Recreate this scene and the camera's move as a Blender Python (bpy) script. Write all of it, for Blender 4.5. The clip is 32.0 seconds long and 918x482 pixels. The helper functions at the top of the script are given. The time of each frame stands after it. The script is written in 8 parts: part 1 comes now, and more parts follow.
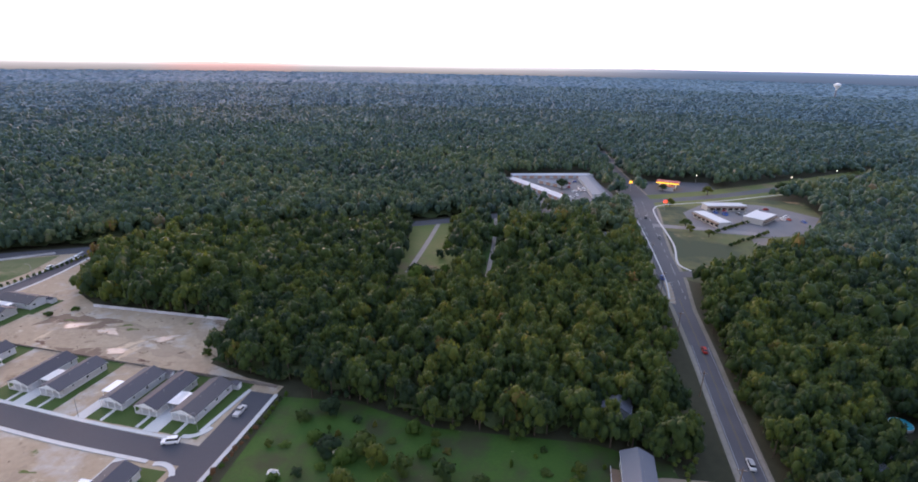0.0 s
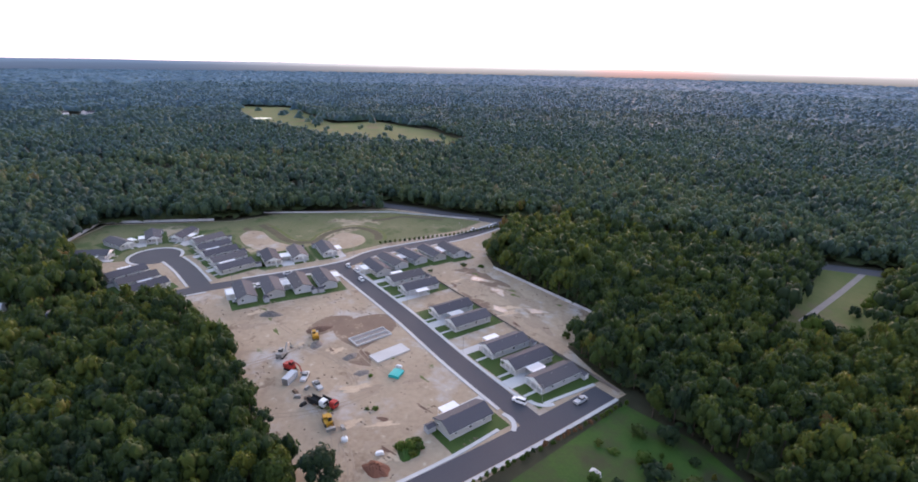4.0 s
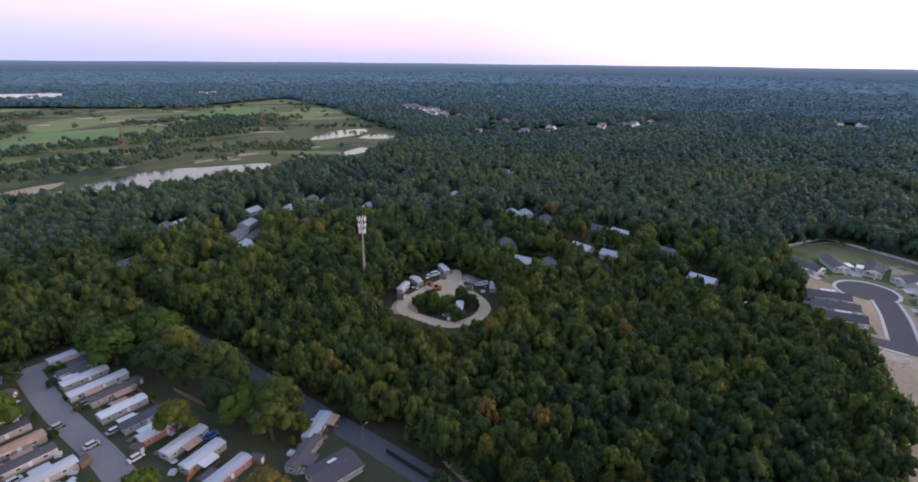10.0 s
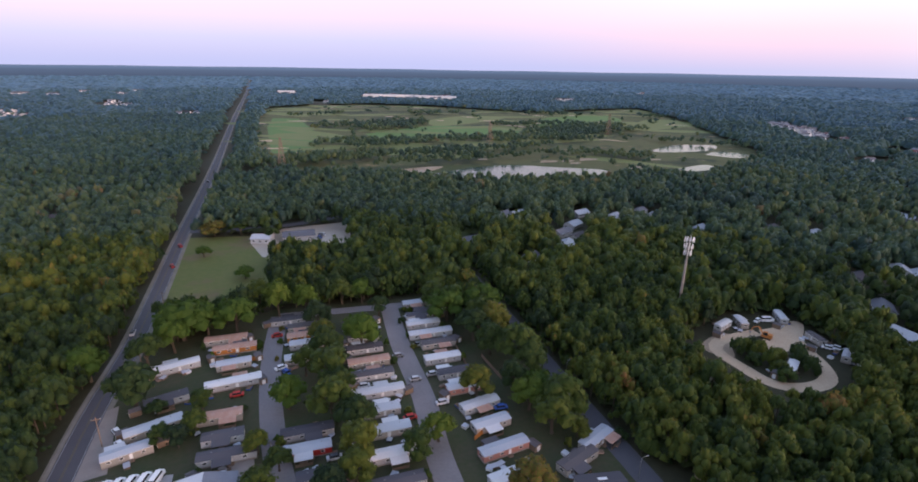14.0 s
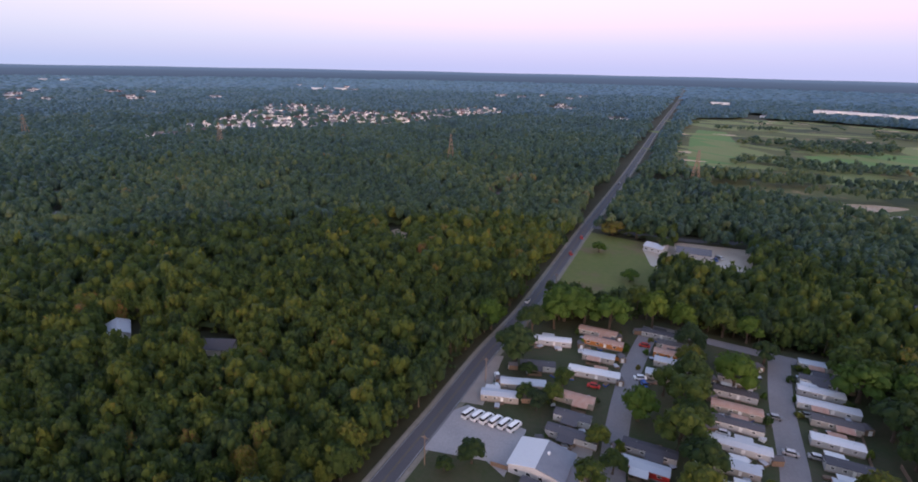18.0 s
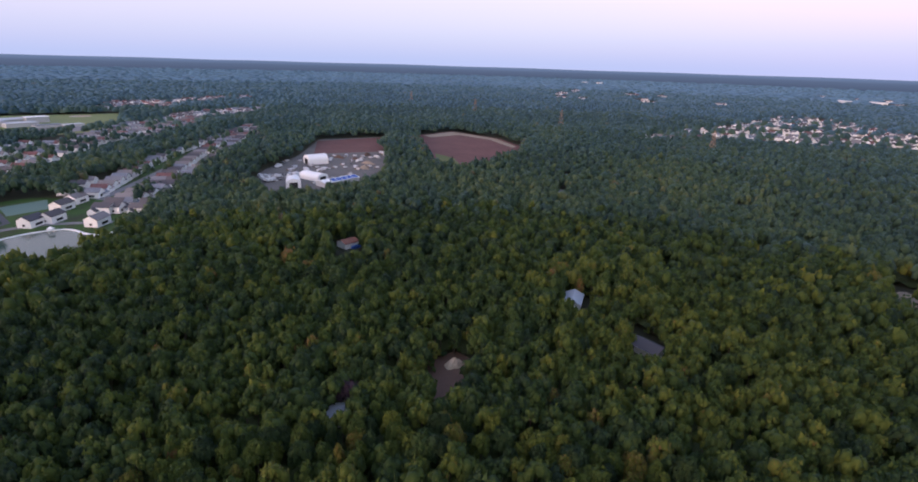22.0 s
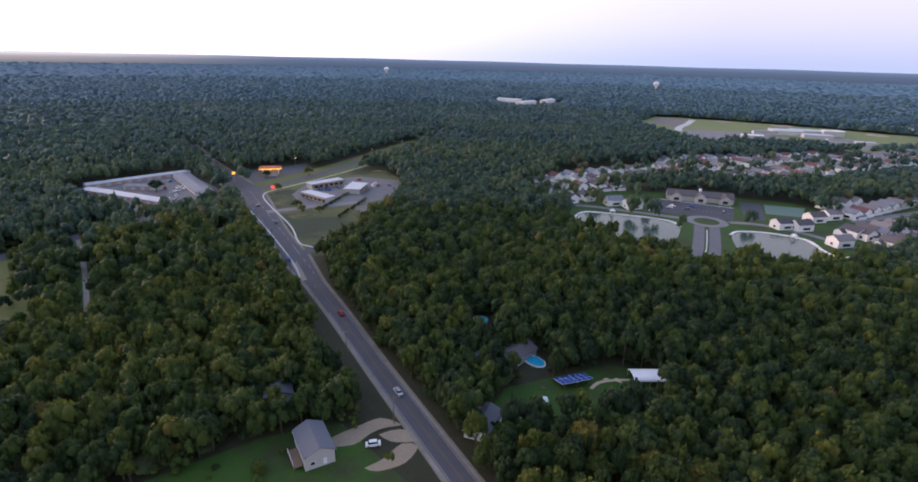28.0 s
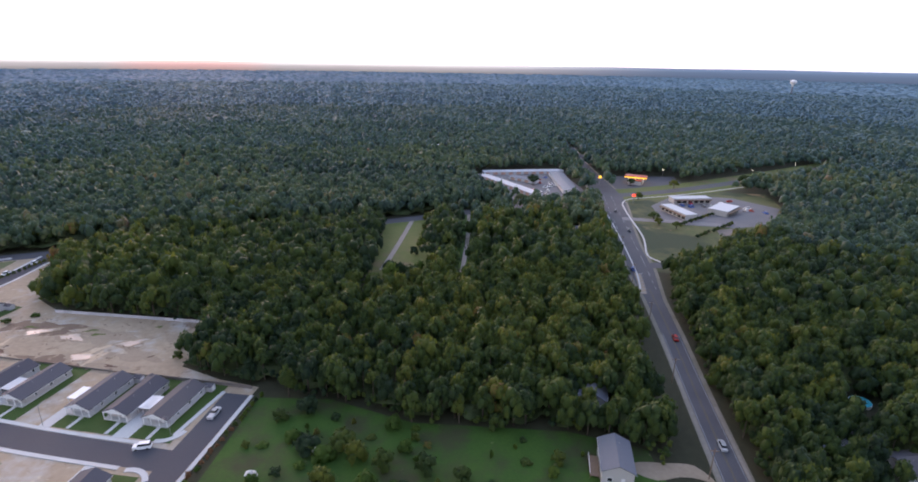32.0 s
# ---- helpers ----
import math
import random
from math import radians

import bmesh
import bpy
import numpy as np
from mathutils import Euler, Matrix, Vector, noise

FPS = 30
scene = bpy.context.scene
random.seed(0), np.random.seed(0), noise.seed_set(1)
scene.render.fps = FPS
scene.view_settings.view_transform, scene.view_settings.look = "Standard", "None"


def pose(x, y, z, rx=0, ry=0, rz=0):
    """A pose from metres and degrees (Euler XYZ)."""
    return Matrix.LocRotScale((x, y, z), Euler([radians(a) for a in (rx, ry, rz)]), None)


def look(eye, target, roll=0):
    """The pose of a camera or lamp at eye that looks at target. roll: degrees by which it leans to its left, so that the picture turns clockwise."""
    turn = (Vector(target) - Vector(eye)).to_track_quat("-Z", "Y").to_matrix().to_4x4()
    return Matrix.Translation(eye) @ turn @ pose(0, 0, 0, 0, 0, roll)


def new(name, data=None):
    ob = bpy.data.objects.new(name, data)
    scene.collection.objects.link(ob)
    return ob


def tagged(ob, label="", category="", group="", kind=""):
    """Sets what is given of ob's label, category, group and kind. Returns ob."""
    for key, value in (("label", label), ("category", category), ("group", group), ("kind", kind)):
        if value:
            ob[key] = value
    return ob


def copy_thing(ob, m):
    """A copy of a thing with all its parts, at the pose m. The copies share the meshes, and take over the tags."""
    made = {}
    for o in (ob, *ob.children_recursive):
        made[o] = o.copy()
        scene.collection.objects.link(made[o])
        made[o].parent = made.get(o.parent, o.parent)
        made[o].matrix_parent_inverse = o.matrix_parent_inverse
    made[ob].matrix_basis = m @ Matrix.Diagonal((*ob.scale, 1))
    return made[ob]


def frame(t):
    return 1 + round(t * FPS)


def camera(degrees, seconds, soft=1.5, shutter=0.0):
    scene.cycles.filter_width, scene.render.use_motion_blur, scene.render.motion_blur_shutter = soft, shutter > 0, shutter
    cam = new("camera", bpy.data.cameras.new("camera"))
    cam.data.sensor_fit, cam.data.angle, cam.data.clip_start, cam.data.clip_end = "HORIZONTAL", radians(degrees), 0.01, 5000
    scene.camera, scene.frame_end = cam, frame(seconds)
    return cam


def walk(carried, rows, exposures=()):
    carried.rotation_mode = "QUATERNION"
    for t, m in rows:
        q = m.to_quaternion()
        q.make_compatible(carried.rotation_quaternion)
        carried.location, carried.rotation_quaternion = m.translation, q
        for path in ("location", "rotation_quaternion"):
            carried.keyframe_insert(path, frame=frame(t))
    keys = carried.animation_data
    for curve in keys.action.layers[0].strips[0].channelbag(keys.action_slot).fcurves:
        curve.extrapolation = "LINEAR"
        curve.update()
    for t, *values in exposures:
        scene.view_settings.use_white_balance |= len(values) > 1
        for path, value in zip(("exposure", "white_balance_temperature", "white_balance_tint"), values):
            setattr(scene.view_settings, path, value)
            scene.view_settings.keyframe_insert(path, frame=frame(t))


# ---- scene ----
cam = camera(82.7, 32.0, soft=1.8)
PATH = [
    (0, (0.036, 0.003, 109.994), (0.049, 1.894, 109.343), 1.1),
    (0.5, (0.289, -0.104, 110.015), (0.158, 1.783, 109.365), 1.0),
    (1, (0.393, 0.443, 109.836), (0.097, 2.311, 109.186), 1.0),
    (1.5, (0.318, 0.885, 109.7), (-0.149, 2.717, 109.049), 1.1),
    (2, (0.094, 1.191, 109.559), (-0.551, 2.969, 108.908), 1.1),
    (2.5, (-0.343, 1.798, 109.159), (-1.17, 3.499, 108.509), 1.2),
    (3, (-1.223, 2.163, 108.814), (-2.196, 3.785, 108.163), 1.2),
    (3.5, (-1.754, 2.376, 108.619), (-2.873, 3.901, 107.968), 1.3),
    (5.5, (-1.491, 2.866, 109.047), (-3.091, 3.874, 108.398), 0.6),
    (6, (-1.201, 2.722, 109.306), (-2.898, 3.555, 108.654), 0.9),
    (6.5, (-1.818, 2.738, 109.481), (-3.591, 3.398, 108.83), 0.8),
    (7, (-2.221, 3.333, 109.71), (-4.064, 3.756, 109.057), 0.7),
    (7.5, (-2.682, 3.382, 110.098), (-4.558, 3.603, 109.442), 0.7),
    (8, (-3.509, 3.119, 110.433), (-5.398, 3.13, 109.776), 0.7),
    (8.5, (-4.228, 2.471, 110.716), (-6.107, 2.275, 110.061), 0.8),
    (9, (-4.546, 1.982, 110.892), (-6.398, 1.614, 110.232), 0.6),
    (9.5, (-4.856, 1.756, 111.143), (-6.657, 1.19, 110.483), 0.6),
    (10, (-5.333, 1.606, 111.116), (-7.064, 0.849, 110.459), 0.6),
    (10.5, (-6.027, 1.216, 110.71), (-7.685, 0.31, 110.056), 0.6),
    (11, (-6.387, 0.791, 110.378), (-7.97, -0.244, 109.728), 0.6),
    (11.5, (-6.569, 0.747, 110.211), (-8.061, -0.417, 109.564), 0.6),
    (12, (-6.944, 0.369, 109.841), (-8.334, -0.918, 109.198), 0.6),
    (12.5, (-7.374, 0.002, 109.563), (-8.648, -1.4, 108.922), 0.7),
    (13, (-7.347, -0.211, 109.357), (-8.531, -1.691, 108.719), 0.7),
    (13.5, (-7.515, -0.495, 109.21), (-8.597, -2.053, 108.574), 0.8),
    (15.5, (-8.166, 1.705, 110.401), (-8.68, -0.12, 109.766), 1.0),
    (16, (-8.431, 1.499, 110.32), (-8.777, -0.366, 109.687), 1.0),
    (16.5, (-8.438, 1.389, 110.348), (-8.594, -0.502, 109.715), 1.1),
    (17, (-8.162, 1.072, 110.172), (-8.115, -0.825, 109.54), 1.1),
    (17.5, (-8.452, 0.674, 109.968), (-8.223, -1.21, 109.337), 1.1),
    (18, (-8.211, 0.294, 109.588), (-7.782, -1.556, 108.959), 1.2),
    (18.5, (-8.151, 0.24, 109.51), (-7.51, -1.547, 108.881), 1.3),
    (19, (-8.096, -0.184, 109.415), (-7.244, -1.881, 108.787), 1.4),
    (19.5, (-8.51, -0.798, 109.566), (-7.478, -2.391, 108.936), 1.4),
    (20, (-8.569, -1.504, 109.778), (-7.35, -2.957, 109.145), 1.6),
    (20.5, (-8.198, -2.144, 109.965), (-6.836, -3.462, 109.328), 1.8),
    (21, (-7.78, -2.43, 109.987), (-6.307, -3.623, 109.348), 1.9),
    (21.5, (-7.437, -2.684, 110.228), (-5.838, -3.698, 109.585), 1.8),
    (22, (-7.172, -2.726, 110.427), (-5.483, -3.579, 109.779), 1.7),
    (22.5, (-6.884, -2.461, 110.492), (-5.113, -3.126, 109.842), 1.7),
    (23, (-6.718, -2.419, 110.381), (-4.886, -2.884, 109.729), 1.7),
    (23.5, (-6.318, -3.068, 110.052), (-4.444, -3.323, 109.4), 1.6),
    (24, (-5.133, -3.274, 109.351), (-3.242, -3.313, 108.699), 1.6),
    (24.5, (-4.136, -3.2, 108.75), (-2.256, -2.998, 108.098), 1.6),
    (25, (-3.789, -3.16, 108.516), (-1.937, -2.78, 107.863), 1.6),
    (25.5, (-4.061, -3.597, 108.757), (-2.269, -2.993, 108.104), 1.5),
    (26, (-4.393, -3.471, 109.395), (-2.68, -2.674, 108.739), 1.4),
    (26.5, (-4.255, -3.321, 109.906), (-2.639, -2.344, 109.247), 1.5),
    (28.5, (-2.483, -3.908, 111.104), (-1.319, -2.424, 110.437), 1.3),
    (29, (-2.305, -3.602, 110.941), (-1.267, -2.029, 110.275), 1.1),
    (29.5, (-2.321, -3.026, 110.758), (-1.412, -1.374, 110.093), 1.1),
    (30, (-2.428, -2.788, 110.496), (-1.661, -1.064, 109.833), 1.0),
    (30.5, (-2.311, -2.273, 110.116), (-1.695, -0.489, 109.455), 1.0),
    (31, (-1.998, -1.625, 109.619), (-1.552, 0.21, 108.96), 1.0),
    (31.5, (-1.669, -1.127, 109.002), (-1.394, 0.743, 108.346), 1.0),
    (32, (-1.211, -0.885, 108.728), (-1.09, 1.001, 108.074), 1.0),
]
EXPOSURES = [(0, 0.52, 6450, 13), (3, 0.50, 6450, 12), (6, 0.42, 6400, 11), (9, 0.20, 6400, 11), (13, 0.02, 6350, 12), (16, 0.0, 6380, 13), (19, -0.02, 6280, 15), (23, -0.02, 6180, 16), (26, 0.0, 6230, 15), (29, 0.20, 6380, 14), (32, 0.46, 6450, 13)]
walk(cam, [(t, look(eye, target, roll)) for t, eye, target, roll in PATH], EXPOSURES)

# ---------------------------------------------------------------- sky and sun
SUN_AZ = radians(22.4)
SUN_DIR = Vector((-math.sin(SUN_AZ), math.cos(SUN_AZ), 0.05)).normalized()

world = bpy.data.worlds.new("dusk_sky")
world.use_nodes = True
scene.world = world


def build_sky():
    nt = world.node_tree
    nt.nodes.clear()
    N, Lk = nt.nodes.new, nt.links.new
    out, bg = N("ShaderNodeOutputWorld"), N("ShaderNodeBackground")
    co = N("ShaderNodeTexCoord")
    nishita = N("ShaderNodeTexSky")
    nishita.sky_type, nishita.sun_disc = "NISHITA", False
    nishita.sun_elevation, nishita.sun_rotation = radians(3.0), -SUN_AZ
    nishita.altitude, nishita.air_density, nishita.dust_density = 100, 1.0, 2.0
    dim = N("ShaderNodeVectorMath")
    dim.operation = "SCALE"
    dim.inputs["Scale"].default_value = 0.10
    Lk(nishita.outputs["Color"], dim.inputs[0])
    split = N("ShaderNodeSeparateXYZ")
    Lk(co.outputs["Generated"], split.inputs[0])
    # how far the direction points towards the sun
    dot = N("ShaderNodeVectorMath")
    dot.operation = "DOT_PRODUCT"
    dot.inputs[1].default_value = (SUN_DIR.x, SUN_DIR.y, 0)
    Lk(co.outputs["Generated"], dot.inputs[0])
    toward = N("ShaderNodeMapRange")
    toward.inputs["From Min"].default_value, toward.inputs["From Max"].default_value = -1, 1
    Lk(dot.outputs["Value"], toward.inputs["Value"])

    def ramp(stops):
        r = N("ShaderNodeValToRGB")
        r.color_ramp.elements[0].position, r.color_ramp.elements[0].color = stops[0][0], (*stops[0][1], 1)
        r.color_ramp.elements[1].position, r.color_ramp.elements[1].color = stops[-1][0], (*stops[-1][1], 1)
        for p, c in stops[1:-1]:
            r.color_ramp.elements.new(p).color = (*c, 1)
        return r

    # twilight arch: away from the sun a blue-lilac foot, a pink belt over it, then pale blue
    away = ramp([(0.0, (0.54, 0.57, 0.88)), (0.04, (0.58, 0.60, 0.92)), (0.07, (0.76, 0.63, 0.90)), (0.11, (1.0, 0.69, 0.88)), (0.18, (0.93, 0.76, 0.95)),
                 (0.35, (0.62, 0.74, 1.0)), (1.0, (0.20, 0.32, 0.72))])
    side = ramp([(0.0, (0.60, 0.60, 0.86)), (0.03, (0.82, 0.65, 0.86)), (0.06, (1.0, 0.70, 0.84)), (0.11, (1.0, 0.88, 0.90)), (0.2, (0.98, 0.97, 0.91)), (0.34, (0.90, 0.95, 0.98)), (1.0, (0.23, 0.35, 0.70))])
    east = ramp([(0.0, (0.48, 0.57, 0.84)), (0.04, (0.54, 0.61, 0.86)), (0.09, (0.66, 0.65, 0.87)), (0.16, (0.82, 0.72, 0.89)), (0.24, (0.86, 0.76, 0.92)), (0.4, (0.62, 0.71, 0.96)), (1.0, (0.20, 0.32, 0.70))])
    near = ramp([(0.0, (1.0, 0.86, 0.88)), (0.02, (1.0, 0.97, 0.95)), (0.06, (1.0, 1.0, 1.0)), (0.3, (1.0, 1.0, 1.0)), (1.0, (0.25, 0.35, 0.64))])
    for r in (away, side, near, east):
        Lk(split.outputs["Z"], r.inputs["Fac"])
    m1, m2 = N("ShaderNodeMix"), N("ShaderNodeMix")
    f1, f2 = N("ShaderNodeMapRange"), N("ShaderNodeMapRange")
    f1.interpolation_type = f2.interpolation_type = "SMOOTHSTEP"
    f1.inputs["From Min"].default_value, f1.inputs["From Max"].default_value = 0.15, 0.45
    f2.inputs["From Min"].default_value, f2.inputs["From Max"].default_value = 0.42, 0.85
    for f in (f1, f2):
        Lk(toward.outputs["Result"], f.inputs["Value"])
    for m in (m1, m2):
        m.data_type = "RGBA"
    Lk(f1.outputs["Result"], m1.inputs["Factor"])
    Lk(away.outputs["Color"], m1.inputs["A"])
    Lk(side.outputs["Color"], m1.inputs["B"])
    Lk(f2.outputs["Result"], m2.inputs["Factor"])
    Lk(m1.outputs["Result"], m2.inputs["A"])
    Lk(near.outputs["Color"], m2.inputs["B"])
    # the eastern sky is duller and bluer
    m3, f3 = N("ShaderNodeMix"), N("ShaderNodeMapRange")
    m3.data_type, f3.interpolation_type = "RGBA", "SMOOTHSTEP"
    f3.inputs["From Min"].default_value, f3.inputs["From Max"].default_value, f3.inputs["To Max"].default_value = 0.15, 0.95, 0.9
    Lk(split.outputs["X"], f3.inputs["Value"])
    Lk(f3.outputs["Result"], m3.inputs["Factor"])
    Lk(m2.outputs["Result"], m3.inputs["A"])
    Lk(east.outputs["Color"], m3.inputs["B"])
    # the sky gets brighter round the sun
    gain = N("ShaderNodeMapRange")
    gain.inputs["From Min"].default_value, gain.inputs["From Max"].default_value = 0.5, 1.0
    gain.inputs["To Min"].default_value, gain.inputs["To Max"].default_value = 1.1, 1.6
    Lk(toward.outputs["Result"], gain.inputs["Value"])
    sc = N("ShaderNodeVectorMath")
    sc.operation = "SCALE"
    blaze = N("ShaderNodeMapRange")
    blaze.interpolation_type = "SMOOTHSTEP"
    blaze.inputs["From Min"].default_value, blaze.inputs["From Max"].default_value, blaze.inputs["To Max"].default_value = 0.80, 1.0, 7.0
    Lk(dot.outputs["Value"], blaze.inputs["Value"])
    ember = N("ShaderNodeVectorMath")
    ember.operation = "SCALE"
    ember.inputs[0].default_value = (1.0, 0.56, 0.50)
    Lk(blaze.outputs["Result"], ember.inputs["Scale"])
    lit = N("ShaderNodeVectorMath")
    lit.operation = "ADD"
    Lk(dim.outputs["Vector"], lit.inputs[0])
    Lk(ember.outputs["Vector"], lit.inputs[1])
    Lk(m3.outputs["Result"], sc.inputs[0])
    Lk(gain.outputs["Result"], sc.inputs["Scale"])
    add = N("ShaderNodeVectorMath")
    add.operation = "ADD"
    Lk(sc.outputs["Vector"], add.inputs[0])
    Lk(lit.outputs["Vector"], add.inputs[1])
    Lk(add.outputs["Vector"], bg.inputs["Color"])
    bg.inputs["Strength"].default_value = SKY_STRENGTH
    Lk(bg.outputs["Background"], out.inputs["Surface"])


SKY_STRENGTH = 0.95
build_sky()
sun = bpy.data.lights.new("sun", "SUN")
sun.energy, sun.angle, sun.color = 0.9, radians(10), (1.0, 0.74, 0.50)
sun_ob = new("sun", sun)
sun_ob.matrix_world = look((0, 0, 0), -Vector((SUN_DIR.x, SUN_DIR.y, 0.10)))


# ---------------------------------------------------------------- materials
def shade(name, a, b=None, scale=0.5, fine=6.0, rough=0.85, metal=0.0, bump=0.0, spec=0.3, sheen=0.0, by="noise", patch=0.5, world_space=False, spots=()):
    """Two colours, mixed by a broad and a fine noise, or by a random value per object or per island."""
    m = bpy.data.materials.new(name)
    m.use_nodes = True
    nt = m.node_tree
    N, Lk = nt.nodes.new, nt.links.new
    p = nt.nodes["Principled BSDF"]
    p.inputs["Roughness"].default_value, p.inputs["Metallic"].default_value = rough, metal
    p.inputs["Specular IOR Level"].default_value = spec
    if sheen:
        # blue sheen, heavier on farther foliage, stands in for haze
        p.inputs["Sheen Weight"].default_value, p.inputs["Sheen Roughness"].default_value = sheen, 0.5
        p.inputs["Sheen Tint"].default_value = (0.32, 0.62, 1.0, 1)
    if b is None:
        b = tuple(min(1, c * 0.82) for c in a)
    co = N("ShaderNodeNewGeometry") if world_space else N("ShaderNodeTexCoord")
    vec = co.outputs["Position"] if world_space else co.outputs["Object"]
    n1, n2 = N("ShaderNodeTexNoise"), N("ShaderNodeTexNoise")
    n1.inputs["Scale"].default_value, n1.inputs["Detail"].default_value = scale, 4
    n2.inputs["Scale"].default_value, n2.inputs["Detail"].default_value = fine, 3
    Lk(vec, n1.inputs["Vector"])
    Lk(vec, n2.inputs["Vector"])
    mixv = N("ShaderNodeMath")
    mixv.operation = "MULTIPLY_ADD"
    mixv.inputs[1].default_value = 0.45
    Lk(n2.outputs["Fac"], mixv.inputs[0])
    half = N("ShaderNodeMath")
    half.operation = "MULTIPLY"
    half.inputs[1].default_value = 0.55
    if by == "object":
        src = N("ShaderNodeObjectInfo").outputs["Random"]
    elif by == "attr":
        at = N("ShaderNodeAttribute")
        at.attribute_name = "tint"
        src = at.outputs["Fac"]
    else:
        src = n1.outputs["Fac"]
    Lk(src, half.inputs[0])
    Lk(half.outputs[0], mixv.inputs[2])
    ramp = N("ShaderNodeValToRGB")
    lo, hi = (0.5 - patch / 2, 0.5 + patch / 2)
    ramp.color_ramp.elements[0].position, ramp.color_ramp.elements[0].color = lo, (*a, 1)
    ramp.color_ramp.elements[1].position, ramp.color_ramp.elements[1].color = hi, (*b, 1)
    Lk(mixv.outputs[0], ramp.inputs["Fac"])
    colour = ramp.outputs["Color"]
    # blotches of further colours: (colour, size of the noise, share from, share to)
    for c, size, f0, f1 in spots:
        n3, lim, mx = N("ShaderNodeTexNoise"), N("ShaderNodeMapRange"), N("ShaderNodeMix")
        n3.inputs["Scale"].default_value, n3.inputs["Detail"].default_value, n3.inputs["Roughness"].default_value = size, 6, 0.65
        lim.inputs["From Min"].default_value, lim.inputs["From Max"].default_value = f0, f1
        mx.data_type = "RGBA"
        Lk(vec, n3.inputs["Vector"])
        Lk(n3.outputs["Fac"], lim.inputs["Value"])
        Lk(lim.outputs["Result"], mx.inputs["Factor"])
        Lk(colour, mx.inputs["A"])
        mx.inputs["B"].default_value = (*c, 1)
        colour = mx.outputs["Result"]
    Lk(colour, p.inputs["Base Color"])
    if bump:
        bn = N("ShaderNodeBump")
        bn.inputs["Strength"].default_value, bn.inputs["Distance"].default_value = min(1, bump), 0.1 if bump < 1 else 0.5
        Lk(n2.outputs["Fac"], bn.inputs["Height"])
        Lk(bn.outputs["Normal"], p.inputs["Normal"])
    return m


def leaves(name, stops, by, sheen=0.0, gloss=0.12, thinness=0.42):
    """Foliage: hue picked per tree, broken up by a fine noise. Its blue sheen imitates haze."""
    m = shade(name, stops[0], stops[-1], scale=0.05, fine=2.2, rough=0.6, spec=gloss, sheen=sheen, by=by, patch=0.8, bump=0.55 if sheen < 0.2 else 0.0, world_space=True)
    nt = m.node_tree
    rn = [n for n in nt.nodes if n.type == "VALTORGB"][0]
    r = rn.color_ramp
    # leaves let part of the light through
    thin, mx = nt.nodes.new("ShaderNodeBsdfTranslucent"), nt.nodes.new("ShaderNodeMixShader")
    mx.inputs["Fac"].default_value = thinness
    nt.links.new(rn.outputs["Color"], thin.inputs["Color"])
    nt.links.new(nt.nodes["Principled BSDF"].outputs["BSDF"], mx.inputs[1])
    nt.links.new(thin.outputs["BSDF"], mx.inputs[2])
    nt.links.new(mx.outputs["Shader"], nt.nodes["Material Output"].inputs["Surface"])
    for i, c in enumerate(stops[1:-1], 1):
        r.elements.new(0.05 + 0.9 * i / (len(stops) - 1)).color = (*c, 1)
    return m


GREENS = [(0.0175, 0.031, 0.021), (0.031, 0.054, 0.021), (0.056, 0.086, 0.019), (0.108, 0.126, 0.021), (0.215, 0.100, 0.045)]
# bluer greens ring by ring: distance haze put into the base colours
MID_HAZE_GREENS = [(0.024, 0.046, 0.041), (0.036, 0.068, 0.044), (0.057, 0.096, 0.044), (0.100, 0.130, 0.047), (0.18, 0.108, 0.06)]
FAR_HAZE_GREENS = [(0.027, 0.052, 0.050), (0.036, 0.072, 0.056), (0.052, 0.094, 0.057), (0.080, 0.118, 0.060), (0.125, 0.100, 0.066)]
LAST_HAZE_GREENS = [(0.029, 0.057, 0.069), (0.039, 0.077, 0.079), (0.053, 0.096, 0.081), (0.077, 0.118, 0.083), (0.108, 0.100, 0.081)]
HORIZON_HAZE_GREENS = [(0.033, 0.062, 0.090), (0.042, 0.080, 0.102), (0.056, 0.098, 0.105), (0.076, 0.118, 0.108), (0.104, 0.104, 0.102)]
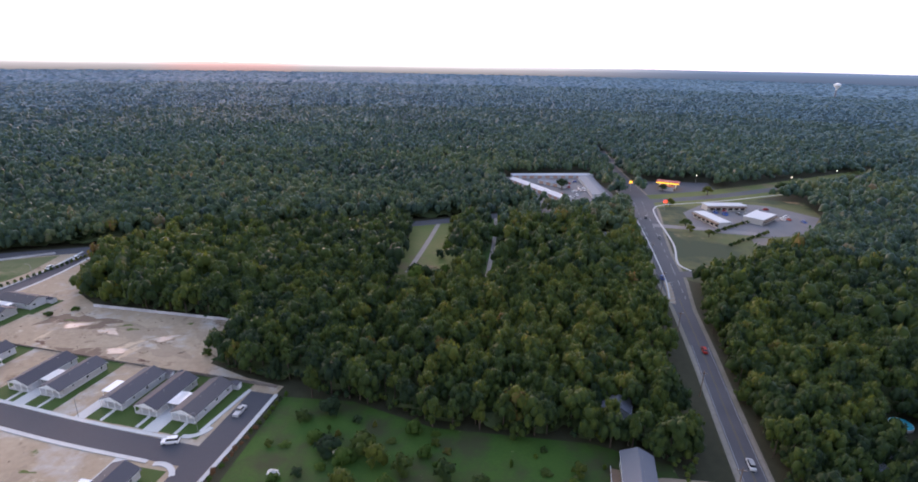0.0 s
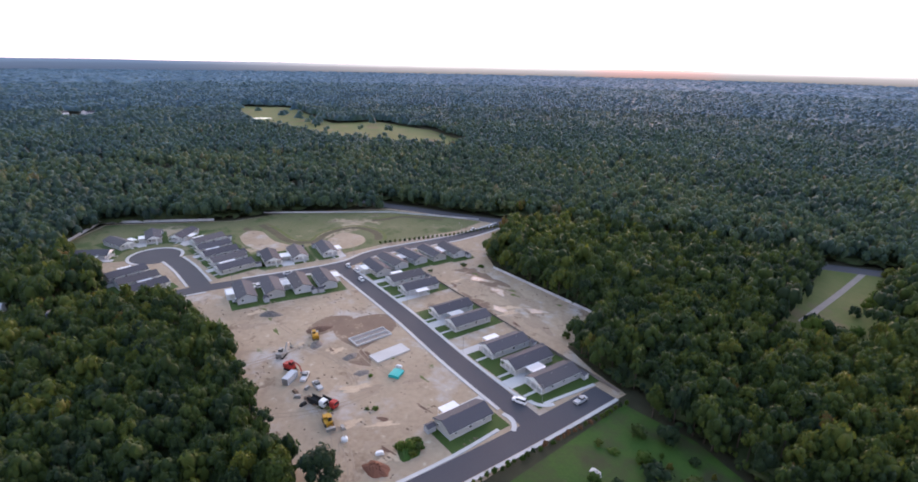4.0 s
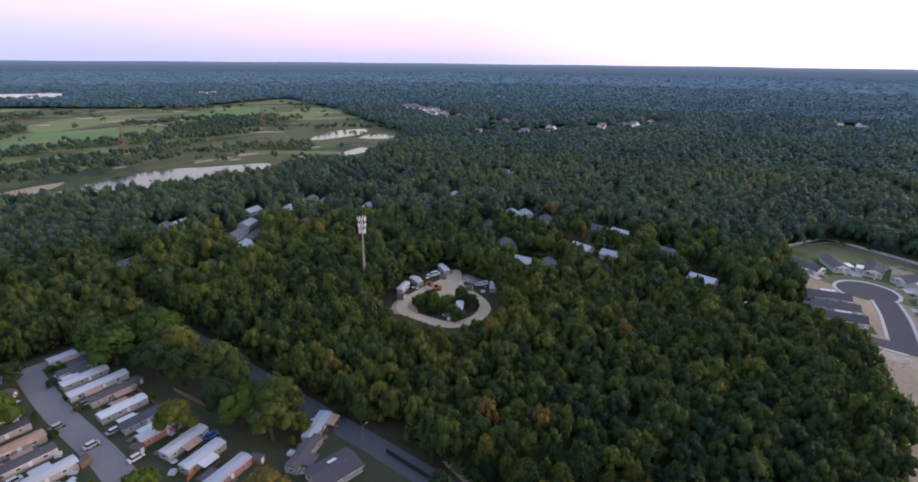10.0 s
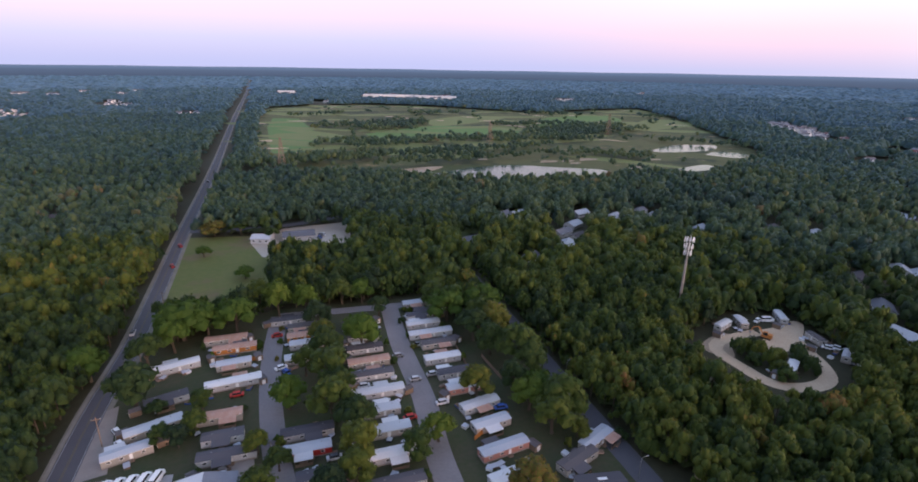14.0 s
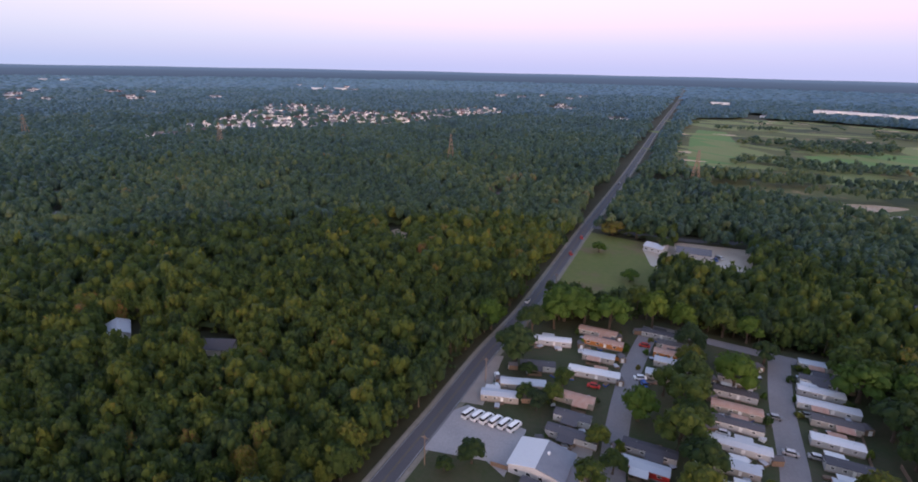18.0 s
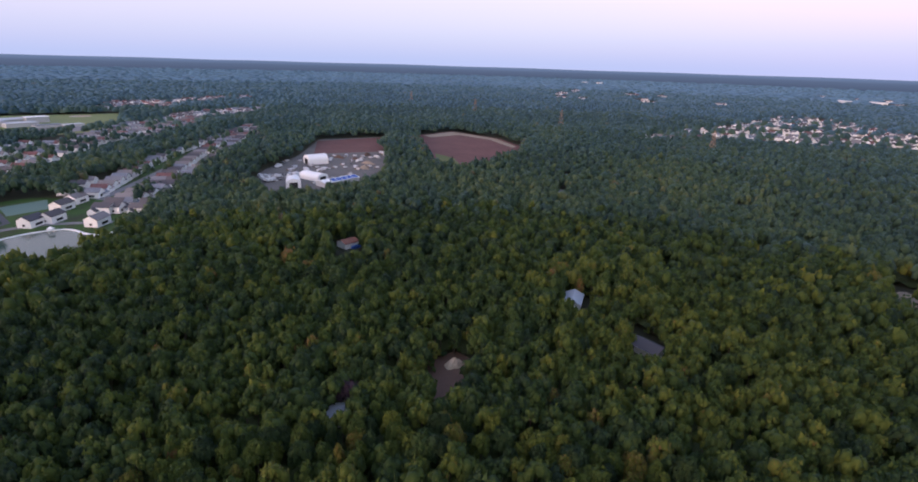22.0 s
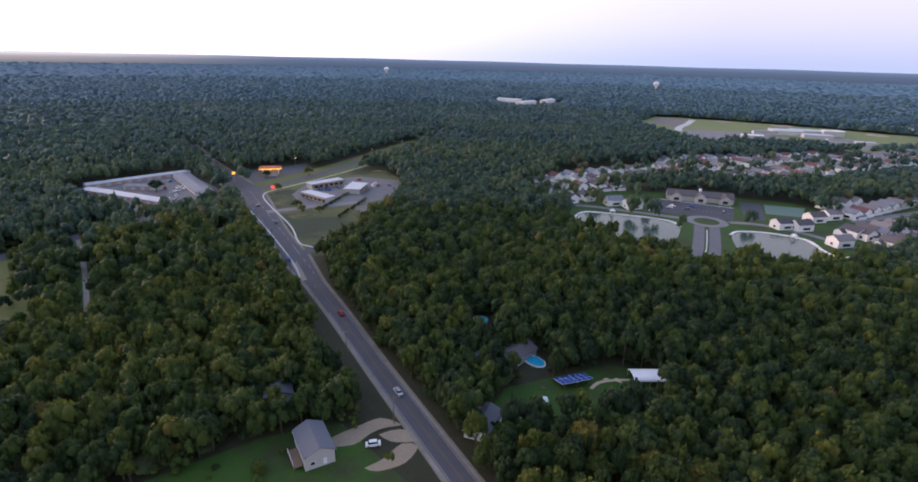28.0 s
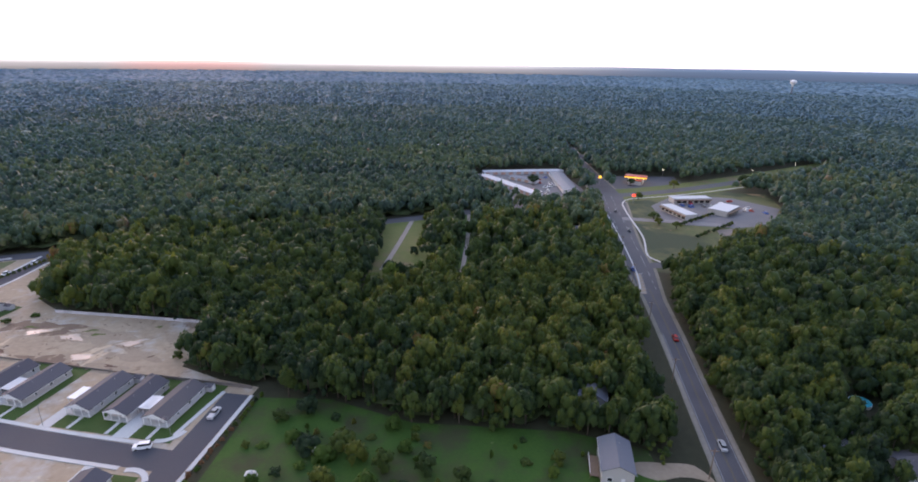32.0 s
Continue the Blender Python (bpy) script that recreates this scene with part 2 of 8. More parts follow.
M = {
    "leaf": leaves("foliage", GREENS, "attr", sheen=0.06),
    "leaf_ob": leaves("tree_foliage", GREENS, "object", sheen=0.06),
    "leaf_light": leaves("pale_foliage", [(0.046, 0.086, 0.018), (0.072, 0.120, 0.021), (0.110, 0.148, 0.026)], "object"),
    "leaf_haze_mid": leaves("middle_foliage", MID_HAZE_GREENS, "attr", sheen=0.15, gloss=0.25),
    "leaf_haze_far": leaves("far_foliage", FAR_HAZE_GREENS, "attr", sheen=0.25, gloss=0.25),
    "leaf_haze_last": leaves("farther_foliage", LAST_HAZE_GREENS, "attr", sheen=0.42, gloss=0.2),
    "leaf_haze_horizon": leaves("farthest_foliage", HORIZON_HAZE_GREENS, "attr", sheen=0.52, gloss=0.15),
    "leaf_purple": shade("purple_foliage", (0.020, 0.012, 0.018), (0.035, 0.02, 0.03), fine=1.5),
    "bark": shade("bark", (0.10, 0.075, 0.055), (0.05, 0.04, 0.032), scale=2, fine=9, bump=0.5),
    "floor": shade("forest_floor", (0.020, 0.022, 0.010), (0.045, 0.042, 0.020), scale=0.03, fine=0.4, world_space=True),
    "grass": shade("grass", (0.018, 0.058, 0.006), (0.050, 0.098, 0.012), scale=0.07, fine=1.0, bump=0.4, world_space=True, spots=(((0.040, 0.046, 0.016), 0.06, 0.46, 0.62), ((0.26, 0.23, 0.13), 0.16, 0.66, 0.76))),
    "verge_pale": shade("pale_verge", (0.30, 0.27, 0.235), (0.14, 0.125, 0.10), scale=0.12, fine=0.8, world_space=True),
    "verge": shade("sandy_verge", (0.24, 0.21, 0.18), (0.12, 0.115, 0.08), scale=0.15, fine=1.0, world_space=True),
    "park_soil": shade("worn_ground", (0.026, 0.048, 0.013), (0.070, 0.056, 0.036), scale=0.08, fine=0.7, world_space=True),
    "lawn": shade("lawn", (0.028, 0.060, 0.010), (0.058, 0.092, 0.018), scale=0.2, fine=2.0, world_space=True),
    "rough_grass": shade("rough_grass", (0.085, 0.105, 0.036), (0.17, 0.155, 0.08), scale=0.05, fine=0.6, world_space=True, spots=(((0.34, 0.275, 0.19), 0.03, 0.56, 0.64), ((0.050, 0.082, 0.020), 0.045, 0.54, 0.64), ((0.095, 0.075, 0.045), 0.06, 0.60, 0.68))),
    "rough": shade("golf_rough", (0.055, 0.082, 0.022), (0.120, 0.105, 0.045), scale=0.012, fine=0.12, world_space=True, spots=(((0.030, 0.045, 0.020), 0.010, 0.50, 0.58), ((0.26, 0.18, 0.10), 0.022, 0.60, 0.68))),
    "field": shade("field_grass", (0.070, 0.105, 0.020), (0.135, 0.132, 0.042), scale=0.03, fine=0.3, world_space=True, spots=(((0.13, 0.105, 0.05), 0.025, 0.54, 0.64),)),
    "fairway": shade("fairway", (0.13, 0.175, 0.055), (0.19, 0.20, 0.08), scale=0.01, fine=0.12, world_space=True),
    "range": shade("driving_range_grass", (0.085, 0.175, 0.045), (0.125, 0.20, 0.06), scale=0.012, fine=0.15, world_space=True),
    "sand": shade("bare_sand", (0.41, 0.325, 0.228), (0.25, 0.185, 0.125), scale=0.04, fine=0.45, bump=0.6, patch=0.45, world_space=True, spots=(((0.40, 0.365, 0.325), 0.05, 0.53, 0.66), ((0.19, 0.135, 0.09), 0.085, 0.58, 0.68), ((0.12, 0.135, 0.05), 0.11, 0.64, 0.72), ((0.15, 0.11, 0.08), 0.7, 0.64, 0.74), ((0.46, 0.385, 0.29), 0.25, 0.60, 0.70))),
    "pale_sand": shade("pale_sand", (0.55, 0.43, 0.30), (0.38, 0.28, 0.19), scale=0.1, fine=1, world_space=True),
    "soil": shade("turned_soil", (0.15, 0.085, 0.055), (0.10, 0.06, 0.045), scale=0.3, fine=1.6, bump=0.8, world_space=True),
    "dark_soil": shade("grey_soil", (0.13, 0.115, 0.105), (0.20, 0.17, 0.15), scale=0.3, fine=1.6, bump=0.8, world_space=True),
    "rust_soil": shade("rusty_soil", (0.22, 0.09, 0.05), (0.15, 0.065, 0.045), scale=0.3, fine=1.6, bump=0.8, world_space=True),
    "damp_sand": shade("damp_sand", (0.24, 0.18, 0.125), (0.34, 0.265, 0.19), scale=0.08, fine=0.7, world_space=True),
    "puddle": shade("puddle_silt", (0.40, 0.34, 0.28), (0.29, 0.235, 0.18), scale=0.1, fine=0.6, rough=0.3, spec=0.5, world_space=True),
    "red_soil": shade("red_soil", (0.100, 0.036, 0.032), (0.160, 0.070, 0.055), scale=0.03, fine=0.2, world_space=True),
    "gravel": shade("gravel", (0.30, 0.26, 0.23), (0.20, 0.175, 0.16), scale=0.2, fine=2.5, bump=0.4, world_space=True),
    "yard": shade("yard_gravel", (0.17, 0.15, 0.135), (0.095, 0.085, 0.08), scale=0.06, fine=0.8, world_space=True),
    "lot": shade("car_park_asphalt", (0.115, 0.115, 0.125), (0.165, 0.16, 0.165), scale=0.08, fine=0.8, world_space=True),
    "asphalt": shade("asphalt", (0.064, 0.063, 0.073), (0.096, 0.094, 0.104), scale=0.08, fine=2.0, rough=0.8, bump=0.2, world_space=True),
    "new_asphalt": shade("new_asphalt", (0.050, 0.050, 0.062), (0.066, 0.066, 0.076), scale=0.06, fine=1.6, rough=0.75, world_space=True),
    "old_asphalt": shade("worn_asphalt", (0.235, 0.22, 0.225), (0.15, 0.14, 0.145), scale=0.1, fine=1.2, world_space=True),
    "concrete": shade("concrete", (0.56, 0.545, 0.53), (0.42, 0.405, 0.39), scale=0.15, fine=2, world_space=True),
    "white_line": shade("white_line", (0.34, 0.34, 0.35), (0.18, 0.18, 0.19), world_space=True),
    "yellow_line": shade("yellow_line", (0.16, 0.13, 0.07), (0.10, 0.085, 0.06), world_space=True),
    "water": shade("pond_water", (0.050, 0.082, 0.062), (0.040, 0.066, 0.052), scale=0.02, fine=0.4, rough=0.15, spec=0.35, bump=0.08, world_space=True),
    "shingle": shade("dark_shingles", (0.056, 0.054, 0.066), (0.098, 0.094, 0.106), scale=0.8, fine=5, by="object", patch=0.9),
    "brown_shingle": shade("brown_shingles", (0.072, 0.066, 0.072), (0.128, 0.116, 0.120), scale=0.8, fine=5, by="object", patch=0.9),
    "grey_shingle": shade("grey_shingles", (0.085, 0.09, 0.11), (0.20, 0.20, 0.22), scale=0.8, fine=5, by="object", patch=0.9),
    "estate_roof": shade("estate_shingles", (0.11, 0.105, 0.112), (0.30, 0.265, 0.26), scale=0.8, fine=5, by="object", patch=0.9),
    "swale": shade("weedy_ditch", (0.055, 0.060, 0.028), (0.13, 0.10, 0.06), scale=0.12, fine=0.9, bump=0.5, world_space=True),
    "dug_soil": shade("dug_soil", (0.21, 0.145, 0.10), (0.145, 0.098, 0.07), scale=0.15, fine=1.2, bump=0.8, world_space=True, spots=(((0.33, 0.25, 0.175), 0.18, 0.56, 0.66),)),
    "slate": shade("blue_grey_roofing", (0.13, 0.145, 0.18), (0.19, 0.205, 0.24), scale=0.5, fine=4, rough=0.6),
    "yard_concrete": shade("yard_concrete", (0.36, 0.34, 0.345), (0.23, 0.22, 0.225), scale=0.12, fine=1.2, world_space=True),
    "scrub": shade("understorey", (0.034, 0.056, 0.018), (0.066, 0.080, 0.024), scale=0.15, fine=1.4, bump=1.0, world_space=True),
    "home_siding": shade("faded_home_siding", (0.28, 0.28, 0.285), (0.50, 0.50, 0.50), scale=0.8, fine=5, by="object", patch=0.9),
    "home_cream": shade("faded_cream_siding", (0.26, 0.235, 0.205), (0.42, 0.385, 0.345), scale=0.8, fine=5, by="object", patch=0.9),
    "red_roof": shade("dull_red_shingles", (0.125, 0.058, 0.058), (0.175, 0.090, 0.086), scale=0.8, fine=5),
    "siding": shade("vinyl_siding", (0.34, 0.345, 0.36), (0.54, 0.54, 0.55), scale=0.8, fine=7, by="object", patch=0.9),
    "cream": shade("cream_siding", (0.34, 0.325, 0.31), (0.50, 0.48, 0.455), scale=0.8, fine=7, by="object", patch=0.9),
    "estate_wall": shade("estate_siding", (0.62, 0.61, 0.61), (0.84, 0.83, 0.84), scale=0.8, fine=7, by="object", patch=0.9),
    "worn_white": shade("weathered_white_metal", (0.40, 0.41, 0.44), (0.66, 0.66, 0.67), scale=0.5, fine=2.5, rough=0.5, by="object", patch=0.8),
    "white": shade("white_metal", (0.80, 0.80, 0.80), (0.70, 0.70, 0.71), scale=1, fine=5, rough=0.5),
    "trim": shade("white_trim", (0.78, 0.78, 0.77), (0.68, 0.68, 0.67), rough=0.6),
    "metal_roof": shade("metal_roof", (0.30, 0.33, 0.38), (0.52, 0.53, 0.56), scale=0.6, fine=3, rough=0.5, by="object", patch=0.9),
    "rust": shade("rusty_metal", (0.35, 0.16, 0.10), (0.45, 0.35, 0.30), scale=0.5, fine=3),
    "pink": shade("pink_siding", (0.42, 0.20, 0.16), (0.36, 0.17, 0.14), scale=0.6, fine=6),
    "brick": shade("red_brick", (0.28, 0.12, 0.08), (0.20, 0.09, 0.07), scale=1, fine=8),
    "wood": shade("weathered_wood", (0.22, 0.15, 0.10), (0.14, 0.10, 0.075), scale=1, fine=8),
    "steel": shade("galvanised_steel", (0.36, 0.35, 0.34), (0.27, 0.26, 0.25), rough=0.5, metal=0.6),
    "pylon": shade("weathered_steel", (0.28, 0.20, 0.15), (0.20, 0.15, 0.12), rough=0.7, metal=0.3),
    "glass": shade("dark_glass", (0.02, 0.022, 0.026), (0.03, 0.03, 0.035), rough=0.06, spec=0.6),
    "tyre": shade("rubber", (0.02, 0.02, 0.02), (0.03, 0.03, 0.03), rough=0.9),
    "yellow": shade("yellow_paint", (0.50, 0.27, 0.02), (0.38, 0.20, 0.02), rough=0.5),
    "red": shade("red_paint", (0.42, 0.03, 0.025), (0.32, 0.025, 0.02), rough=0.45),
    "blue": shade("blue_paint", (0.03, 0.10, 0.38), (0.025, 0.08, 0.30), rough=0.4),
    "orange": shade("orange_boards", (0.50, 0.20, 0.05), (0.40, 0.15, 0.045), rough=0.7),
    "teal": shade("teal_tarpaulin", (0.02, 0.42, 0.40), (0.02, 0.34, 0.34), rough=0.4),
    "pool": shade("pool_water", (0.02, 0.36, 0.55), (0.02, 0.30, 0.48), rough=0.05, spec=0.5),
    "teal_pool": shade("pool_cover", (0.03, 0.36, 0.44), (0.03, 0.30, 0.38), rough=0.5),
    "court": shade("court_surface", (0.10, 0.16, 0.13), (0.13, 0.19, 0.16), world_space=True),
    "rust_leaf": shade("dried_foliage", (0.16, 0.075, 0.03), (0.11, 0.06, 0.03), fine=3),
    "solar": shade("solar_cells", (0.018, 0.055, 0.27), (0.025, 0.075, 0.34), rough=0.15, spec=0.5),
    "paint": shade("car_paint", (0.55, 0.55, 0.56), (0.02, 0.025, 0.035), rough=0.3, by="object", spec=0.5, patch=0.5),
    "van_white": shade("white_paint", (0.78, 0.78, 0.78), (0.70, 0.70, 0.70), rough=0.35, spec=0.5),
}


def glow(name, colour, strength):
    m = bpy.data.materials.new(name)
    m.use_nodes = True
    p = m.node_tree.nodes["Principled BSDF"]
    p.inputs["Base Color"].default_value = (*colour, 1)
    p.inputs["Emission Color"].default_value, p.inputs["Emission Strength"].default_value = (*colour, 1), strength
    return m


M["lit_yellow"] = glow("lit_yellow_sign", (1.0, 0.55, 0.05), 1.2)
M["lit_red"] = glow("lit_red_sign", (1.0, 0.08, 0.04), 1.2)
M["shop_lamp"] = glow("shop_lamp", (1.0, 0.85, 0.6), 2.5)
M["lamp"] = glow("lamp_glass", (1.0, 0.85, 0.6), 4)


# ---------------------------------------------------------------- mesh tools
def mesh_ob(name, bm, material, parent=None, label=""):
    me = bpy.data.meshes.new(name)
    bm.normal_update()
    bm.to_mesh(me)
    bm.free()
    me.materials.append(material)
    ob = new(name, me)
    if parent is not None:
        ob.parent = parent
    if label:
        ob["label"] = label
    return ob


def part(name, bm, material, parent, label=""):
    return mesh_ob(name, bm, material, parent, label)


def thing(name, label, category, group=""):
    return tagged(new(name), label, category, group)


def solid(*boxes):
    """Boxes (x0, y0, z0, x1, y1, z1) in one mesh."""
    bm = bmesh.new()
    for x0, y0, z0, x1, y1, z1 in boxes:
        v = [bm.verts.new((x, y, z)) for z in (z0, z1) for x, y in ((x0, y0), (x1, y0), (x1, y1), (x0, y1))]
        for f in ((3, 2, 1, 0), (4, 5, 6, 7), (0, 1, 5, 4), (1, 2, 6, 5), (2, 3, 7, 6), (3, 0, 4, 7)):
            bm.faces.new([v[i] for i in f])
    return bm


def extrude_profile(profile, y0, y1, bm=None):
    """A closed (x, z) profile, run along y."""
    bm = bm or bmesh.new()
    a = [bm.verts.new((x, y0, z)) for x, z in profile]
    b = [bm.verts.new((x, y1, z)) for x, z in profile]
    n = len(profile)
    bm.faces.new(a)
    bm.faces.new(b[::-1])
    for i in range(n):
        bm.faces.new((a[i], b[i], b[(i + 1) % n], a[(i + 1) % n]))
    bmesh.ops.recalc_face_normals(bm, faces=bm.faces)
    return bm


def gable_roof(w, y0, y1, z, rise, eave=0.45, thick=0.18):
    s = rise / (w / 2)
    h = w / 2 + eave
    return extrude_profile([(-h, z - eave * s), (0, z + rise), (h, z - eave * s), (h, z - eave * s + thick), (0, z + rise + thick), (-h, z - eave * s + thick)], y0, y1)


def gable_walls(w, y0, y1, h, rise, z0=0.0):
    return extrude_profile([(-w / 2, z0), (w / 2, z0), (w / 2, h), (0, h + rise - 0.02), (-w / 2, h)], y0, y1)


def tube(points, radii, sides=6, bm=None):
    """A round, tapering bar through points."""
    bm = bm or bmesh.new()
    rings = []
    for i, p in enumerate(points):
        p = Vector(p)
        d = Vector(points[min(i + 1, len(points) - 1)]) - Vector(points[max(i - 1, 0)])
        q = d.to_track_quat("Z", "Y")
        rings.append([bm.verts.new(p + q @ Vector((radii[i] * math.cos(a), radii[i] * math.sin(a), 0)))
                      for a in (2 * math.pi * k / sides for k in range(sides))])
    for r, s in zip(rings, rings[1:]):
        for k in range(sides):
            bm.faces.new((r[k], r[(k + 1) % sides], s[(k + 1) % sides], s[k]))
    bm.faces.new(rings[0][::-1])
    bm.faces.new(rings[-1])
    return bm


def sheet(name, pts, z, material, kind="structure", label=""):
    """A flat piece of ground with a free outline."""
    bm = bmesh.new()
    f = bm.faces.new([bm.verts.new((x, y, z)) for x, y in pts])
    f.normal_update()
    if f.normal.z < 0:
        f.normal_flip()
    bmesh.ops.triangulate(bm, faces=bm.faces[:])
    return tagged(mesh_ob(name, bm, material), label, "", "", kind)


def smooth_line(pts, step=6.0):
    """A line through points, rounded at its bends (Catmull-Rom)."""
    P = [Vector((*p, 0)) for p in pts]
    out = []
    for i in range(len(P) - 1):
        a, b, c, d = P[max(i - 1, 0)], P[i], P[i + 1], P[min(i + 2, len(P) - 1)]
        n = max(2, int((c - b).length / step))
        for k in range(n):
            t = k / n
            out.append(0.5 * ((2 * b) + (c - a) * t + (2 * a - 5 * b + 4 * c - d) * t * t + (3 * b - a - 3 * c + d) * t ** 3))
    return out + [P[-1]]


def ribbon(name, pts, width, z, material, offset=0.0, thick=0.0, step=6.0, dash=None, label="", widths=None):
    """A strip along a line; width may change along it. With thick it is a raised kerb or slab."""
    L = smooth_line(pts, step)
    bm = bmesh.new()
    prev = None
    run = 0.0
    for i, p in enumerate(L):
        d = (L[min(i + 1, len(L) - 1)] - L[max(i - 1, 0)]).normalized()
        n = Vector((-d.y, d.x, 0))
        w = width if widths is None else float(np.interp(p.y, widths[0], widths[1]))
        a, b = p + n * (offset + w / 2), p + n * (offset - w / 2)
        row = [bm.verts.new((a.x, a.y, z)), bm.verts.new((b.x, b.y, z))]
        if thick:
            row += [bm.verts.new((b.x, b.y, z - thick)), bm.verts.new((a.x, a.y, z - thick))]
        if prev is not None:
            run += (L[i] - L[i - 1]).length
            if dash is None or run % (2 * dash) < dash:
                for k in range(len(row) if thick else 1):
                    bm.faces.new((prev[k], prev[(k + 1) % len(row)], row[(k + 1) % len(row)], row[k]))
        prev = row
    bmesh.ops.recalc_face_normals(bm, faces=bm.faces)
    if not thick:
        for f in bm.faces:
            if f.normal.z < 0:
                f.normal_flip()
    return tagged(mesh_ob(name, bm, material), label, "", "", "structure")


def heading(dx, dy):
    """Turn about z, in degrees, that lays local +y along (dx, dy)."""
    return math.degrees(math.atan2(-dx, dy))


# ---------------------------------------------------------------- plan: roads, streets and clearings
HIGHWAY = [(-690, -4250), (-385, -2430), (-164, -1205), (-64, -635), (-18, -389), (-2, -300), (11, -229), (22, -184), (30, -143), (36, -115), (58, -10), (80, 92), (91, 142),
           (102, 190), (112, 237), (125, 295), (154, 429), (172, 587), (190, 700)]
CROSS = [(-900, 60), (-600, 165), (-312, 262), (-215, 293), (-25, 357), (107, 412), (154, 429), (237, 456), (370, 520), (520, 600)]
STREET_C = [(-290, -10), (-268, 40), (-252, 96), (-230, 160), (-231, 190), (-216, 245), (-214, 290)]
STREET_A = [(-229, 160), (-162, 145), (-118, 133), (-76, 123)]
STREET_B = [(-66, 154), (-72, 123), (-79, 91), (-86, 62)]
CUL = [(-251, 95), (-285, 100), (-308, 101)]
PARK_1 = [(-46, -226), (-34, -185), (-27, -147), (-24, -117), (-19, -60)]
PARK_2 = [(-94, -213), (-84, -177), (-76, -139), (-67, -110), (-56, -60)]
PARK_X = [(-46, -226), (-63, -221), (-94, -212), (-120, -204)]
PARK_3 = [(-150, -235), (-140, -190), (-130, -145), (-121, -107), (-114, -74), (-107, -45), (-95, 0)]
GRAVEL_1 = [(-12, 358), (-18, 315), (-26, 265)]
GRAVEL_2 = [(30, 377), (25, 320), (16, 250)]

DEV = [(-60, 158), (-75, 163), (-92, 172), (-90, 204), (-166, 219), (-183, 232), (-204, 292), (-232, 288), (-301, 258), (-345, 196), (-352, 160), (-402, 95), (-372, 60), (-330, 60),
       (-284, 64), (-277, 36), (-262, 38), (-246, 76), (-192, 78), (-153, 67), (-112, 60), (-88, 46), (-74, 70), (-68, 120)]
BASIN = [(-400, 95), (-351, 160), (-345, 194), (-301, 254), (-228, 282), (-226, 255), (-240, 205), (-244, 175), (-252, 128), (-300, 118), (-330, 62), (-372, 62)]
MEADOW = [(-74, 40), (-58, 152), (-34, 150), (-6, 137), (42, 131), (64, 122), (66, 60), (46, 30)]
OLD_LOT = [(-34, 228), (-30, 352), (6, 366), (0, 300), (-2, 230)]
PARK = [(18, -214), (34, -100), (40, -55), (-104, -45), (-114, -80), (-121, -110), (-128, -150), (-122, -214), (-93, -220), (-45, -234)]
SOUTH_FIELD = [(-16, -370), (-64, -352), (-48, -240), (2, -240)]
SOUTH_LOT = [(-52, -342), (-78, -362), (-122, -358), (-104, -285), (-78, -290), (-54, -310)]
LOOP = [(-226, -128), (-256, -114), (-238, -80), (-206, -62), (-178, -68), (-169, -84), (-173, -106), (-190, -122)]
GOLF = [(-125, -545), (-140, -520), (-205, -490), (-236, -446), (-268, -424), (-302, -396), (-350, -384), (-420, -374), (-540, -350), (-640, -355), (-760, -440), (-1074, -823), (-1226, -1070), (-1037, -1090), (-864, -1060), (-787, -1190), (-702, -1355), (-581, -1471), (-432, -1502), (-276, -1440), (-200, -1150), (-120, -720)]
LAKE = [(-252, -485), (-293, -497), (-334, -502), (-377, -490), (-406, -462), (-446, -426), (-430, -402), (-376, -426), (-342, -418), (-305, -440), (-265, -466)]
LAKE_2 = [(-621, -506), (-696, -526), (-750, -499), (-696, -468), (-615, -486)]
LAKE_3 = [(-655, -446), (-700, -456), (-712, -420), (-672, -408)]
POND_L = [(298, 203), (316, 212), (332, 214), (342, 201), (356, 177), (361, 159), (352, 148), (318, 136), (300, 133), (290, 150), (283, 172), (285, 192)]
POND_R = [(345, 108), (366, 119), (378, 117), (391, 100), (394, 82), (380, 69), (370, 61), (345, 58), (330, 61), (320, 76), (320, 94)]
CLUB = [(276, 188), (300, 212), (330, 232), (362, 244), (420, 240), (470, 178), (500, 120), (480, 80), (425, 30), (384, 38), (340, 55), (322, 58), (310, 72), (309, 92), (296, 110), (284, 130), (274, 152)]
HOUSES_1 = [(330, 250), (364, 236), (415, 243), (440, 246), (484, 238), (520, 215), (522, 180), (600, 130), (740, 70), (880, 10), (1050, -30), (1100, 10), (960, 110), (780, 190), (620, 272), (520, 306), (440, 322), (350, 300)]
HOUSES_2 = [(402, 62), (440, 66), (516, 101), (560, 74), (660, 32), (800, -25), (930, -76), (824, -104), (645, -30), (467, 18), (425, 28)]
SCHOOL = [(1090, 560), (1127, 480), (1173, 336), (1195, 120), (980, 101), (904, 143), (878, 197), (840, 251), (826, 284), (753, 309), (794, 369), (826, 423), (940, 520)]
HOUSES_3 = [(1249, 176), (1383, 174), (1476, 84), (1640, -140), (1518, -166), (1353, -5), (1244, 84)]
HOUSES_4 = [(1042, 50), (1150, 32), (1250, -137), (1163, -143), (1071, -94), (1012, 2)]
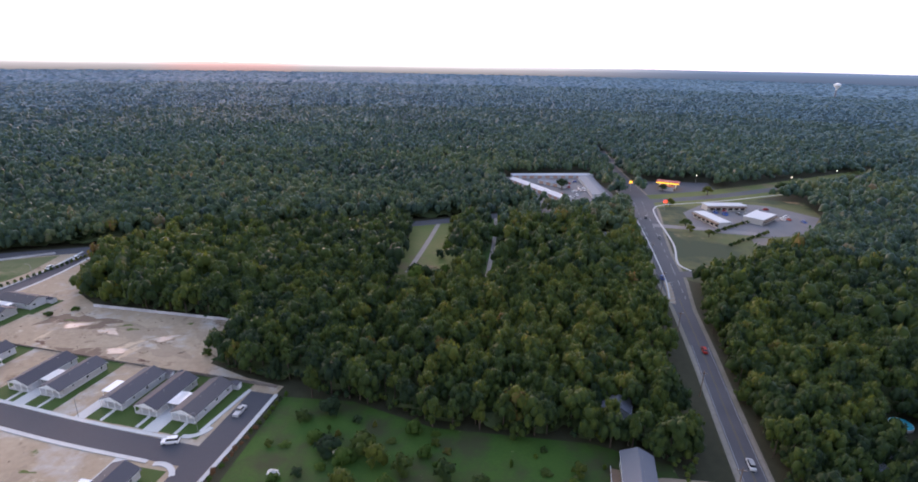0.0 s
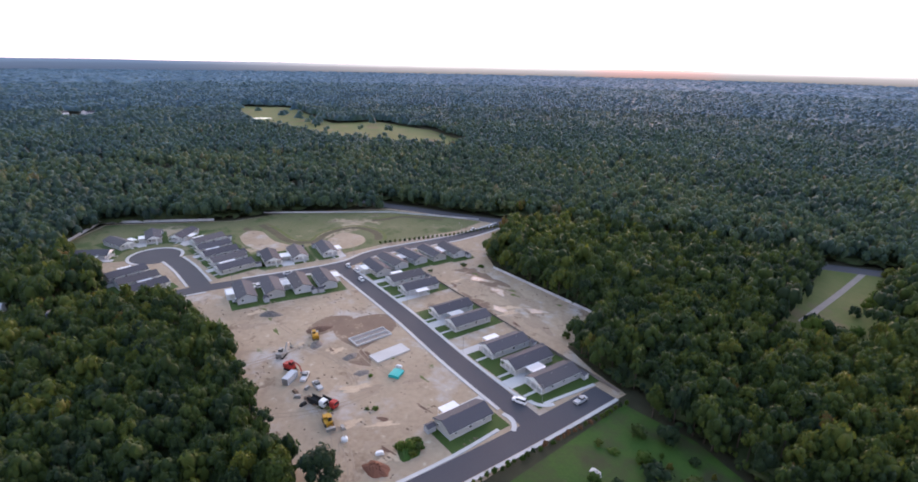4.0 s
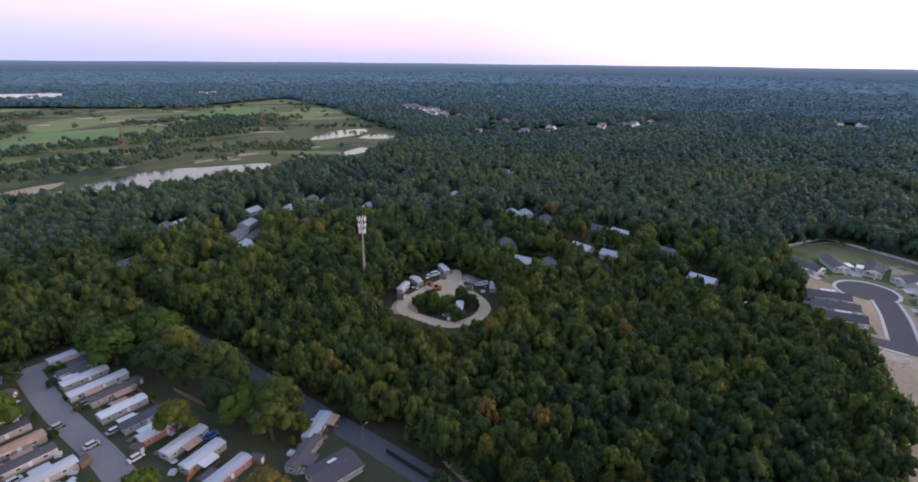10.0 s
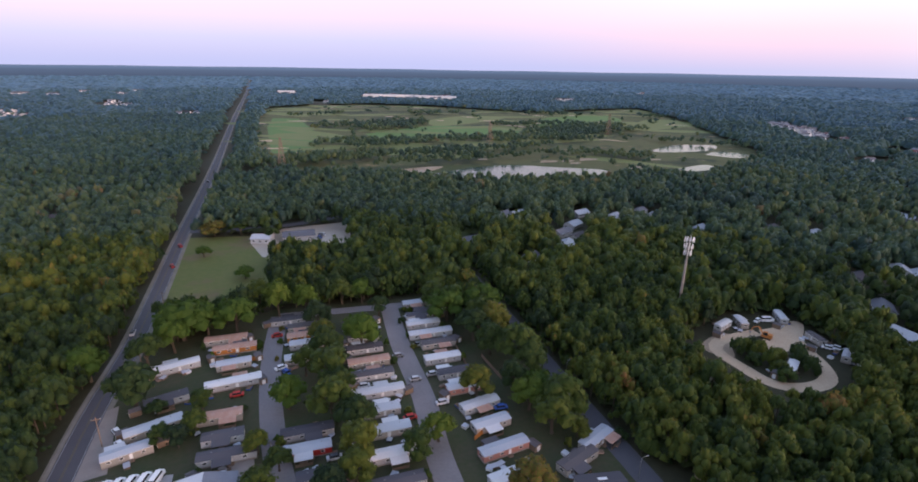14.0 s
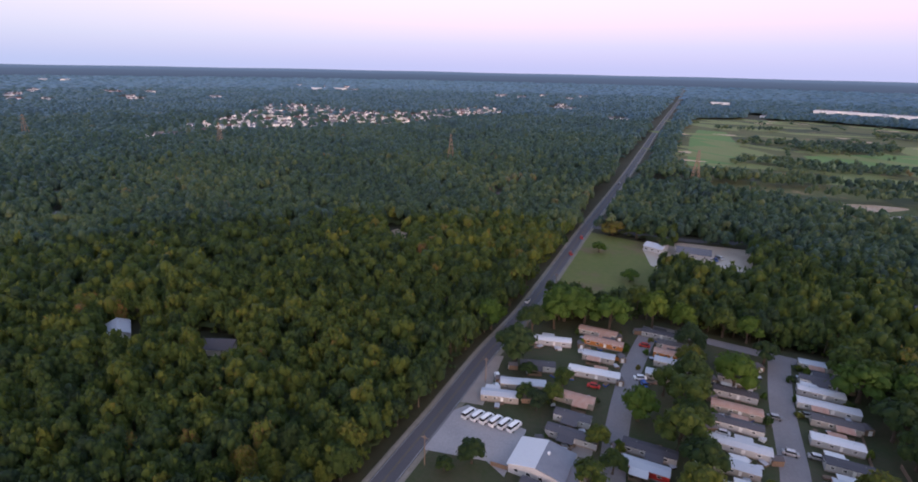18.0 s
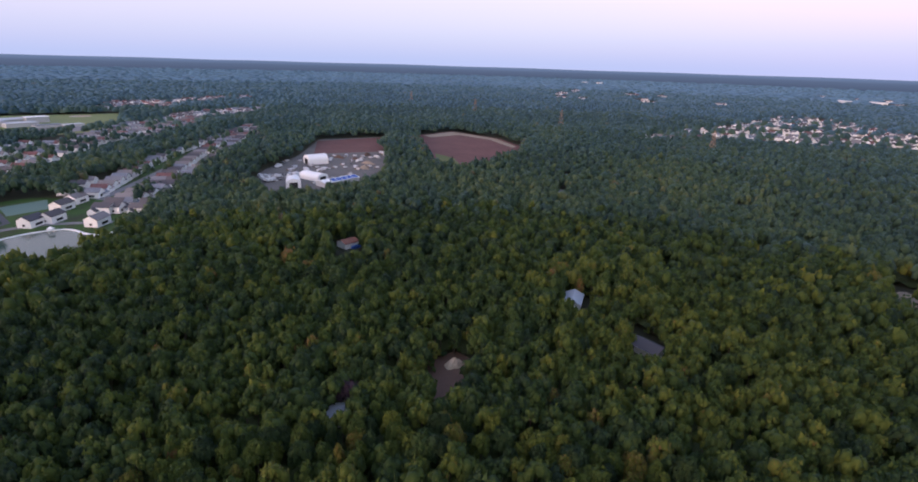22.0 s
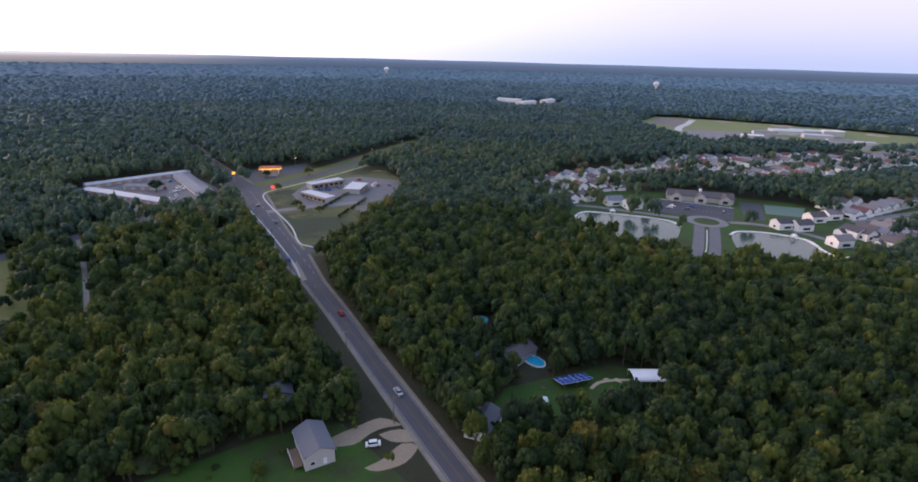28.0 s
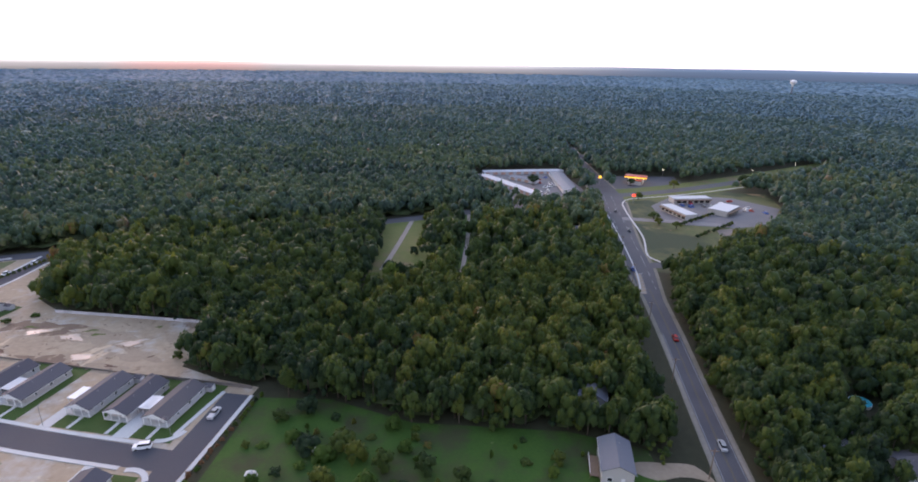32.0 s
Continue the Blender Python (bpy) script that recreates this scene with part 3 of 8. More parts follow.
DEPOT = [(412, -49), (500, -40), (560, -62), (632, -108), (760, -160), (760, -258), (640, -215), (560, -196), (480, -165), (434, -132), (410, -84)]
PIT = [(769, -318), (800, -390), (696, -424), (611, -412), (550, -372), (502, -305), (473, -242), (511, -233), (589, -258), (669, -276)]
MALL = [(124, 262), (132, 256), (162, 270), (190, 297), (232, 318), (250, 342), (285, 388), (300, 436), (240, 452), (166, 426), (152, 377), (142, 321), (132, 290)]
STORAGE = [(40, 520), (138, 545), (140, 455), (130, 404), (114, 396), (91, 392), (66, 410), (42, 458)]
GAS = [(165, 450), (240, 465), (250, 510), (180, 512)]
VILLAGE = [(615, -575), (640, -666), (682, -810), (727, -1005), (856, -1341), (760, -1397), (573, -1263), (412, -1249), (338, -1433), (229, -1567), (190, -1300), (280, -1085), (325, -930), (405, -890), (440, -820), (500, -790), (560, -735), (580, -600)]
FIELD_W = [(-1229, 592), (-1135, 675), (-804, 560), (-777, 639), (-618, 626), (-483, 565), (-450, 496), (-540, 455), (-620, 430), (-780, 440), (-900, 450)]
NURSERY = [(92, 90), (118, 100), (160, 84), (172, 62), (150, 60), (118, 72)]
OLD_LOT_E = [(0, 232), (2, 300), (8, 366), (40, 380), (92, 395), (90, 320), (52, 262)]
LAKE_BANK = [(-205, -505), (-205, -485), (-236, -446), (-268, -424), (-302, -396), (-350, -384), (-405, -372), (-420, -380), (-455, -425), (-415, -462), (-380, -498), (-334, -512), (-300, -530), (-240, -534)]
FAR_POND = [(-935, 488), (-968, 498), (-960, 518), (-938, 522)]
LAKE_4 = [(-530, -392), (-585, -395), (-575, -372), (-530, -374)]
POWER_STRIP = [(-60, -560), (-123, -560), (-222, -570), (-309, -566), (-380, -556), (-456, -560), (-620, -590)]
RANGE = [(-137, -700), (-164, -675), (-203, -731), (-247, -885), (-280, -1137), (-233, -1165), (-190, -1000)]
STREET_EDGE = [(-88, 46), (-60, 160), (-48, 156), (-60, 50)]
BACKYARD = [(122, -60), (140, -62), (156, -72), (158, -86), (144, -92), (132, -80), (120, -70)]
HAMLET = [(-255, -20), (-300, 70), (-370, 40), (-480, -20), (-500, -190), (-430, -290), (-330, -330), (-240, -300), (-215, -220), (-260, -140)]

CLUB_PARK = [(412, 207), (442, 200), (478, 150), (489, 106), (444, 99), (404, 130), (375, 185)]
CLEAR = [DEV, MEADOW, PARK, SOUTH_FIELD, SOUTH_LOT, LOOP, LAKE, LAKE_2, LAKE_3, LAKE_4, POND_L, POND_R, CLUB_PARK, DEPOT, PIT, MALL, STORAGE, GAS, FAR_POND, NURSERY, STREET_EDGE, LAKE_BANK, OLD_LOT, SCHOOL]
SPARSE = [(CLUB, 0.07), (OLD_LOT_E, 0.5), (HOUSES_1, 0.10), (HOUSES_2, 0.10), (VILLAGE, 0.09), (HOUSES_3, 0.06), (HOUSES_4, 0.06), (HAMLET, 0.72), (FIELD_W, 0.03)]
COURSE_WOODS = [([(-130, -582), (-500, -578), (-520, -603), (-460, -606), (-227, -622), (-140, -640)], 0.95), ([(-240, -690), (-480, -668), (-560, -690), (-520, -725), (-330, -735), (-280, -760), (-240, -740)], 0.7),
                ([(-330, -850), (-480, -915), (-500, -990), (-420, -1000), (-330, -930)], 0.8), ([(-600, -780), (-660, -780), (-800, -760), (-830, -690), (-560, -640), (-500, -640)], 0.8), ([(-215, -545), (-235, -536), (-420, -522), (-450, -548)], 0.9)]
SIDE_ROAD = [(-16, -385), (-60, -371), (-110, -371), (-190, -388), (-260, -400)]
LANES = [([(296, 108), (325, 118), (385, 144)], 16), ([(318, 250), (347, 228), (366, 188), (378, 160)], 6), ([(396, 132), (408, 116), (412, 90), (404, 56)], 6), (SIDE_ROAD, 5.5), (HIGHWAY, 7.6), ([(-700, -4300), (-385, -2430), (-164, -1205)], 25), ([(-164, -1205), (-64, -635)], 16), ([(-64, -635), (-18, -389)], 12), (CROSS, 7.0), (PARK_3, 5.0), (STREET_C, 7.5), (GRAVEL_1, 3.0), (GRAVEL_2, 3.0), ([(112, 237), (125, 295), (154, 429)], 13.0), ([(154, 429), (237, 456), (370, 520), (430, 550)], 21.0), (POWER_STRIP, 17.0), ([(53, -10), (74, 92), (85, 142), (96, 190), (105, 232)], 9.0)]
GAPS = [(385, 144, 20), (370, 214, 10), (374, 199, 10), (413, 102, 10), (420, 92, 10), (401, 64, 10), (113, -332, 11), (109, -318, 10), (104, -304, 9), (100, -292, 7), (148, -80, 7), (141, -75, 7), (133, -70, 6), (126, -66, 5)]  # (x, y, r): small openings in the woods


def inside(poly, x, y):
    """Which of the points lie within the outline."""
    hit = np.zeros(x.shape, bool)
    n = len(poly)
    for i in range(n):
        (x0, y0), (x1, y1) = poly[i], poly[(i + 1) % n]
        if y0 == y1:
            continue
        c = (y0 > y) != (y1 > y)
        hit ^= c & (x < (x1 - x0) * (y - y0) / (y1 - y0) + x0)
    return hit


def near_line(line, x, y, r):
    hit = np.zeros(x.shape, bool)
    for (x0, y0), (x1, y1) in zip(line, line[1:]):
        dx, dy = x1 - x0, y1 - y0
        t = np.clip(((x - x0) * dx + (y - y0) * dy) / (dx * dx + dy * dy), 0, 1)
        hit |= (x - x0 - t * dx) ** 2 + (y - y0 - t * dy) ** 2 < r * r
    return hit


def wooded(x, y, rng):
    """Where trees may stand."""
    ok = np.ones(x.shape, bool)
    for p in CLEAR:
        ok &= ~inside(p, x, y)
    for p, share in SPARSE:
        ok &= ~inside(p, x, y) | (rng.random(x.shape) < share)
    # belts of trees between the fairways
    az = np.arctan2(-x, -y)
    r = np.hypot(x, y) - 190 * (az - 0.32) + 10 * np.sin(az * 31 + 1) + 8 * np.sin(az * 53)
    belt = (r > 608) & (r < 645) | (r > 752) & (r < 790) & (np.sin(az * 19 + 1) > -0.75) | (r > 982) & (r < 1022) & (np.sin(az * 17 + 2) > -0.45) | (r > 1230) & (r < 1262) & (np.sin(az * 29) > 0.1)
    ok &= ~inside(GOLF, x, y) | (belt & (rng.random(x.shape) < 0.85)) | (rng.random(x.shape) < 0.02)
    for p, share in COURSE_WOODS:
        ok |= inside(p, x, y) & (rng.random(x.shape) < share)
    ok &= ~inside(RANGE, x, y)
    for line, r in LANES:
        ok &= ~near_line(line, x, y, r)
    for gx, gy, r in GAPS:
        ok &= (x - gx) ** 2 + (y - gy) ** 2 > r * r
    return ok


# ---------------------------------------------------------------- ground
def build_ground():
    bm = bmesh.new()
    bmesh.ops.create_circle(bm, cap_ends=True, segments=96, radius=4900)
    ob = mesh_ob("ground", bm, M["floor"])
    ob.location.z = -0.02
    tagged(ob, "dark leaf-littered woodland ground", "", "", "structure")

    sheet("bare_sand_ground", DEV, 0.02, M["sand"], label="bare sandy building ground with tyre tracks")
    sheet("basin_ground", BASIN, 0.05, M["rough_grass"], label="half-grown sandy basin with patchy grass")
    for k, a in enumerate(([(-316, 146), (-323, 155), (-316, 161), (-293, 157), (-274, 160), (-274, 149), (-285, 142), (-301, 141)], [(-267, 175), (-277, 194), (-265, 202), (-252, 196), (-249, 183), (-255, 173)])):
        sheet("sand_patch", [(q.x, q.y) for q in smooth_line(a + a[:1], 4)[:-1]], 0.08, M["sand"], label="bare sandy hollow in a grassy basin")
    for k, a in enumerate(([(-330, 168), (-316, 167), (-303, 165), (-290, 163), (-281, 165), (-274, 174), (-280, 184), (-283, 193), (-282, 207), (-275, 212), (-265, 213), (-256, 210), (-249, 204)], [(-285, 228), (-281, 236), (-277, 250), (-262, 260), (-251, 266)])):
        ribbon("swale", a, 5.0, 0.088 + 0.004 * k, M["swale"], step=3, label="dark weedy ditch winding through a grassy basin")
        ribbon("swale_bank", a, 2.0, 0.096 + 0.004 * k, M["field"], offset=4.2, step=3)
    sheet("meadow", MEADOW, 0.03, M["grass"], label="bright green mown meadow")
    sheet("old_lot_brush", OLD_LOT_E, 0.025, M["grass"])
    sheet("old_lot_grass", OLD_LOT, 0.03, M["field"], label="overgrown grass on an abandoned lot")
    sheet("park_ground", PARK, 0.03, M["park_soil"], label="worn grass between mobile homes")
    sheet("roadside_field", SOUTH_FIELD, 0.03, M["field"], label="mown roadside field")
    sheet("paved_yard", SOUTH_LOT, 0.04, M["puddle"], label="pale gravel car park")
    sheet("golf_grass", GOLF, 0.05, M["rough"], label="golf course rough with scattered trees")
    sheet("club_grass", CLUB, 0.03, M["grass"])
    sheet("housing_ground", HOUSES_1, 0.04, M["grass"])
    sheet("housing_ground", HOUSES_2, 0.04, M["grass"])
    sheet("village_ground", VILLAGE, 0.04, M["field"])
    sheet("school_field", SCHOOL, 0.05, M["fairway"], label="wide green school playing field")
    sheet("depot_yard", DEPOT, 0.04, M["yard"], label="gravel depot yard")
    sheet("red_field", [(640, -128), (744, -154), (755, -254), (632, -220)], 0.08, M["red_soil"], label="ploughed dark red field")
    sheet("mulch_pit", PIT, 0.05, M["red_soil"], label="open pit of red-brown soil")
    sheet("pit_sand", [(762, -322), (792, -388), (700, -418), (620, -406), (612, -394), (690, -402), (752, -380), (738, -326)], 0.09, M["damp_sand"])
    sheet("pit_scrub", [(508, -240), (560, -256), (600, -272), (560, -280), (500, -262)], 0.085, M["field"])
    sheet("mall_grass", MALL, 0.03, M["rough"])
    sheet("mall_dirt", [(196, 322), (212, 318), (224, 330), (216, 338), (200, 334)], 0.05, M["dark_soil"])
    sheet("mall_lot", [(172, 362), (183, 346), (216, 338), (246, 344), (282, 388), (262, 422), (218, 436), (180, 398)], 0.07, M["lot"], label="shopping centre car park")
    sheet("storage_yard", STORAGE, 0.04, M["lot"])
    sheet("gas_forecourt", GAS, 0.04, M["asphalt"])
    sheet("far_field", FIELD_W, 0.05, M["field"], label="distant green field")
    sheet("nursery_ground", NURSERY, 0.04, M["grass"])
    sheet("backyard_soil", BACKYARD, 0.01, M["soil"], label="bare soil clearing among trees")
    for x, y, r in ((112, -328, 7), (107, -318, 5)):
        sheet("clearing_soil", [(x + r * (1 + 0.25 * math.sin(3 * a + x)) * math.cos(a), y + r * (1 + 0.2 * math.sin(4 * a)) * math.sin(a)) for a in np.linspace(0, 6.0, 14)], 0.015 + 0.001 * r, M["damp_sand"], label="pale bare soil in a small forest clearing")
    sheet("loop_ground", LOOP, 0.03, M["floor"])
    for nm, w in (("lake", LAKE), ("lake", LAKE_2), ("lake", LAKE_3), ("lake", LAKE_4), ("pond", FAR_POND), ("pond", POND_L), ("pond", POND_R)):
        sheet(nm, [(p.x, p.y) for p in smooth_line(w + w[:1], 8)[:-1]], 0.25, M["water"], label="calm water that mirrors the pale sky")
    sheet("lake_bank", LAKE_BANK, 0.09, M["scrub"], label="dark scrub round a lake")
    shore = [(-200, -506), (-214, -515), (-246, -527), (-270, -529), (-292, -524), (-280, -512), (-255, -500), (-225, -500)]
    sheet("lake_shore", [(q.x, q.y) for q in smooth_line(shore + shore[:1], 6)[:-1]], 0.13, M["sand"], label="bare sandy shore of a lake")
    for x, y, r in ((-425, -498, 13), (-449, -490, 9), (-447, -474, 8), (-480, -488, 14), (-486, -416, 9), (-500, -420, 7), (-560, -450, 9), (-360, -545, 8), (-620, -760, 16), (-540, -690, 12), (-490, -1068, 22)):
        sheet("sand_bank", [(x + r * (1 + 0.3 * math.sin(3 * a)) * math.cos(a), y + 0.6 * r * (1 + 0.2 * math.sin(4 * a)) * math.sin(a)) for a in np.linspace(0, 5.9, 12)], 0.13, M["sand"])
    rng = random.Random(5)
    gx = [x for x, _ in GOLF]
    gy = [y for _, y in GOLF]
    # fairways, greens and bunkers
    sheet("driving_range", RANGE, 0.1, M["range"], label="pale green driving range")
    for k, pts in enumerate((((-231, -664), (-366, -674), (-480, -644), (-465, -610), (-337, -618), (-227, -627)), ((-315, -839), (-484, -903), (-585, -794), (-533, -735), (-401, -741), (-318, -780)),
                             ((-509, -1005), (-639, -1065), (-720, -1006), (-600, -929), (-484, -903)), ((-684, -878), (-826, -970), (-967, -954), (-922, -848), (-791, -774), (-656, -792)),
                             ((-826, -744), (-1000, -839), (-1042, -775), (-990, -713), (-852, -687)))):
        sheet("fairway", [(q.x, q.y) for q in smooth_line(list(pts) + [pts[0]], 14)[:-1]], 0.11 + 0.004 * k, M["range" if k % 2 else "fairway"], label="long mown fairway of a golf course")
    n = 0
    while n < 84:
        x, y = rng.uniform(min(gx), max(gx)), rng.uniform(min(gy), max(gy))
        p, q = np.array([x]), np.array([y])
        if not inside(GOLF, p, q)[0] or near_line(LAKE + LAKE[:1], p, q, 70)[0] or inside(LAKE, p, q)[0] or near_line(LAKE_2, p, q, 60)[0] or near_line(LAKE_3, p, q, 60)[0]:
            continue
        n += 1
        a, rl, rw = rng.uniform(-0.6, 0.6) + 2.5, rng.uniform(40, 110), rng.uniform(12, 26)
        if n % 3 == 0:
            rl, rw = rng.uniform(10, 26), rng.uniform(5, 9)
        pts = []
        for k in range(14):
            q = 2 * math.pi * k / 14
            r = 1 + 0.2 * math.sin(3 * q + n)
            u, v = rl * r * math.cos(q), rw * r * math.sin(q)
            pts.append((x + u * math.cos(a) - v * math.sin(a), y + u * math.sin(a) + v * math.cos(a)))
        sheet("bunker" if n % 3 == 0 else "fairway", pts, (0.12 if n % 3 else 0.4) + 0.004 * n, M["pale_sand" if n % 3 == 0 else "fairway"])


def build_roads():
    W = [[-3000, 150, 225, 262, 300, 342, 400, 429, 500, 800], [7.0, 7.2, 8.4, 14, 12, 14, 22, 26, 20, 12]]
    ribbon("road_shoulder", HIGHWAY, 12.5, 0.05, M["verge"], widths=[W[0], [w + 3.6 for w in W[1]]], label="sandy verge along the highway")
    ribbon("road", HIGHWAY, 9, 0.08, M["asphalt"], widths=W, label="two-lane asphalt highway")
    ribbon("road_strip", HIGHWAY[9:14], 1.3, 0.12, M["verge_pale"], offset=4.3, label="pale worn strip beside a highway")
    ribbon("road_strip", HIGHWAY[6:13], 1.0, 0.12, M["verge_pale"], offset=-4.2)
    ribbon("road_marking", HIGHWAY[1:15], 0.18, 0.10, M["yellow_line"], offset=0.2)
    ribbon("road_marking", HIGHWAY[1:15], 0.18, 0.10, M["yellow_line"], offset=-0.2)
    for o in (-3.2, 3.2):
        ribbon("road_marking", HIGHWAY[1:14], 0.2, 0.10, M["white_line"], offset=o)
    ribbon("kerb", [(136, 270), (131, 280), (132, 290), (142, 321), (152, 377), (160, 408), (172, 420), (200, 428), (237, 440), (300, 466)], 1.1, 0.26, M["concrete"], thick=0.24, label="pale concrete kerb round a road corner")
    ribbon("kerb", [(107, 236), (113, 256), (120, 289), (130, 342), (136, 378)], 0.8, 0.2, M["concrete"], thick=0.2)
    ribbon("side_road", [(143, 362), (160, 358), (180, 354), (210, 345)], 8, 0.095, M["old_asphalt"], label="pale side road into a car park")
    ribbon("side_road", [(124, 268), (140, 270), (160, 268)], 8, 0.094, M["asphalt"])
    ribbon("hatched_strip", [(106.5, 231), (110, 243), (113.5, 257)], 3.2, 0.13, M["damp_sand"], label="tan and white hatched strip on a road")
    for k in range(7):
        ribbon("hatch_bar", [(105.4 + 1.2 * k, 232 + 4 * k), (109.2 + 1.2 * k, 233 + 4 * k)], 0.6, 0.15, M["white_line"], step=5)
    ribbon("road_verge", CROSS[6:], 40, 0.055, M["field"], label="grass verge along a cross road")
    ribbon("crossroad", CROSS, 11, 0.09, M["asphalt"], label="asphalt cross road")
    ribbon("road_marking", CROSS, 0.3, 0.11, M["yellow_line"])
    for o in (-3.3, 3.3):
        ribbon("road_marking", HIGHWAY[14:17], 0.3, 0.11, M["white_line"], offset=o, dash=6)
    for st, w, z in ((STREET_C, 8.6, 0.100), (STREET_A, 8.4, 0.106), (STREET_B, 8.6, 0.112), (CUL, 9.5, 0.118)):
        ribbon("street", st, w, z, M["new_asphalt"], label="freshly laid dark asphalt street")
    bm = bmesh.new()
    bmesh.ops.create_circle(bm, cap_ends=True, segments=28, radius=13)
    bulb = mesh_ob("turning_circle", bm, M["new_asphalt"])
    bulb.location = (-316, 96, 0.124)
    tagged(bulb, "dark asphalt turning circle", "", "", "structure")
    # kerbs with pavements behind them, left open at the junctions
    for line, off in (([(-222, 158.5), (-162, 145), (-118, 133), (-88, 126)], 5.0), ([(-219, 158), (-162, 145), (-118, 133), (-86, 125.5)], -5.0),
                      ([(-66, 154), (-73, 132)], -5.2), ([(-76, 112), (-79, 91), (-86, 62)], -5.2), (STREET_B, 5.2),
                      ([(-246, 113), (-230, 160), (-231, 190), (-216, 245), (-214, 288)], 5.1), ([(-248, 107), (-234, 150)], -5.1),
                      ([(-230.5, 172), (-231, 190), (-216, 245), (-214, 285)], -5.1), ([(-276, 22), (-268, 40), (-256, 83)], 5.1), ([(-276, 22), (-268, 40), (-252, 96)], -5.1),
                      ([(-259, 96.3), (-285, 100), (-304, 101)], 5.6), ([(-259, 96.3), (-285, 100), (-304, 101)], -5.6)):
        ribbon("pavement", line, 1.3, 0.22, M["concrete"], offset=off, thick=0.22, step=3, label="pale concrete pavement with a raised kerb")
    # rounded corners where the street meets the side street
    for cx, cy, a0, a1 in ((-81.5, 137.6, -1.75, -0.3), (-83.5, 113.6, 0.25, 1.8)):
        ribbon("pavement", [(cx + 6.3 * math.cos(a), cy + 6.3 * math.sin(a)) for a in np.linspace(a0, a1, 6)], 1.6, 0.216, M["concrete"], thick=0.21, step=2)
    ring = [(-316 + 14 * math.cos(a), 96 + 14 * math.sin(a)) for a in np.linspace(0.75, 2 * math.pi - 0.75, 15)]
    ribbon("pavement", ring, 1.6, 0.22, M["concrete"], thick=0.22, step=3)
    for st, w, mt in ((PARK_1, 7.5, "old_asphalt"), (PARK_2, 8.0, "old_asphalt"), (PARK_X, 6.0, "old_asphalt"), (PARK_3, 7.5, "asphalt"), (SIDE_ROAD, 7.0, "asphalt"),
                      (GRAVEL_1, 3.0, "gravel"), (GRAVEL_2, 2.4, "gravel")):
        ribbon("lane" if mt != "gravel" else "gravel_track", st, w, 0.07 if st is not PARK_X else 0.074, M[mt], label="cracked grey asphalt lane" if mt != "gravel" else "pale gravel track")
    ribbon("gravel_track", [(-236, -102), (-229, -92), (-222, -82), (-214, -76), (-204, -76), (-195, -81), (-192, -88), (-193, -96)], 6.0, 0.08, M["pale_sand"], label="sandy loop track", step=3)
    ribbon("gravel_track", [(-193, -96), (-194, -103), (-196, -110), (-203, -114), (-214, -113), (-226, -111)], 5.5, 0.084, M["pale_sand"], step=3)
    yard = [(-229, -112), (-222, -106), (-215, -100), (-221, -95), (-232, -98), (-240, -99), (-253, -106), (-250, -110), (-238, -110)]
    sheet("sandy_yard", [(q.x, q.y) for q in smooth_line(yard + yard[:1], 3)[:-1]], 0.075, M["pale_sand"], label="bare sandy yard inside a track")
    fork = [(-194, -104), (-198, -103), (-206, -110), (-214, -110), (-213, -117), (-202, -118), (-192, -114)]
    sheet("sandy_yard", [(q.x, q.y) for q in smooth_line(fork + fork[:1], 3)[:-1]], 0.077, M["damp_sand"])


# ---------------------------------------------------------------- trees
def icosphere(sub):
    bm = bmesh.new()
    bmesh.ops.create_icosphere(bm, subdivisions=sub + 1, radius=1)
    v = np.array([p.co[:] for p in bm.verts])
    f = np.array([[p.index for p in q.verts] for q in bm.faces])
    bm.free()
    return v, f


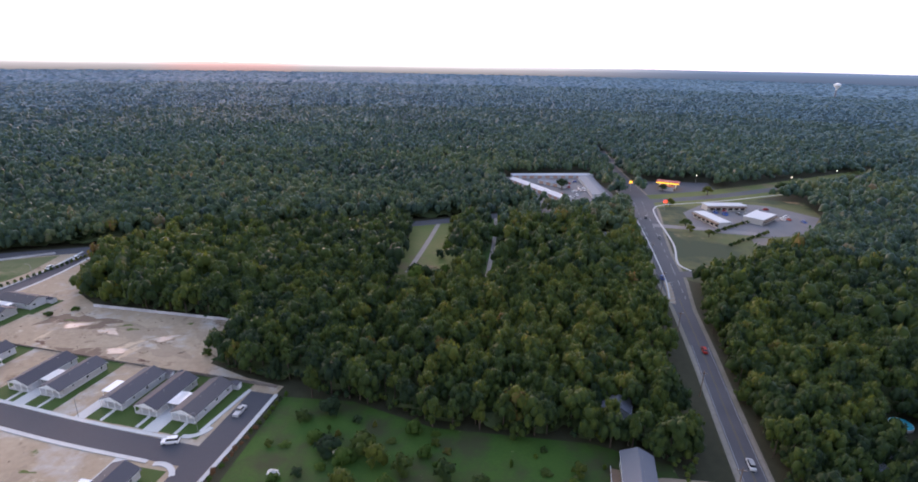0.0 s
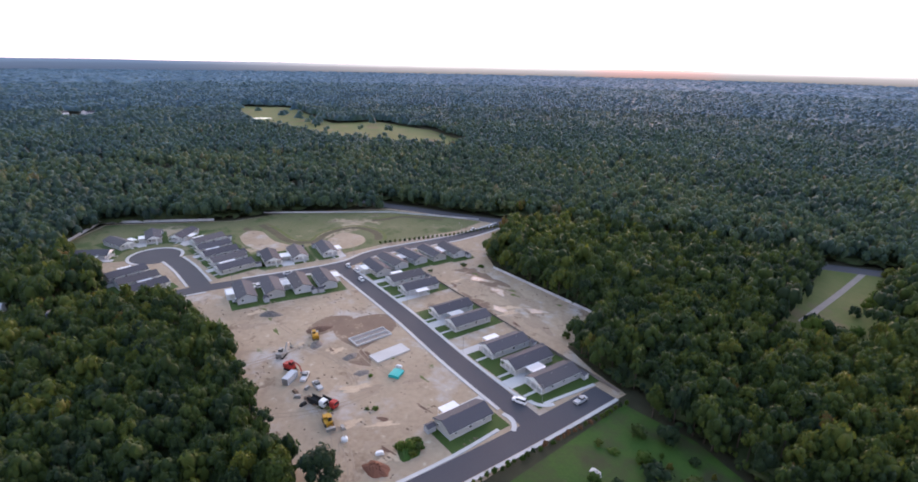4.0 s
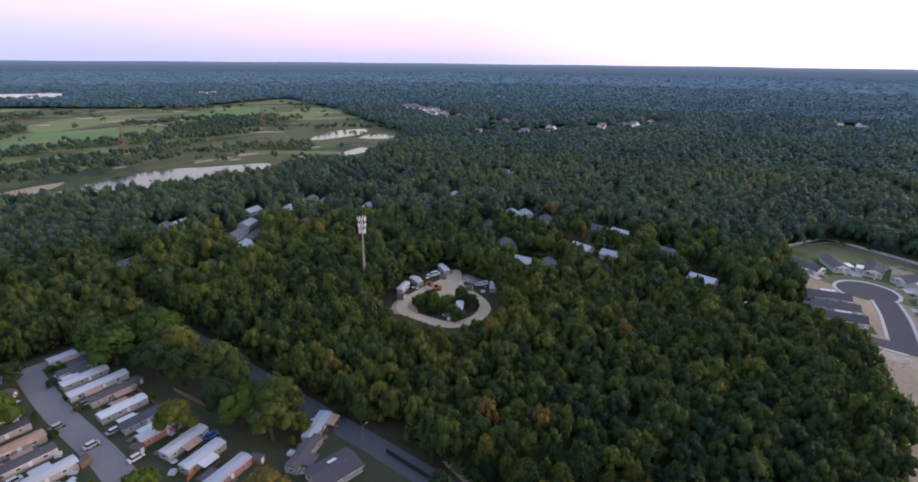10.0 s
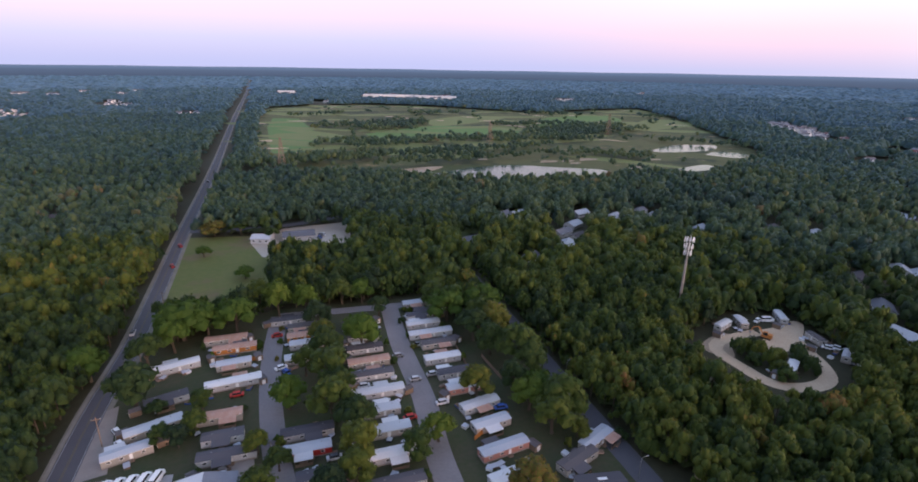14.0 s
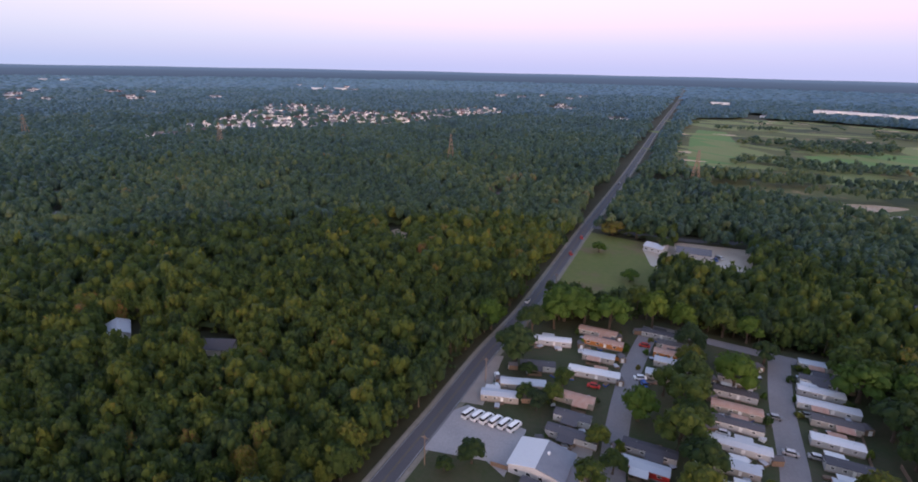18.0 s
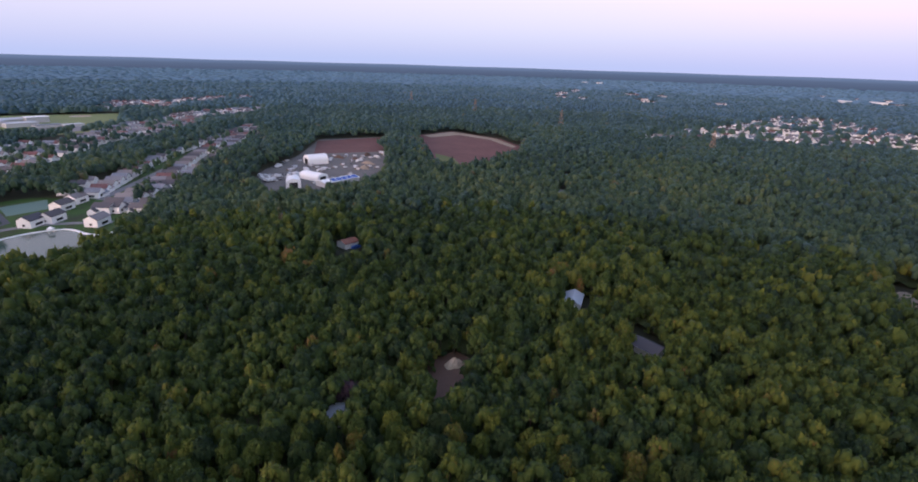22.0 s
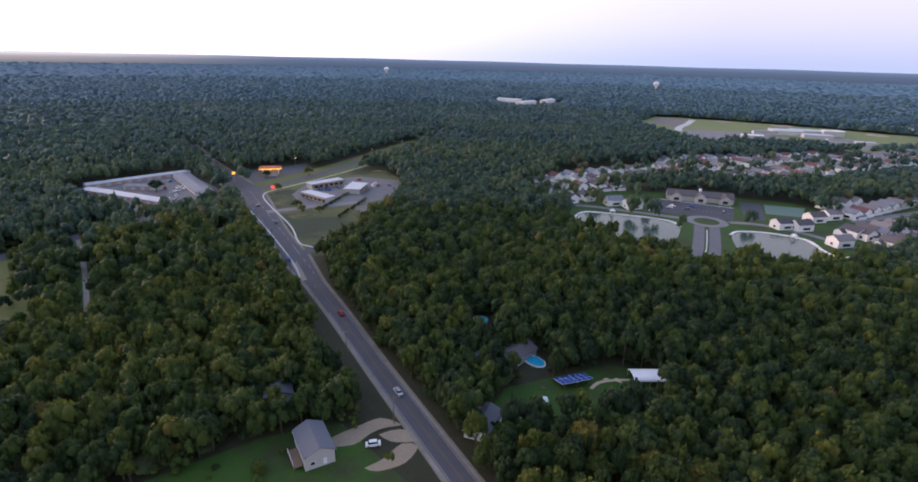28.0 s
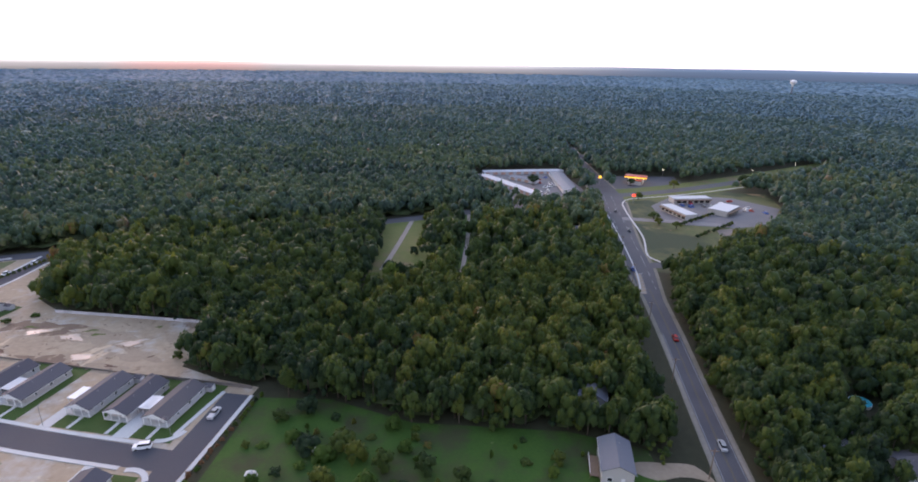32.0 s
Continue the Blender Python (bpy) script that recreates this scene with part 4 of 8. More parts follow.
def crown_shape(rng, clumps, lobes, size=0.24, pine=False):
    """A crown one unit in radius and height: billowing lobes, with small leaf sprays that break up their outline. Also gives a hue offset for each point."""
    V, F, T = [], [], []
    n = 0
    C, R = [], []
    for k in range(lobes):
        if pine:
            z = 0.18 + 0.72 * k / lobes
            a = k * 2.4 + rng.random()
            d, r = 0.42 * (1.12 - z) * rng.uniform(0.6, 1.3), 0.52 * (1.2 - z)
        else:
            # spread over a dome by the golden angle
            f = (k + 0.5) / lobes
            a = k * 2.39996 + rng.uniform(-0.4, 0.4)
            d, z = 0.68 * math.sqrt(f) * rng.uniform(0.82, 1.12), 0.78 - 0.46 * f ** 1.5 + rng.uniform(-0.08, 0.08)
            r = rng.uniform(0.26, 0.42) if lobes > 7 else rng.uniform(0.36, 0.52) if lobes > 4 else rng.uniform(0.46, 0.64)
        C.append((d * math.cos(a), d * math.sin(a), z))
        R.append(r)
    C, R = np.array(C), np.array(R)
    cv, cf = icosphere(0)
    q = rng.normal(size=(3, 3))
    cv = cv @ np.linalg.qr(q)[0]
    cf = cf[cv[cf].mean(1)[:, 2] > -0.35]
    squash = np.array((1, 1, 0.72))
    for c, r in zip(C, R):
        jit = rng.uniform(0.72, 1.0, (len(cv), 1))
        V.append(cv * jit * r * squash + c)
        F.append(cf + n)
        T.append(np.full(len(cv), rng.normal(0, 0.07)) + rng.normal(0, 0.03, len(cv)))
        n += len(cv)
    done = guard = 0
    while done < clumps and guard < clumps * 40:
        guard += 1
        k = rng.integers(len(C))
        d = rng.normal(size=3)
        d /= np.linalg.norm(d)
        if d[2] < -0.15:
            continue
        p = C[k] + d * R[k] * rng.uniform(0.86, 1.12) * squash
        if (np.linalg.norm((p - C) / squash, axis=1) < R * 0.8).any():
            continue
        nrm = d + rng.normal(size=3) * 0.45 + np.array((0, 0, 0.15))
        nrm /= np.linalg.norm(nrm)
        u = np.cross(nrm, rng.normal(size=3))
        u /= np.linalg.norm(u)
        w = np.cross(nrm, u)
        s = size * rng.uniform(0.55, 1.3)
        V.append(np.array([p - u * s * 0.5, p + u * s * 0.3 + w * s * 0.5, p + u * s * 0.3 - w * s * 0.5]))
        F.append(np.array([[0, 1, 2]]) + n)
        T.append(np.full(3, rng.normal(0.02, 0.1)))
        n += 3
        done += 1
    return np.concatenate(V), np.concatenate(F), np.concatenate(T)


def dome_shape(rng, sides=6):
    """A low rounded clump of canopy for the far woods, one unit in radius and height."""
    top = sides // 2
    a = np.arange(sides) * 2 * math.pi / sides + rng.uniform(-0.2, 0.2, sides)
    b = np.arange(top) * 2 * math.pi / top + rng.uniform(-0.3, 0.3, top)
    r0, r1 = rng.uniform(0.85, 1.1, sides), rng.uniform(0.38, 0.6, top)
    v = np.concatenate([np.stack([r0 * np.cos(a), r0 * np.sin(a), rng.uniform(0.2, 0.36, sides)], 1),
                        np.stack([r1 * np.cos(b), r1 * np.sin(b), rng.uniform(0.84, 1.0, top)], 1)])
    f = []
    for k in range(top):
        i, j, m = 2 * k, (2 * k + 1) % sides, (2 * k + 2) % sides
        f += [[i, j, sides + k], [j, m, sides + k], [m, sides + (k + 1) % top, sides + k]]
    f.append([sides, sides + 1, sides + 2])
    return v, np.array(f), rng.normal(0, 0.05, len(v))


def trunk_shape(sides=4):
    a = np.arange(sides) * 2 * math.pi / sides
    v = np.concatenate([np.stack([np.cos(a) * r, np.sin(a) * r, np.full(sides, z)], 1) for r, z in ((1, 0), (0.55, 1))])
    f = []
    for k in range(sides):
        j = (k + 1) % sides
        f += [[k, j, sides + j], [k, sides + j, sides + k]]
    return v, np.array(f)


def mesh_from(name, V, F, tint, slots, which=None):
    me = bpy.data.meshes.new(name)
    me.vertices.add(len(V))
    me.vertices.foreach_set("co", np.asarray(V, np.float32).ravel())
    me.loops.add(F.size)
    me.loops.foreach_set("vertex_index", np.asarray(F, np.int32).ravel())
    me.polygons.add(len(F))
    me.polygons.foreach_set("loop_start", np.arange(0, F.size, 3, dtype=np.int32))
    for m in slots:
        me.materials.append(m)
    if which is not None:
        me.polygons.foreach_set("material_index", np.asarray(which, np.int32))
    me.polygons.foreach_set("use_smooth", np.ones(len(F), bool))
    me.update(calc_edges=True)
    if tint is not None:
        me.attributes.new("tint", "FLOAT", "POINT").data.foreach_set("value", np.asarray(tint, np.float32))
    return me


def wood(name, label, x, y, r, h, tint, shapes, trunk, rng, leaf, low=0.1):
    """Many trees in one mesh: x, y, crown radius, height and hue of each."""
    V, F, T, Wm = [], [], [], []
    n = 0
    pick = rng.integers(len(shapes), size=len(x))
    spin = rng.uniform(0, 2 * math.pi, len(x))
    for s, (sv, sf, st) in enumerate(shapes):
        k = np.where(pick == s)[0]
        if not len(k):
            continue
        c, q = np.cos(spin[k])[:, None], np.sin(spin[k])[:, None]
        px = (sv[None, :, 0] * c - sv[None, :, 1] * q) * r[k][:, None] + x[k][:, None]
        py = (sv[None, :, 0] * q + sv[None, :, 1] * c) * r[k][:, None] + y[k][:, None]
        base = np.maximum(low * h[k], h[k] - 2.15 * r[k])[:, None]
        pz = base + sv[None, :, 2] * (h[k][:, None] - base)
        V.append(np.stack([px, py, pz], -1).reshape(-1, 3))
        F.append((sf[None] + (np.arange(len(k)) * len(sv))[:, None, None]).reshape(-1, 3) + n)
        T.append((tint[k][:, None] + st[None]).ravel())
        Wm.append(np.zeros(len(k) * len(sf), int))
        n += len(k) * len(sv)
    if trunk:
        tv, tf = trunk_shape(4)
        pr = 0.13 + 0.012 * h
        V.append(np.stack([tv[None, :, 0] * pr[:, None] + x[:, None], tv[None, :, 1] * pr[:, None] + y[:, None], tv[None, :, 2] * (h * 0.7)[:, None] + 0 * x[:, None]], -1).reshape(-1, 3))
        F.append((tf[None] + (np.arange(len(x)) * len(tv))[:, None, None]).reshape(-1, 3) + n)
        T.append(np.repeat(tint, len(tv)))
        Wm.append(np.ones(len(x) * len(tf), int))
    me = mesh_from(name, np.concatenate(V), np.concatenate(F), np.concatenate(T), [leaf, M["bark"]], np.concatenate(Wm))
    return tagged(new(name, me), label, "", "", "stuff")


def scatter(r0, r1, step, rng):
    """Uneven rows of spots in a ring round the middle of the plan."""
    g = np.arange(-r1, r1 + step, step)
    x, y = np.meshgrid(g, g)
    x = x + rng.uniform(-0.45, 0.45, x.shape) * step
    y = y + rng.uniform(-0.45, 0.45, y.shape) * step
    x, y = x.ravel(), y.ravel()
    d = np.hypot(x, y) * (1 + (rng.normal(0, 0.045, x.shape) if r0 > 200 else 0))
    k = (d >= r0) & (d < r1)
    x, y = x[k], y[k]
    k = wooded(x, y, rng)
    return x[k], y[k]


def hues(x, y, rng):
    """Hue of each tree: stands of one colour, with single trees apart."""
    t = 0.40 + 0.13 * np.sin(x * 0.021 + 1.3 * np.sin(y * 0.013)) + 0.10 * np.sin(y * 0.037 + x * 0.011)
    t += 0.13 * np.sin(x * 0.16 + 2.1 * np.sin(y * 0.07)) * np.sin(y * 0.14 + 1.7 * np.sin(x * 0.06)) + rng.normal(0, 0.19, len(x))
    t = np.clip(t, 0.02, 0.80) + (rng.random(len(x)) < 0.018) * 0.5
    return np.clip(t, 0, 1)


TREES = []


def build_woods():
    rng = np.random.default_rng(7)
    near = [crown_shape(rng, 74, 10, 0.22) for _ in range(16)] + [crown_shape(rng, 84, 8, 0.24, pine=True) for _ in range(3)]
    mid = [crown_shape(rng, 22, 4, 0.36) for _ in range(14)] + [crown_shape(rng, 26, 4, 0.34, pine=True) for _ in range(2)]
    far = [crown_shape(rng, 4, 2, 0.5) for _ in range(10)]
    dome = [dome_shape(rng) for _ in range(12)]
    x, y = scatter(30, 100, 6.5, rng)
    wood("woodland", "dense mixed woodland of oak and pine", x, y, rng.uniform(3.2, 5.0, len(x)), rng.uniform(10, 15, len(x)), hues(x, y, rng), far, True, rng, M["leaf"])
    x, y = scatter(100, 265, 5.3, rng)
    r = rng.triangular(2.4, 3.6, 6.8, len(x))
    h = rng.triangular(8.5, 12, 14.5, len(x)) + 0.55 * (r - 3.5)
    # the trees nearest to the flight stand as single things
    order = np.argsort(np.abs(np.hypot(x, y) - 118))
    single, rest = order[:170], order[170:]
    TREES.extend(zip(x[single], y[single], r[single], h[single]))
    wood("woodland", "dense mixed woodland of oak and pine", x[rest], y[rest], r[rest], h[rest], hues(x[rest], y[rest], rng), near, True, rng, M["leaf"])
    # from 360 m out the foliage turns bluer by ring, as painted haze
    for r0, r1, leaf in ((265, 360, "leaf"), (360, 460, "leaf_haze_mid")):
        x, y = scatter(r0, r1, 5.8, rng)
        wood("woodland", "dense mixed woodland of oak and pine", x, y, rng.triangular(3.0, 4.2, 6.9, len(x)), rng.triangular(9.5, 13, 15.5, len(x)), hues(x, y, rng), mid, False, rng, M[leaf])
    for r0, r1, gap, leaf, shapes, low in ((460, 640, 7.6, "leaf_haze_mid", far, 0.1), (640, 900, 9.0, "leaf_haze_far", far, 0.1), (900, 1250, 10.6, "leaf_haze_far", dome, 0.05), (1250, 1720, 14.0, "leaf_haze_last", dome, 0.1),
                                           (1720, 2450, 20.0, "leaf_haze_last", dome, 0.2), (2450, 4480, 40.0, "leaf_haze_horizon", dome, 0.2)):
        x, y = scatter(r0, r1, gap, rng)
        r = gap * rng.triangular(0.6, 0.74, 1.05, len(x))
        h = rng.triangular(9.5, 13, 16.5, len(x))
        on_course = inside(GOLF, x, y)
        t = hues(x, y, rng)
        for k, shape, mt in ((~on_course, shapes, leaf), (on_course, far, "leaf_haze_mid")):
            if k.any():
                wood("distant_woodland", "distant green woodland with blue haze put into its colour", x[k], y[k], r[k] * (1 if mt == leaf else 0.8), h[k] * (1 if mt == leaf else 0.75), t[k], shape, False, rng, M[mt], low)
    # bushes along the edges of the woods
    x, y = scatter(95, 330, 3.3, rng)
    edge = np.zeros(x.shape, bool)
    for dx, dy in ((5, 0), (-5, 0), (0, 5), (0, -5)):
        edge |= ~wooded(x + dx, y + dy, rng)
    x, y = x[edge], y[edge]
    wood("edge_bushes", "leafy bushes along the edge of the woods", x, y, rng.uniform(1.3, 2.5, len(x)), rng.uniform(2.2, 5.5, len(x)), hues(x, y, rng), far, False, rng, M["leaf"])
    # low growth that fills the gaps between the trunks
    x, y = np.meshgrid(np.arange(-440, 441, 3.6), np.arange(-440, 441, 3.6), indexing="ij")
    x, y = x + rng.uniform(-1.2, 1.2, x.shape), y + rng.uniform(-1.2, 1.2, y.shape)
    n = x.shape[0]
    d = np.hypot(x, y).ravel()
    low = wooded(x.ravel(), y.ravel(), rng) & (d > 90) & (d < 430)
    z = np.where(low, rng.uniform(0.6, 3.6, n * n), -0.3)
    i, j = np.meshgrid(np.arange(n - 1), np.arange(n - 1), indexing="ij")
    a, b, c, e = (i * n + j).ravel(), ((i + 1) * n + j).ravel(), ((i + 1) * n + j + 1).ravel(), (i * n + j + 1).ravel()
    keep = low[a] & low[b] & low[c] & low[e]
    F = np.concatenate([np.stack([a, b, c], 1)[keep], np.stack([a, c, e], 1)[keep]])
    me = mesh_from("undergrowth", np.stack([x.ravel(), y.ravel(), z], 1), F, None, [M["scrub"]])
    tagged(new("undergrowth", me), "dark scrubby undergrowth between forest trees", "", "", "stuff")


def tree_kind(seed, material, label, clumps=520, pine=False, size=0.19, group="trees at the edge of the woods"):
    """One tree with its trunk, limbs and crown, one unit in crown radius and height, scaled where it stands."""
    rng = np.random.default_rng(seed)
    t = thing("tree", label, "tree", group)
    bm = tube([(0, 0, 0), (0.02, 0.01, 0.25), (0.0, 0.03, 0.62)], [0.085, 0.06, 0.03], 6)
    for k in range(4):
        a = k * 1.6 + rng.random()
        tube([(0.01, 0.01, 0.26 + 0.06 * k), (0.3 * math.cos(a), 0.3 * math.sin(a), 0.5 + 0.05 * k)], [0.035, 0.012], 4, bm)
    part("trunk", bm, M["bark"], t)
    v, f, _ = crown_shape(rng, clumps, 14 if not pine else 10, size, pine)
    v[:, 2] = 0.26 + 0.74 * v[:, 2]
    me = mesh_from("crown", v, f, None, [material])
    c = new("crown", me)
    c.parent = t
    return t


def build_tree_things():
    kinds = [tree_kind(s, M["leaf_ob"], "tall broad-leaved forest tree with a dense green crown") for s in range(5)]
    kinds += [tree_kind(20 + s, M["leaf_ob"], "slim dark green pine at the edge of the woods", 320, True) for s in range(2)]
    rng = random.Random(3)
    for i, (x, y, r, h) in enumerate(TREES):
        k = kinds[rng.randrange(len(kinds))]
        if i < len(kinds):
            k = kinds[i]
            o = k
        else:
            o = copy_thing(k, Matrix())
        o.matrix_basis = Matrix.Translation((x, y, 0)) @ Matrix.Rotation(rng.uniform(0, 6.28), 4, "Z") @ Matrix.Diagonal((r, r, h, 1))


# ---------------------------------------------------------------- the far distance
def build_backdrop():
    """Glowing ring painted with a hazy wooded horizon, far behind all the rest."""
    m = bpy.data.materials.new("hazy_distance")
    m.use_nodes = True
    nt = m.node_tree
    nt.nodes.clear()
    N, Lk = nt.nodes.new, nt.links.new
    out, em, geo = N("ShaderNodeOutputMaterial"), N("ShaderNodeEmission"), N("ShaderNodeNewGeometry")
    split = N("ShaderNodeSeparateXYZ")
    Lk(geo.outputs["Position"], split.inputs[0])
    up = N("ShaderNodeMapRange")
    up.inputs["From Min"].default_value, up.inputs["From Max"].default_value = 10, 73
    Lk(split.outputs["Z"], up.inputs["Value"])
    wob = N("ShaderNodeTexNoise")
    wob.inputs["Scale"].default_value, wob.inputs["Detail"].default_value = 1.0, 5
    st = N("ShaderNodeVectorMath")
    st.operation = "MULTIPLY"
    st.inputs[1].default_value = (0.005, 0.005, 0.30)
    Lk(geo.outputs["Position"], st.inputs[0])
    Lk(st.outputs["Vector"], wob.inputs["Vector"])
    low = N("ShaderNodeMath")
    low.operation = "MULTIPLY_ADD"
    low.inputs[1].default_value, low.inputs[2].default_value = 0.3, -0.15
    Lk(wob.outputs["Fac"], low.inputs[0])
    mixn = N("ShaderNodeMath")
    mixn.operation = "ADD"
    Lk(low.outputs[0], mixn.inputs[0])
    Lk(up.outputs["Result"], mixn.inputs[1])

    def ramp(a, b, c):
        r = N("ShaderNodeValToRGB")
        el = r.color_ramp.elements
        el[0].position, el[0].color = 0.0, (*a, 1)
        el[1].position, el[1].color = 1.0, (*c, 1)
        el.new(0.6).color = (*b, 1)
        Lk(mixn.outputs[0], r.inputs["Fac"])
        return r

    # haze painted as emission: blue away from the sun, pale and pink towards it
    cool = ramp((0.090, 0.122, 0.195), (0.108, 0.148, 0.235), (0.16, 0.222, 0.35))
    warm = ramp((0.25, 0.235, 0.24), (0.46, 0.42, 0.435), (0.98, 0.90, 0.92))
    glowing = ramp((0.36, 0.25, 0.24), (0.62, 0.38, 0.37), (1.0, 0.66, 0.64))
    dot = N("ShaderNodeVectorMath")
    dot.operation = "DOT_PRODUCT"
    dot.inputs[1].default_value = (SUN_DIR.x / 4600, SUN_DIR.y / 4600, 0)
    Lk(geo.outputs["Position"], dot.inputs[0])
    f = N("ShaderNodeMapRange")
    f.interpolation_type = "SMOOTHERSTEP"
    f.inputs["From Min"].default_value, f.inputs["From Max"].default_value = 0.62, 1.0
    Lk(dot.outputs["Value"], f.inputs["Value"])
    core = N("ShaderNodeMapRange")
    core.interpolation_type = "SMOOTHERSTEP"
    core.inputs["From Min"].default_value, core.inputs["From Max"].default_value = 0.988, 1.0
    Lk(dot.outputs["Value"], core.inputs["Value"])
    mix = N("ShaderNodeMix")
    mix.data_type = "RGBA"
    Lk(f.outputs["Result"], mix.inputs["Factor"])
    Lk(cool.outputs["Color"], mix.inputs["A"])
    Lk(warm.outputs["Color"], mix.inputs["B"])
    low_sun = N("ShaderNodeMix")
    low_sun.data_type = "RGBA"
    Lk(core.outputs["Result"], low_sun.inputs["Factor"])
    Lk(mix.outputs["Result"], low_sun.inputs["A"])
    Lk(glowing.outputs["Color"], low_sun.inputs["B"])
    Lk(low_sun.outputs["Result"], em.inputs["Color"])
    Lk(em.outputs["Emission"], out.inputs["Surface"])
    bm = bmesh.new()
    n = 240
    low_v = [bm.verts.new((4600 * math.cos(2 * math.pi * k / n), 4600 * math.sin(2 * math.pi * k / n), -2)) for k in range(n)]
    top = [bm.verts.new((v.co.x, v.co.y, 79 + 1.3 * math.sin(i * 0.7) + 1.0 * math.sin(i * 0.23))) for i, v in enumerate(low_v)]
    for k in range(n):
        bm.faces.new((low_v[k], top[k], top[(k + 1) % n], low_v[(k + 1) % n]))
    tagged(mesh_ob("backdrop", bm, m), "glowing backdrop painted with a hazy blue wooded horizon", "", "", "structure")


# ---------------------------------------------------------------- houses
def window_on(parent, x, y, z, w, h, along, frame_mat="trim"):
    """A framed window, flat on a wall that runs along y (along = "y") or x."""
    d = 0.06
    if along == "y":
        s = 1 if x > 0 else -1
        fr = part("window", solid((x - d, y - w / 2, z, x + d, y + w / 2, z + h)), M[frame_mat], parent)
        part("pane", solid((x + s * d - 0.02, y - w / 2 + 0.12, z + 0.12, x + s * d + 0.02, y + w / 2 - 0.12, z + h - 0.12)), M["glass"], fr)
    else:
        s = 1 if y > 0 else -1
        fr = part("window", solid((x - w / 2, y - d, z, x + w / 2, y + d, z + h)), M[frame_mat], parent)
        part("pane", solid((x - w / 2 + 0.12, y + s * d - 0.02, z + 0.12, x + w / 2 - 0.12, y + s * d + 0.02, z + h - 0.12)), M["glass"], fr)


def ranch_house(wall, roof, label, group="new single-storey houses", W=8.4, L=17.0, H=2.9, rise=1.75, porch=True, rows=3):
    t = thing("house", label, "house", group)
    part("foundation", solid((-W / 2 - 0.05, -L / 2 - 0.05, 0, W / 2 + 0.05, L / 2 + 0.05, 0.45)), M["concrete"], t)
    part("wall", gable_walls(W, -L / 2, L / 2, H, rise, 0.45), M[wall], t)
    part("roof", gable_roof(W, -L / 2 - (1.8 if porch else 0.4), L / 2 + 0.4, H, rise), M[roof], t)
    for s in (-1, 1):
        part("gutter", solid((s * (W / 2 + 0.42) - 0.07, -L / 2 - 0.4, H - 0.36, s * (W / 2 + 0.42) + 0.07, L / 2 + 0.4, H - 0.22)), M["trim"], t)
        for k in range(rows):
            y = -L / 2 + L * (k + 0.6) / rows
            window_on(t, s * W / 2, y, 1.25, 1.3 if k % 2 else 1.0, 1.2, "y")
    window_on(t, -W / 4, -L / 2, 1.2, 1.5, 1.3, "x")
    window_on(t, W / 4, L / 2, 1.2, 1.2, 1.2, "x")
    part("door", solid((0.9, -L / 2 - 0.06, 0.45, 1.9, -L / 2 + 0.02, 2.5)), M["trim"], t, "white front door")
    if porch:
        part("porch_floor", solid((-W / 2, -L / 2 - 1.7, 0, W / 2, -L / 2 - 0.06, 0.4)), M["concrete"], t)
        part("porch_gable", extrude_profile([(-W / 2 - 0.2, H - 0.1), (W / 2 + 0.2, H - 0.1), (0, H + rise - 0.06)], -L / 2 - 1.75, -L / 2 - 1.6), M["trim"], t)
        for x in (-W / 2 + 0.15, -W / 6, W / 6, W / 2 - 0.15):
            part("porch_post", solid((x - 0.09, -L / 2 - 1.68, 0.4, x + 0.09, -L / 2 - 1.5, H - 0.1)), M["trim"], t)
        part("steps", solid((0.8, -L / 2 - 2.4, 0, 2.0, -L / 2 - 1.7, 0.2)), M["concrete"], t)
    for y, r in ((-L / 6, 0.07), (L / 4, 0.09)):
        part("roof_vent", tube([(1.1, y, H + 0.8), (1.1, y, H + 1.9)], [r, r], 6), M["steel"], t)
    return t


def carport_kind():
    t = thing("carport", "white flat-roofed metal carport beside a house", "carport", "carports of the new houses")
    part("roof_panel", solid((-1.9, -3.2, 2.5, 1.9, 3.2, 2.66)), M["white"], t)
    part("fascia", solid((-1.95, -3.28, 2.42, 1.95, -3.2, 2.72)), M["trim"], t)
    for x in (-1.8, 1.8):
        for y in (-3.0, 0, 3.0):
            part("post", solid((x - 0.06, y - 0.06, 0, x + 0.06, y + 0.06, 2.5)), M["trim"], t)
    return t


def shed_kind():
    t = thing("garden_shed", "small grey garden shed behind a house", "shed", "garden sheds")
    part("wall", gable_walls(2.4, -1.5, 1.5, 2.0, 0.6), M["siding"], t)
    part("roof", gable_roof(2.4, -1.65, 1.65, 2.0, 0.6, 0.15, 0.08), M["shingle"], t)
    part("door", solid((-0.6, -1.55, 0.05, 0.6, -1.49, 1.8)), M["trim"], t)
    return t


def slab(name, x, y, rz, x0, y0, x1, y1, z, material, label=""):
    """A rectangular surface in a house's own axes."""
    ob = tagged(mesh_ob(name, solid((x0, y0, -0.05, x1, y1, z)), material), label, "", "", "structure")
    ob.matrix_basis = pose(x, y, 0, 0, 0, rz)
    return ob


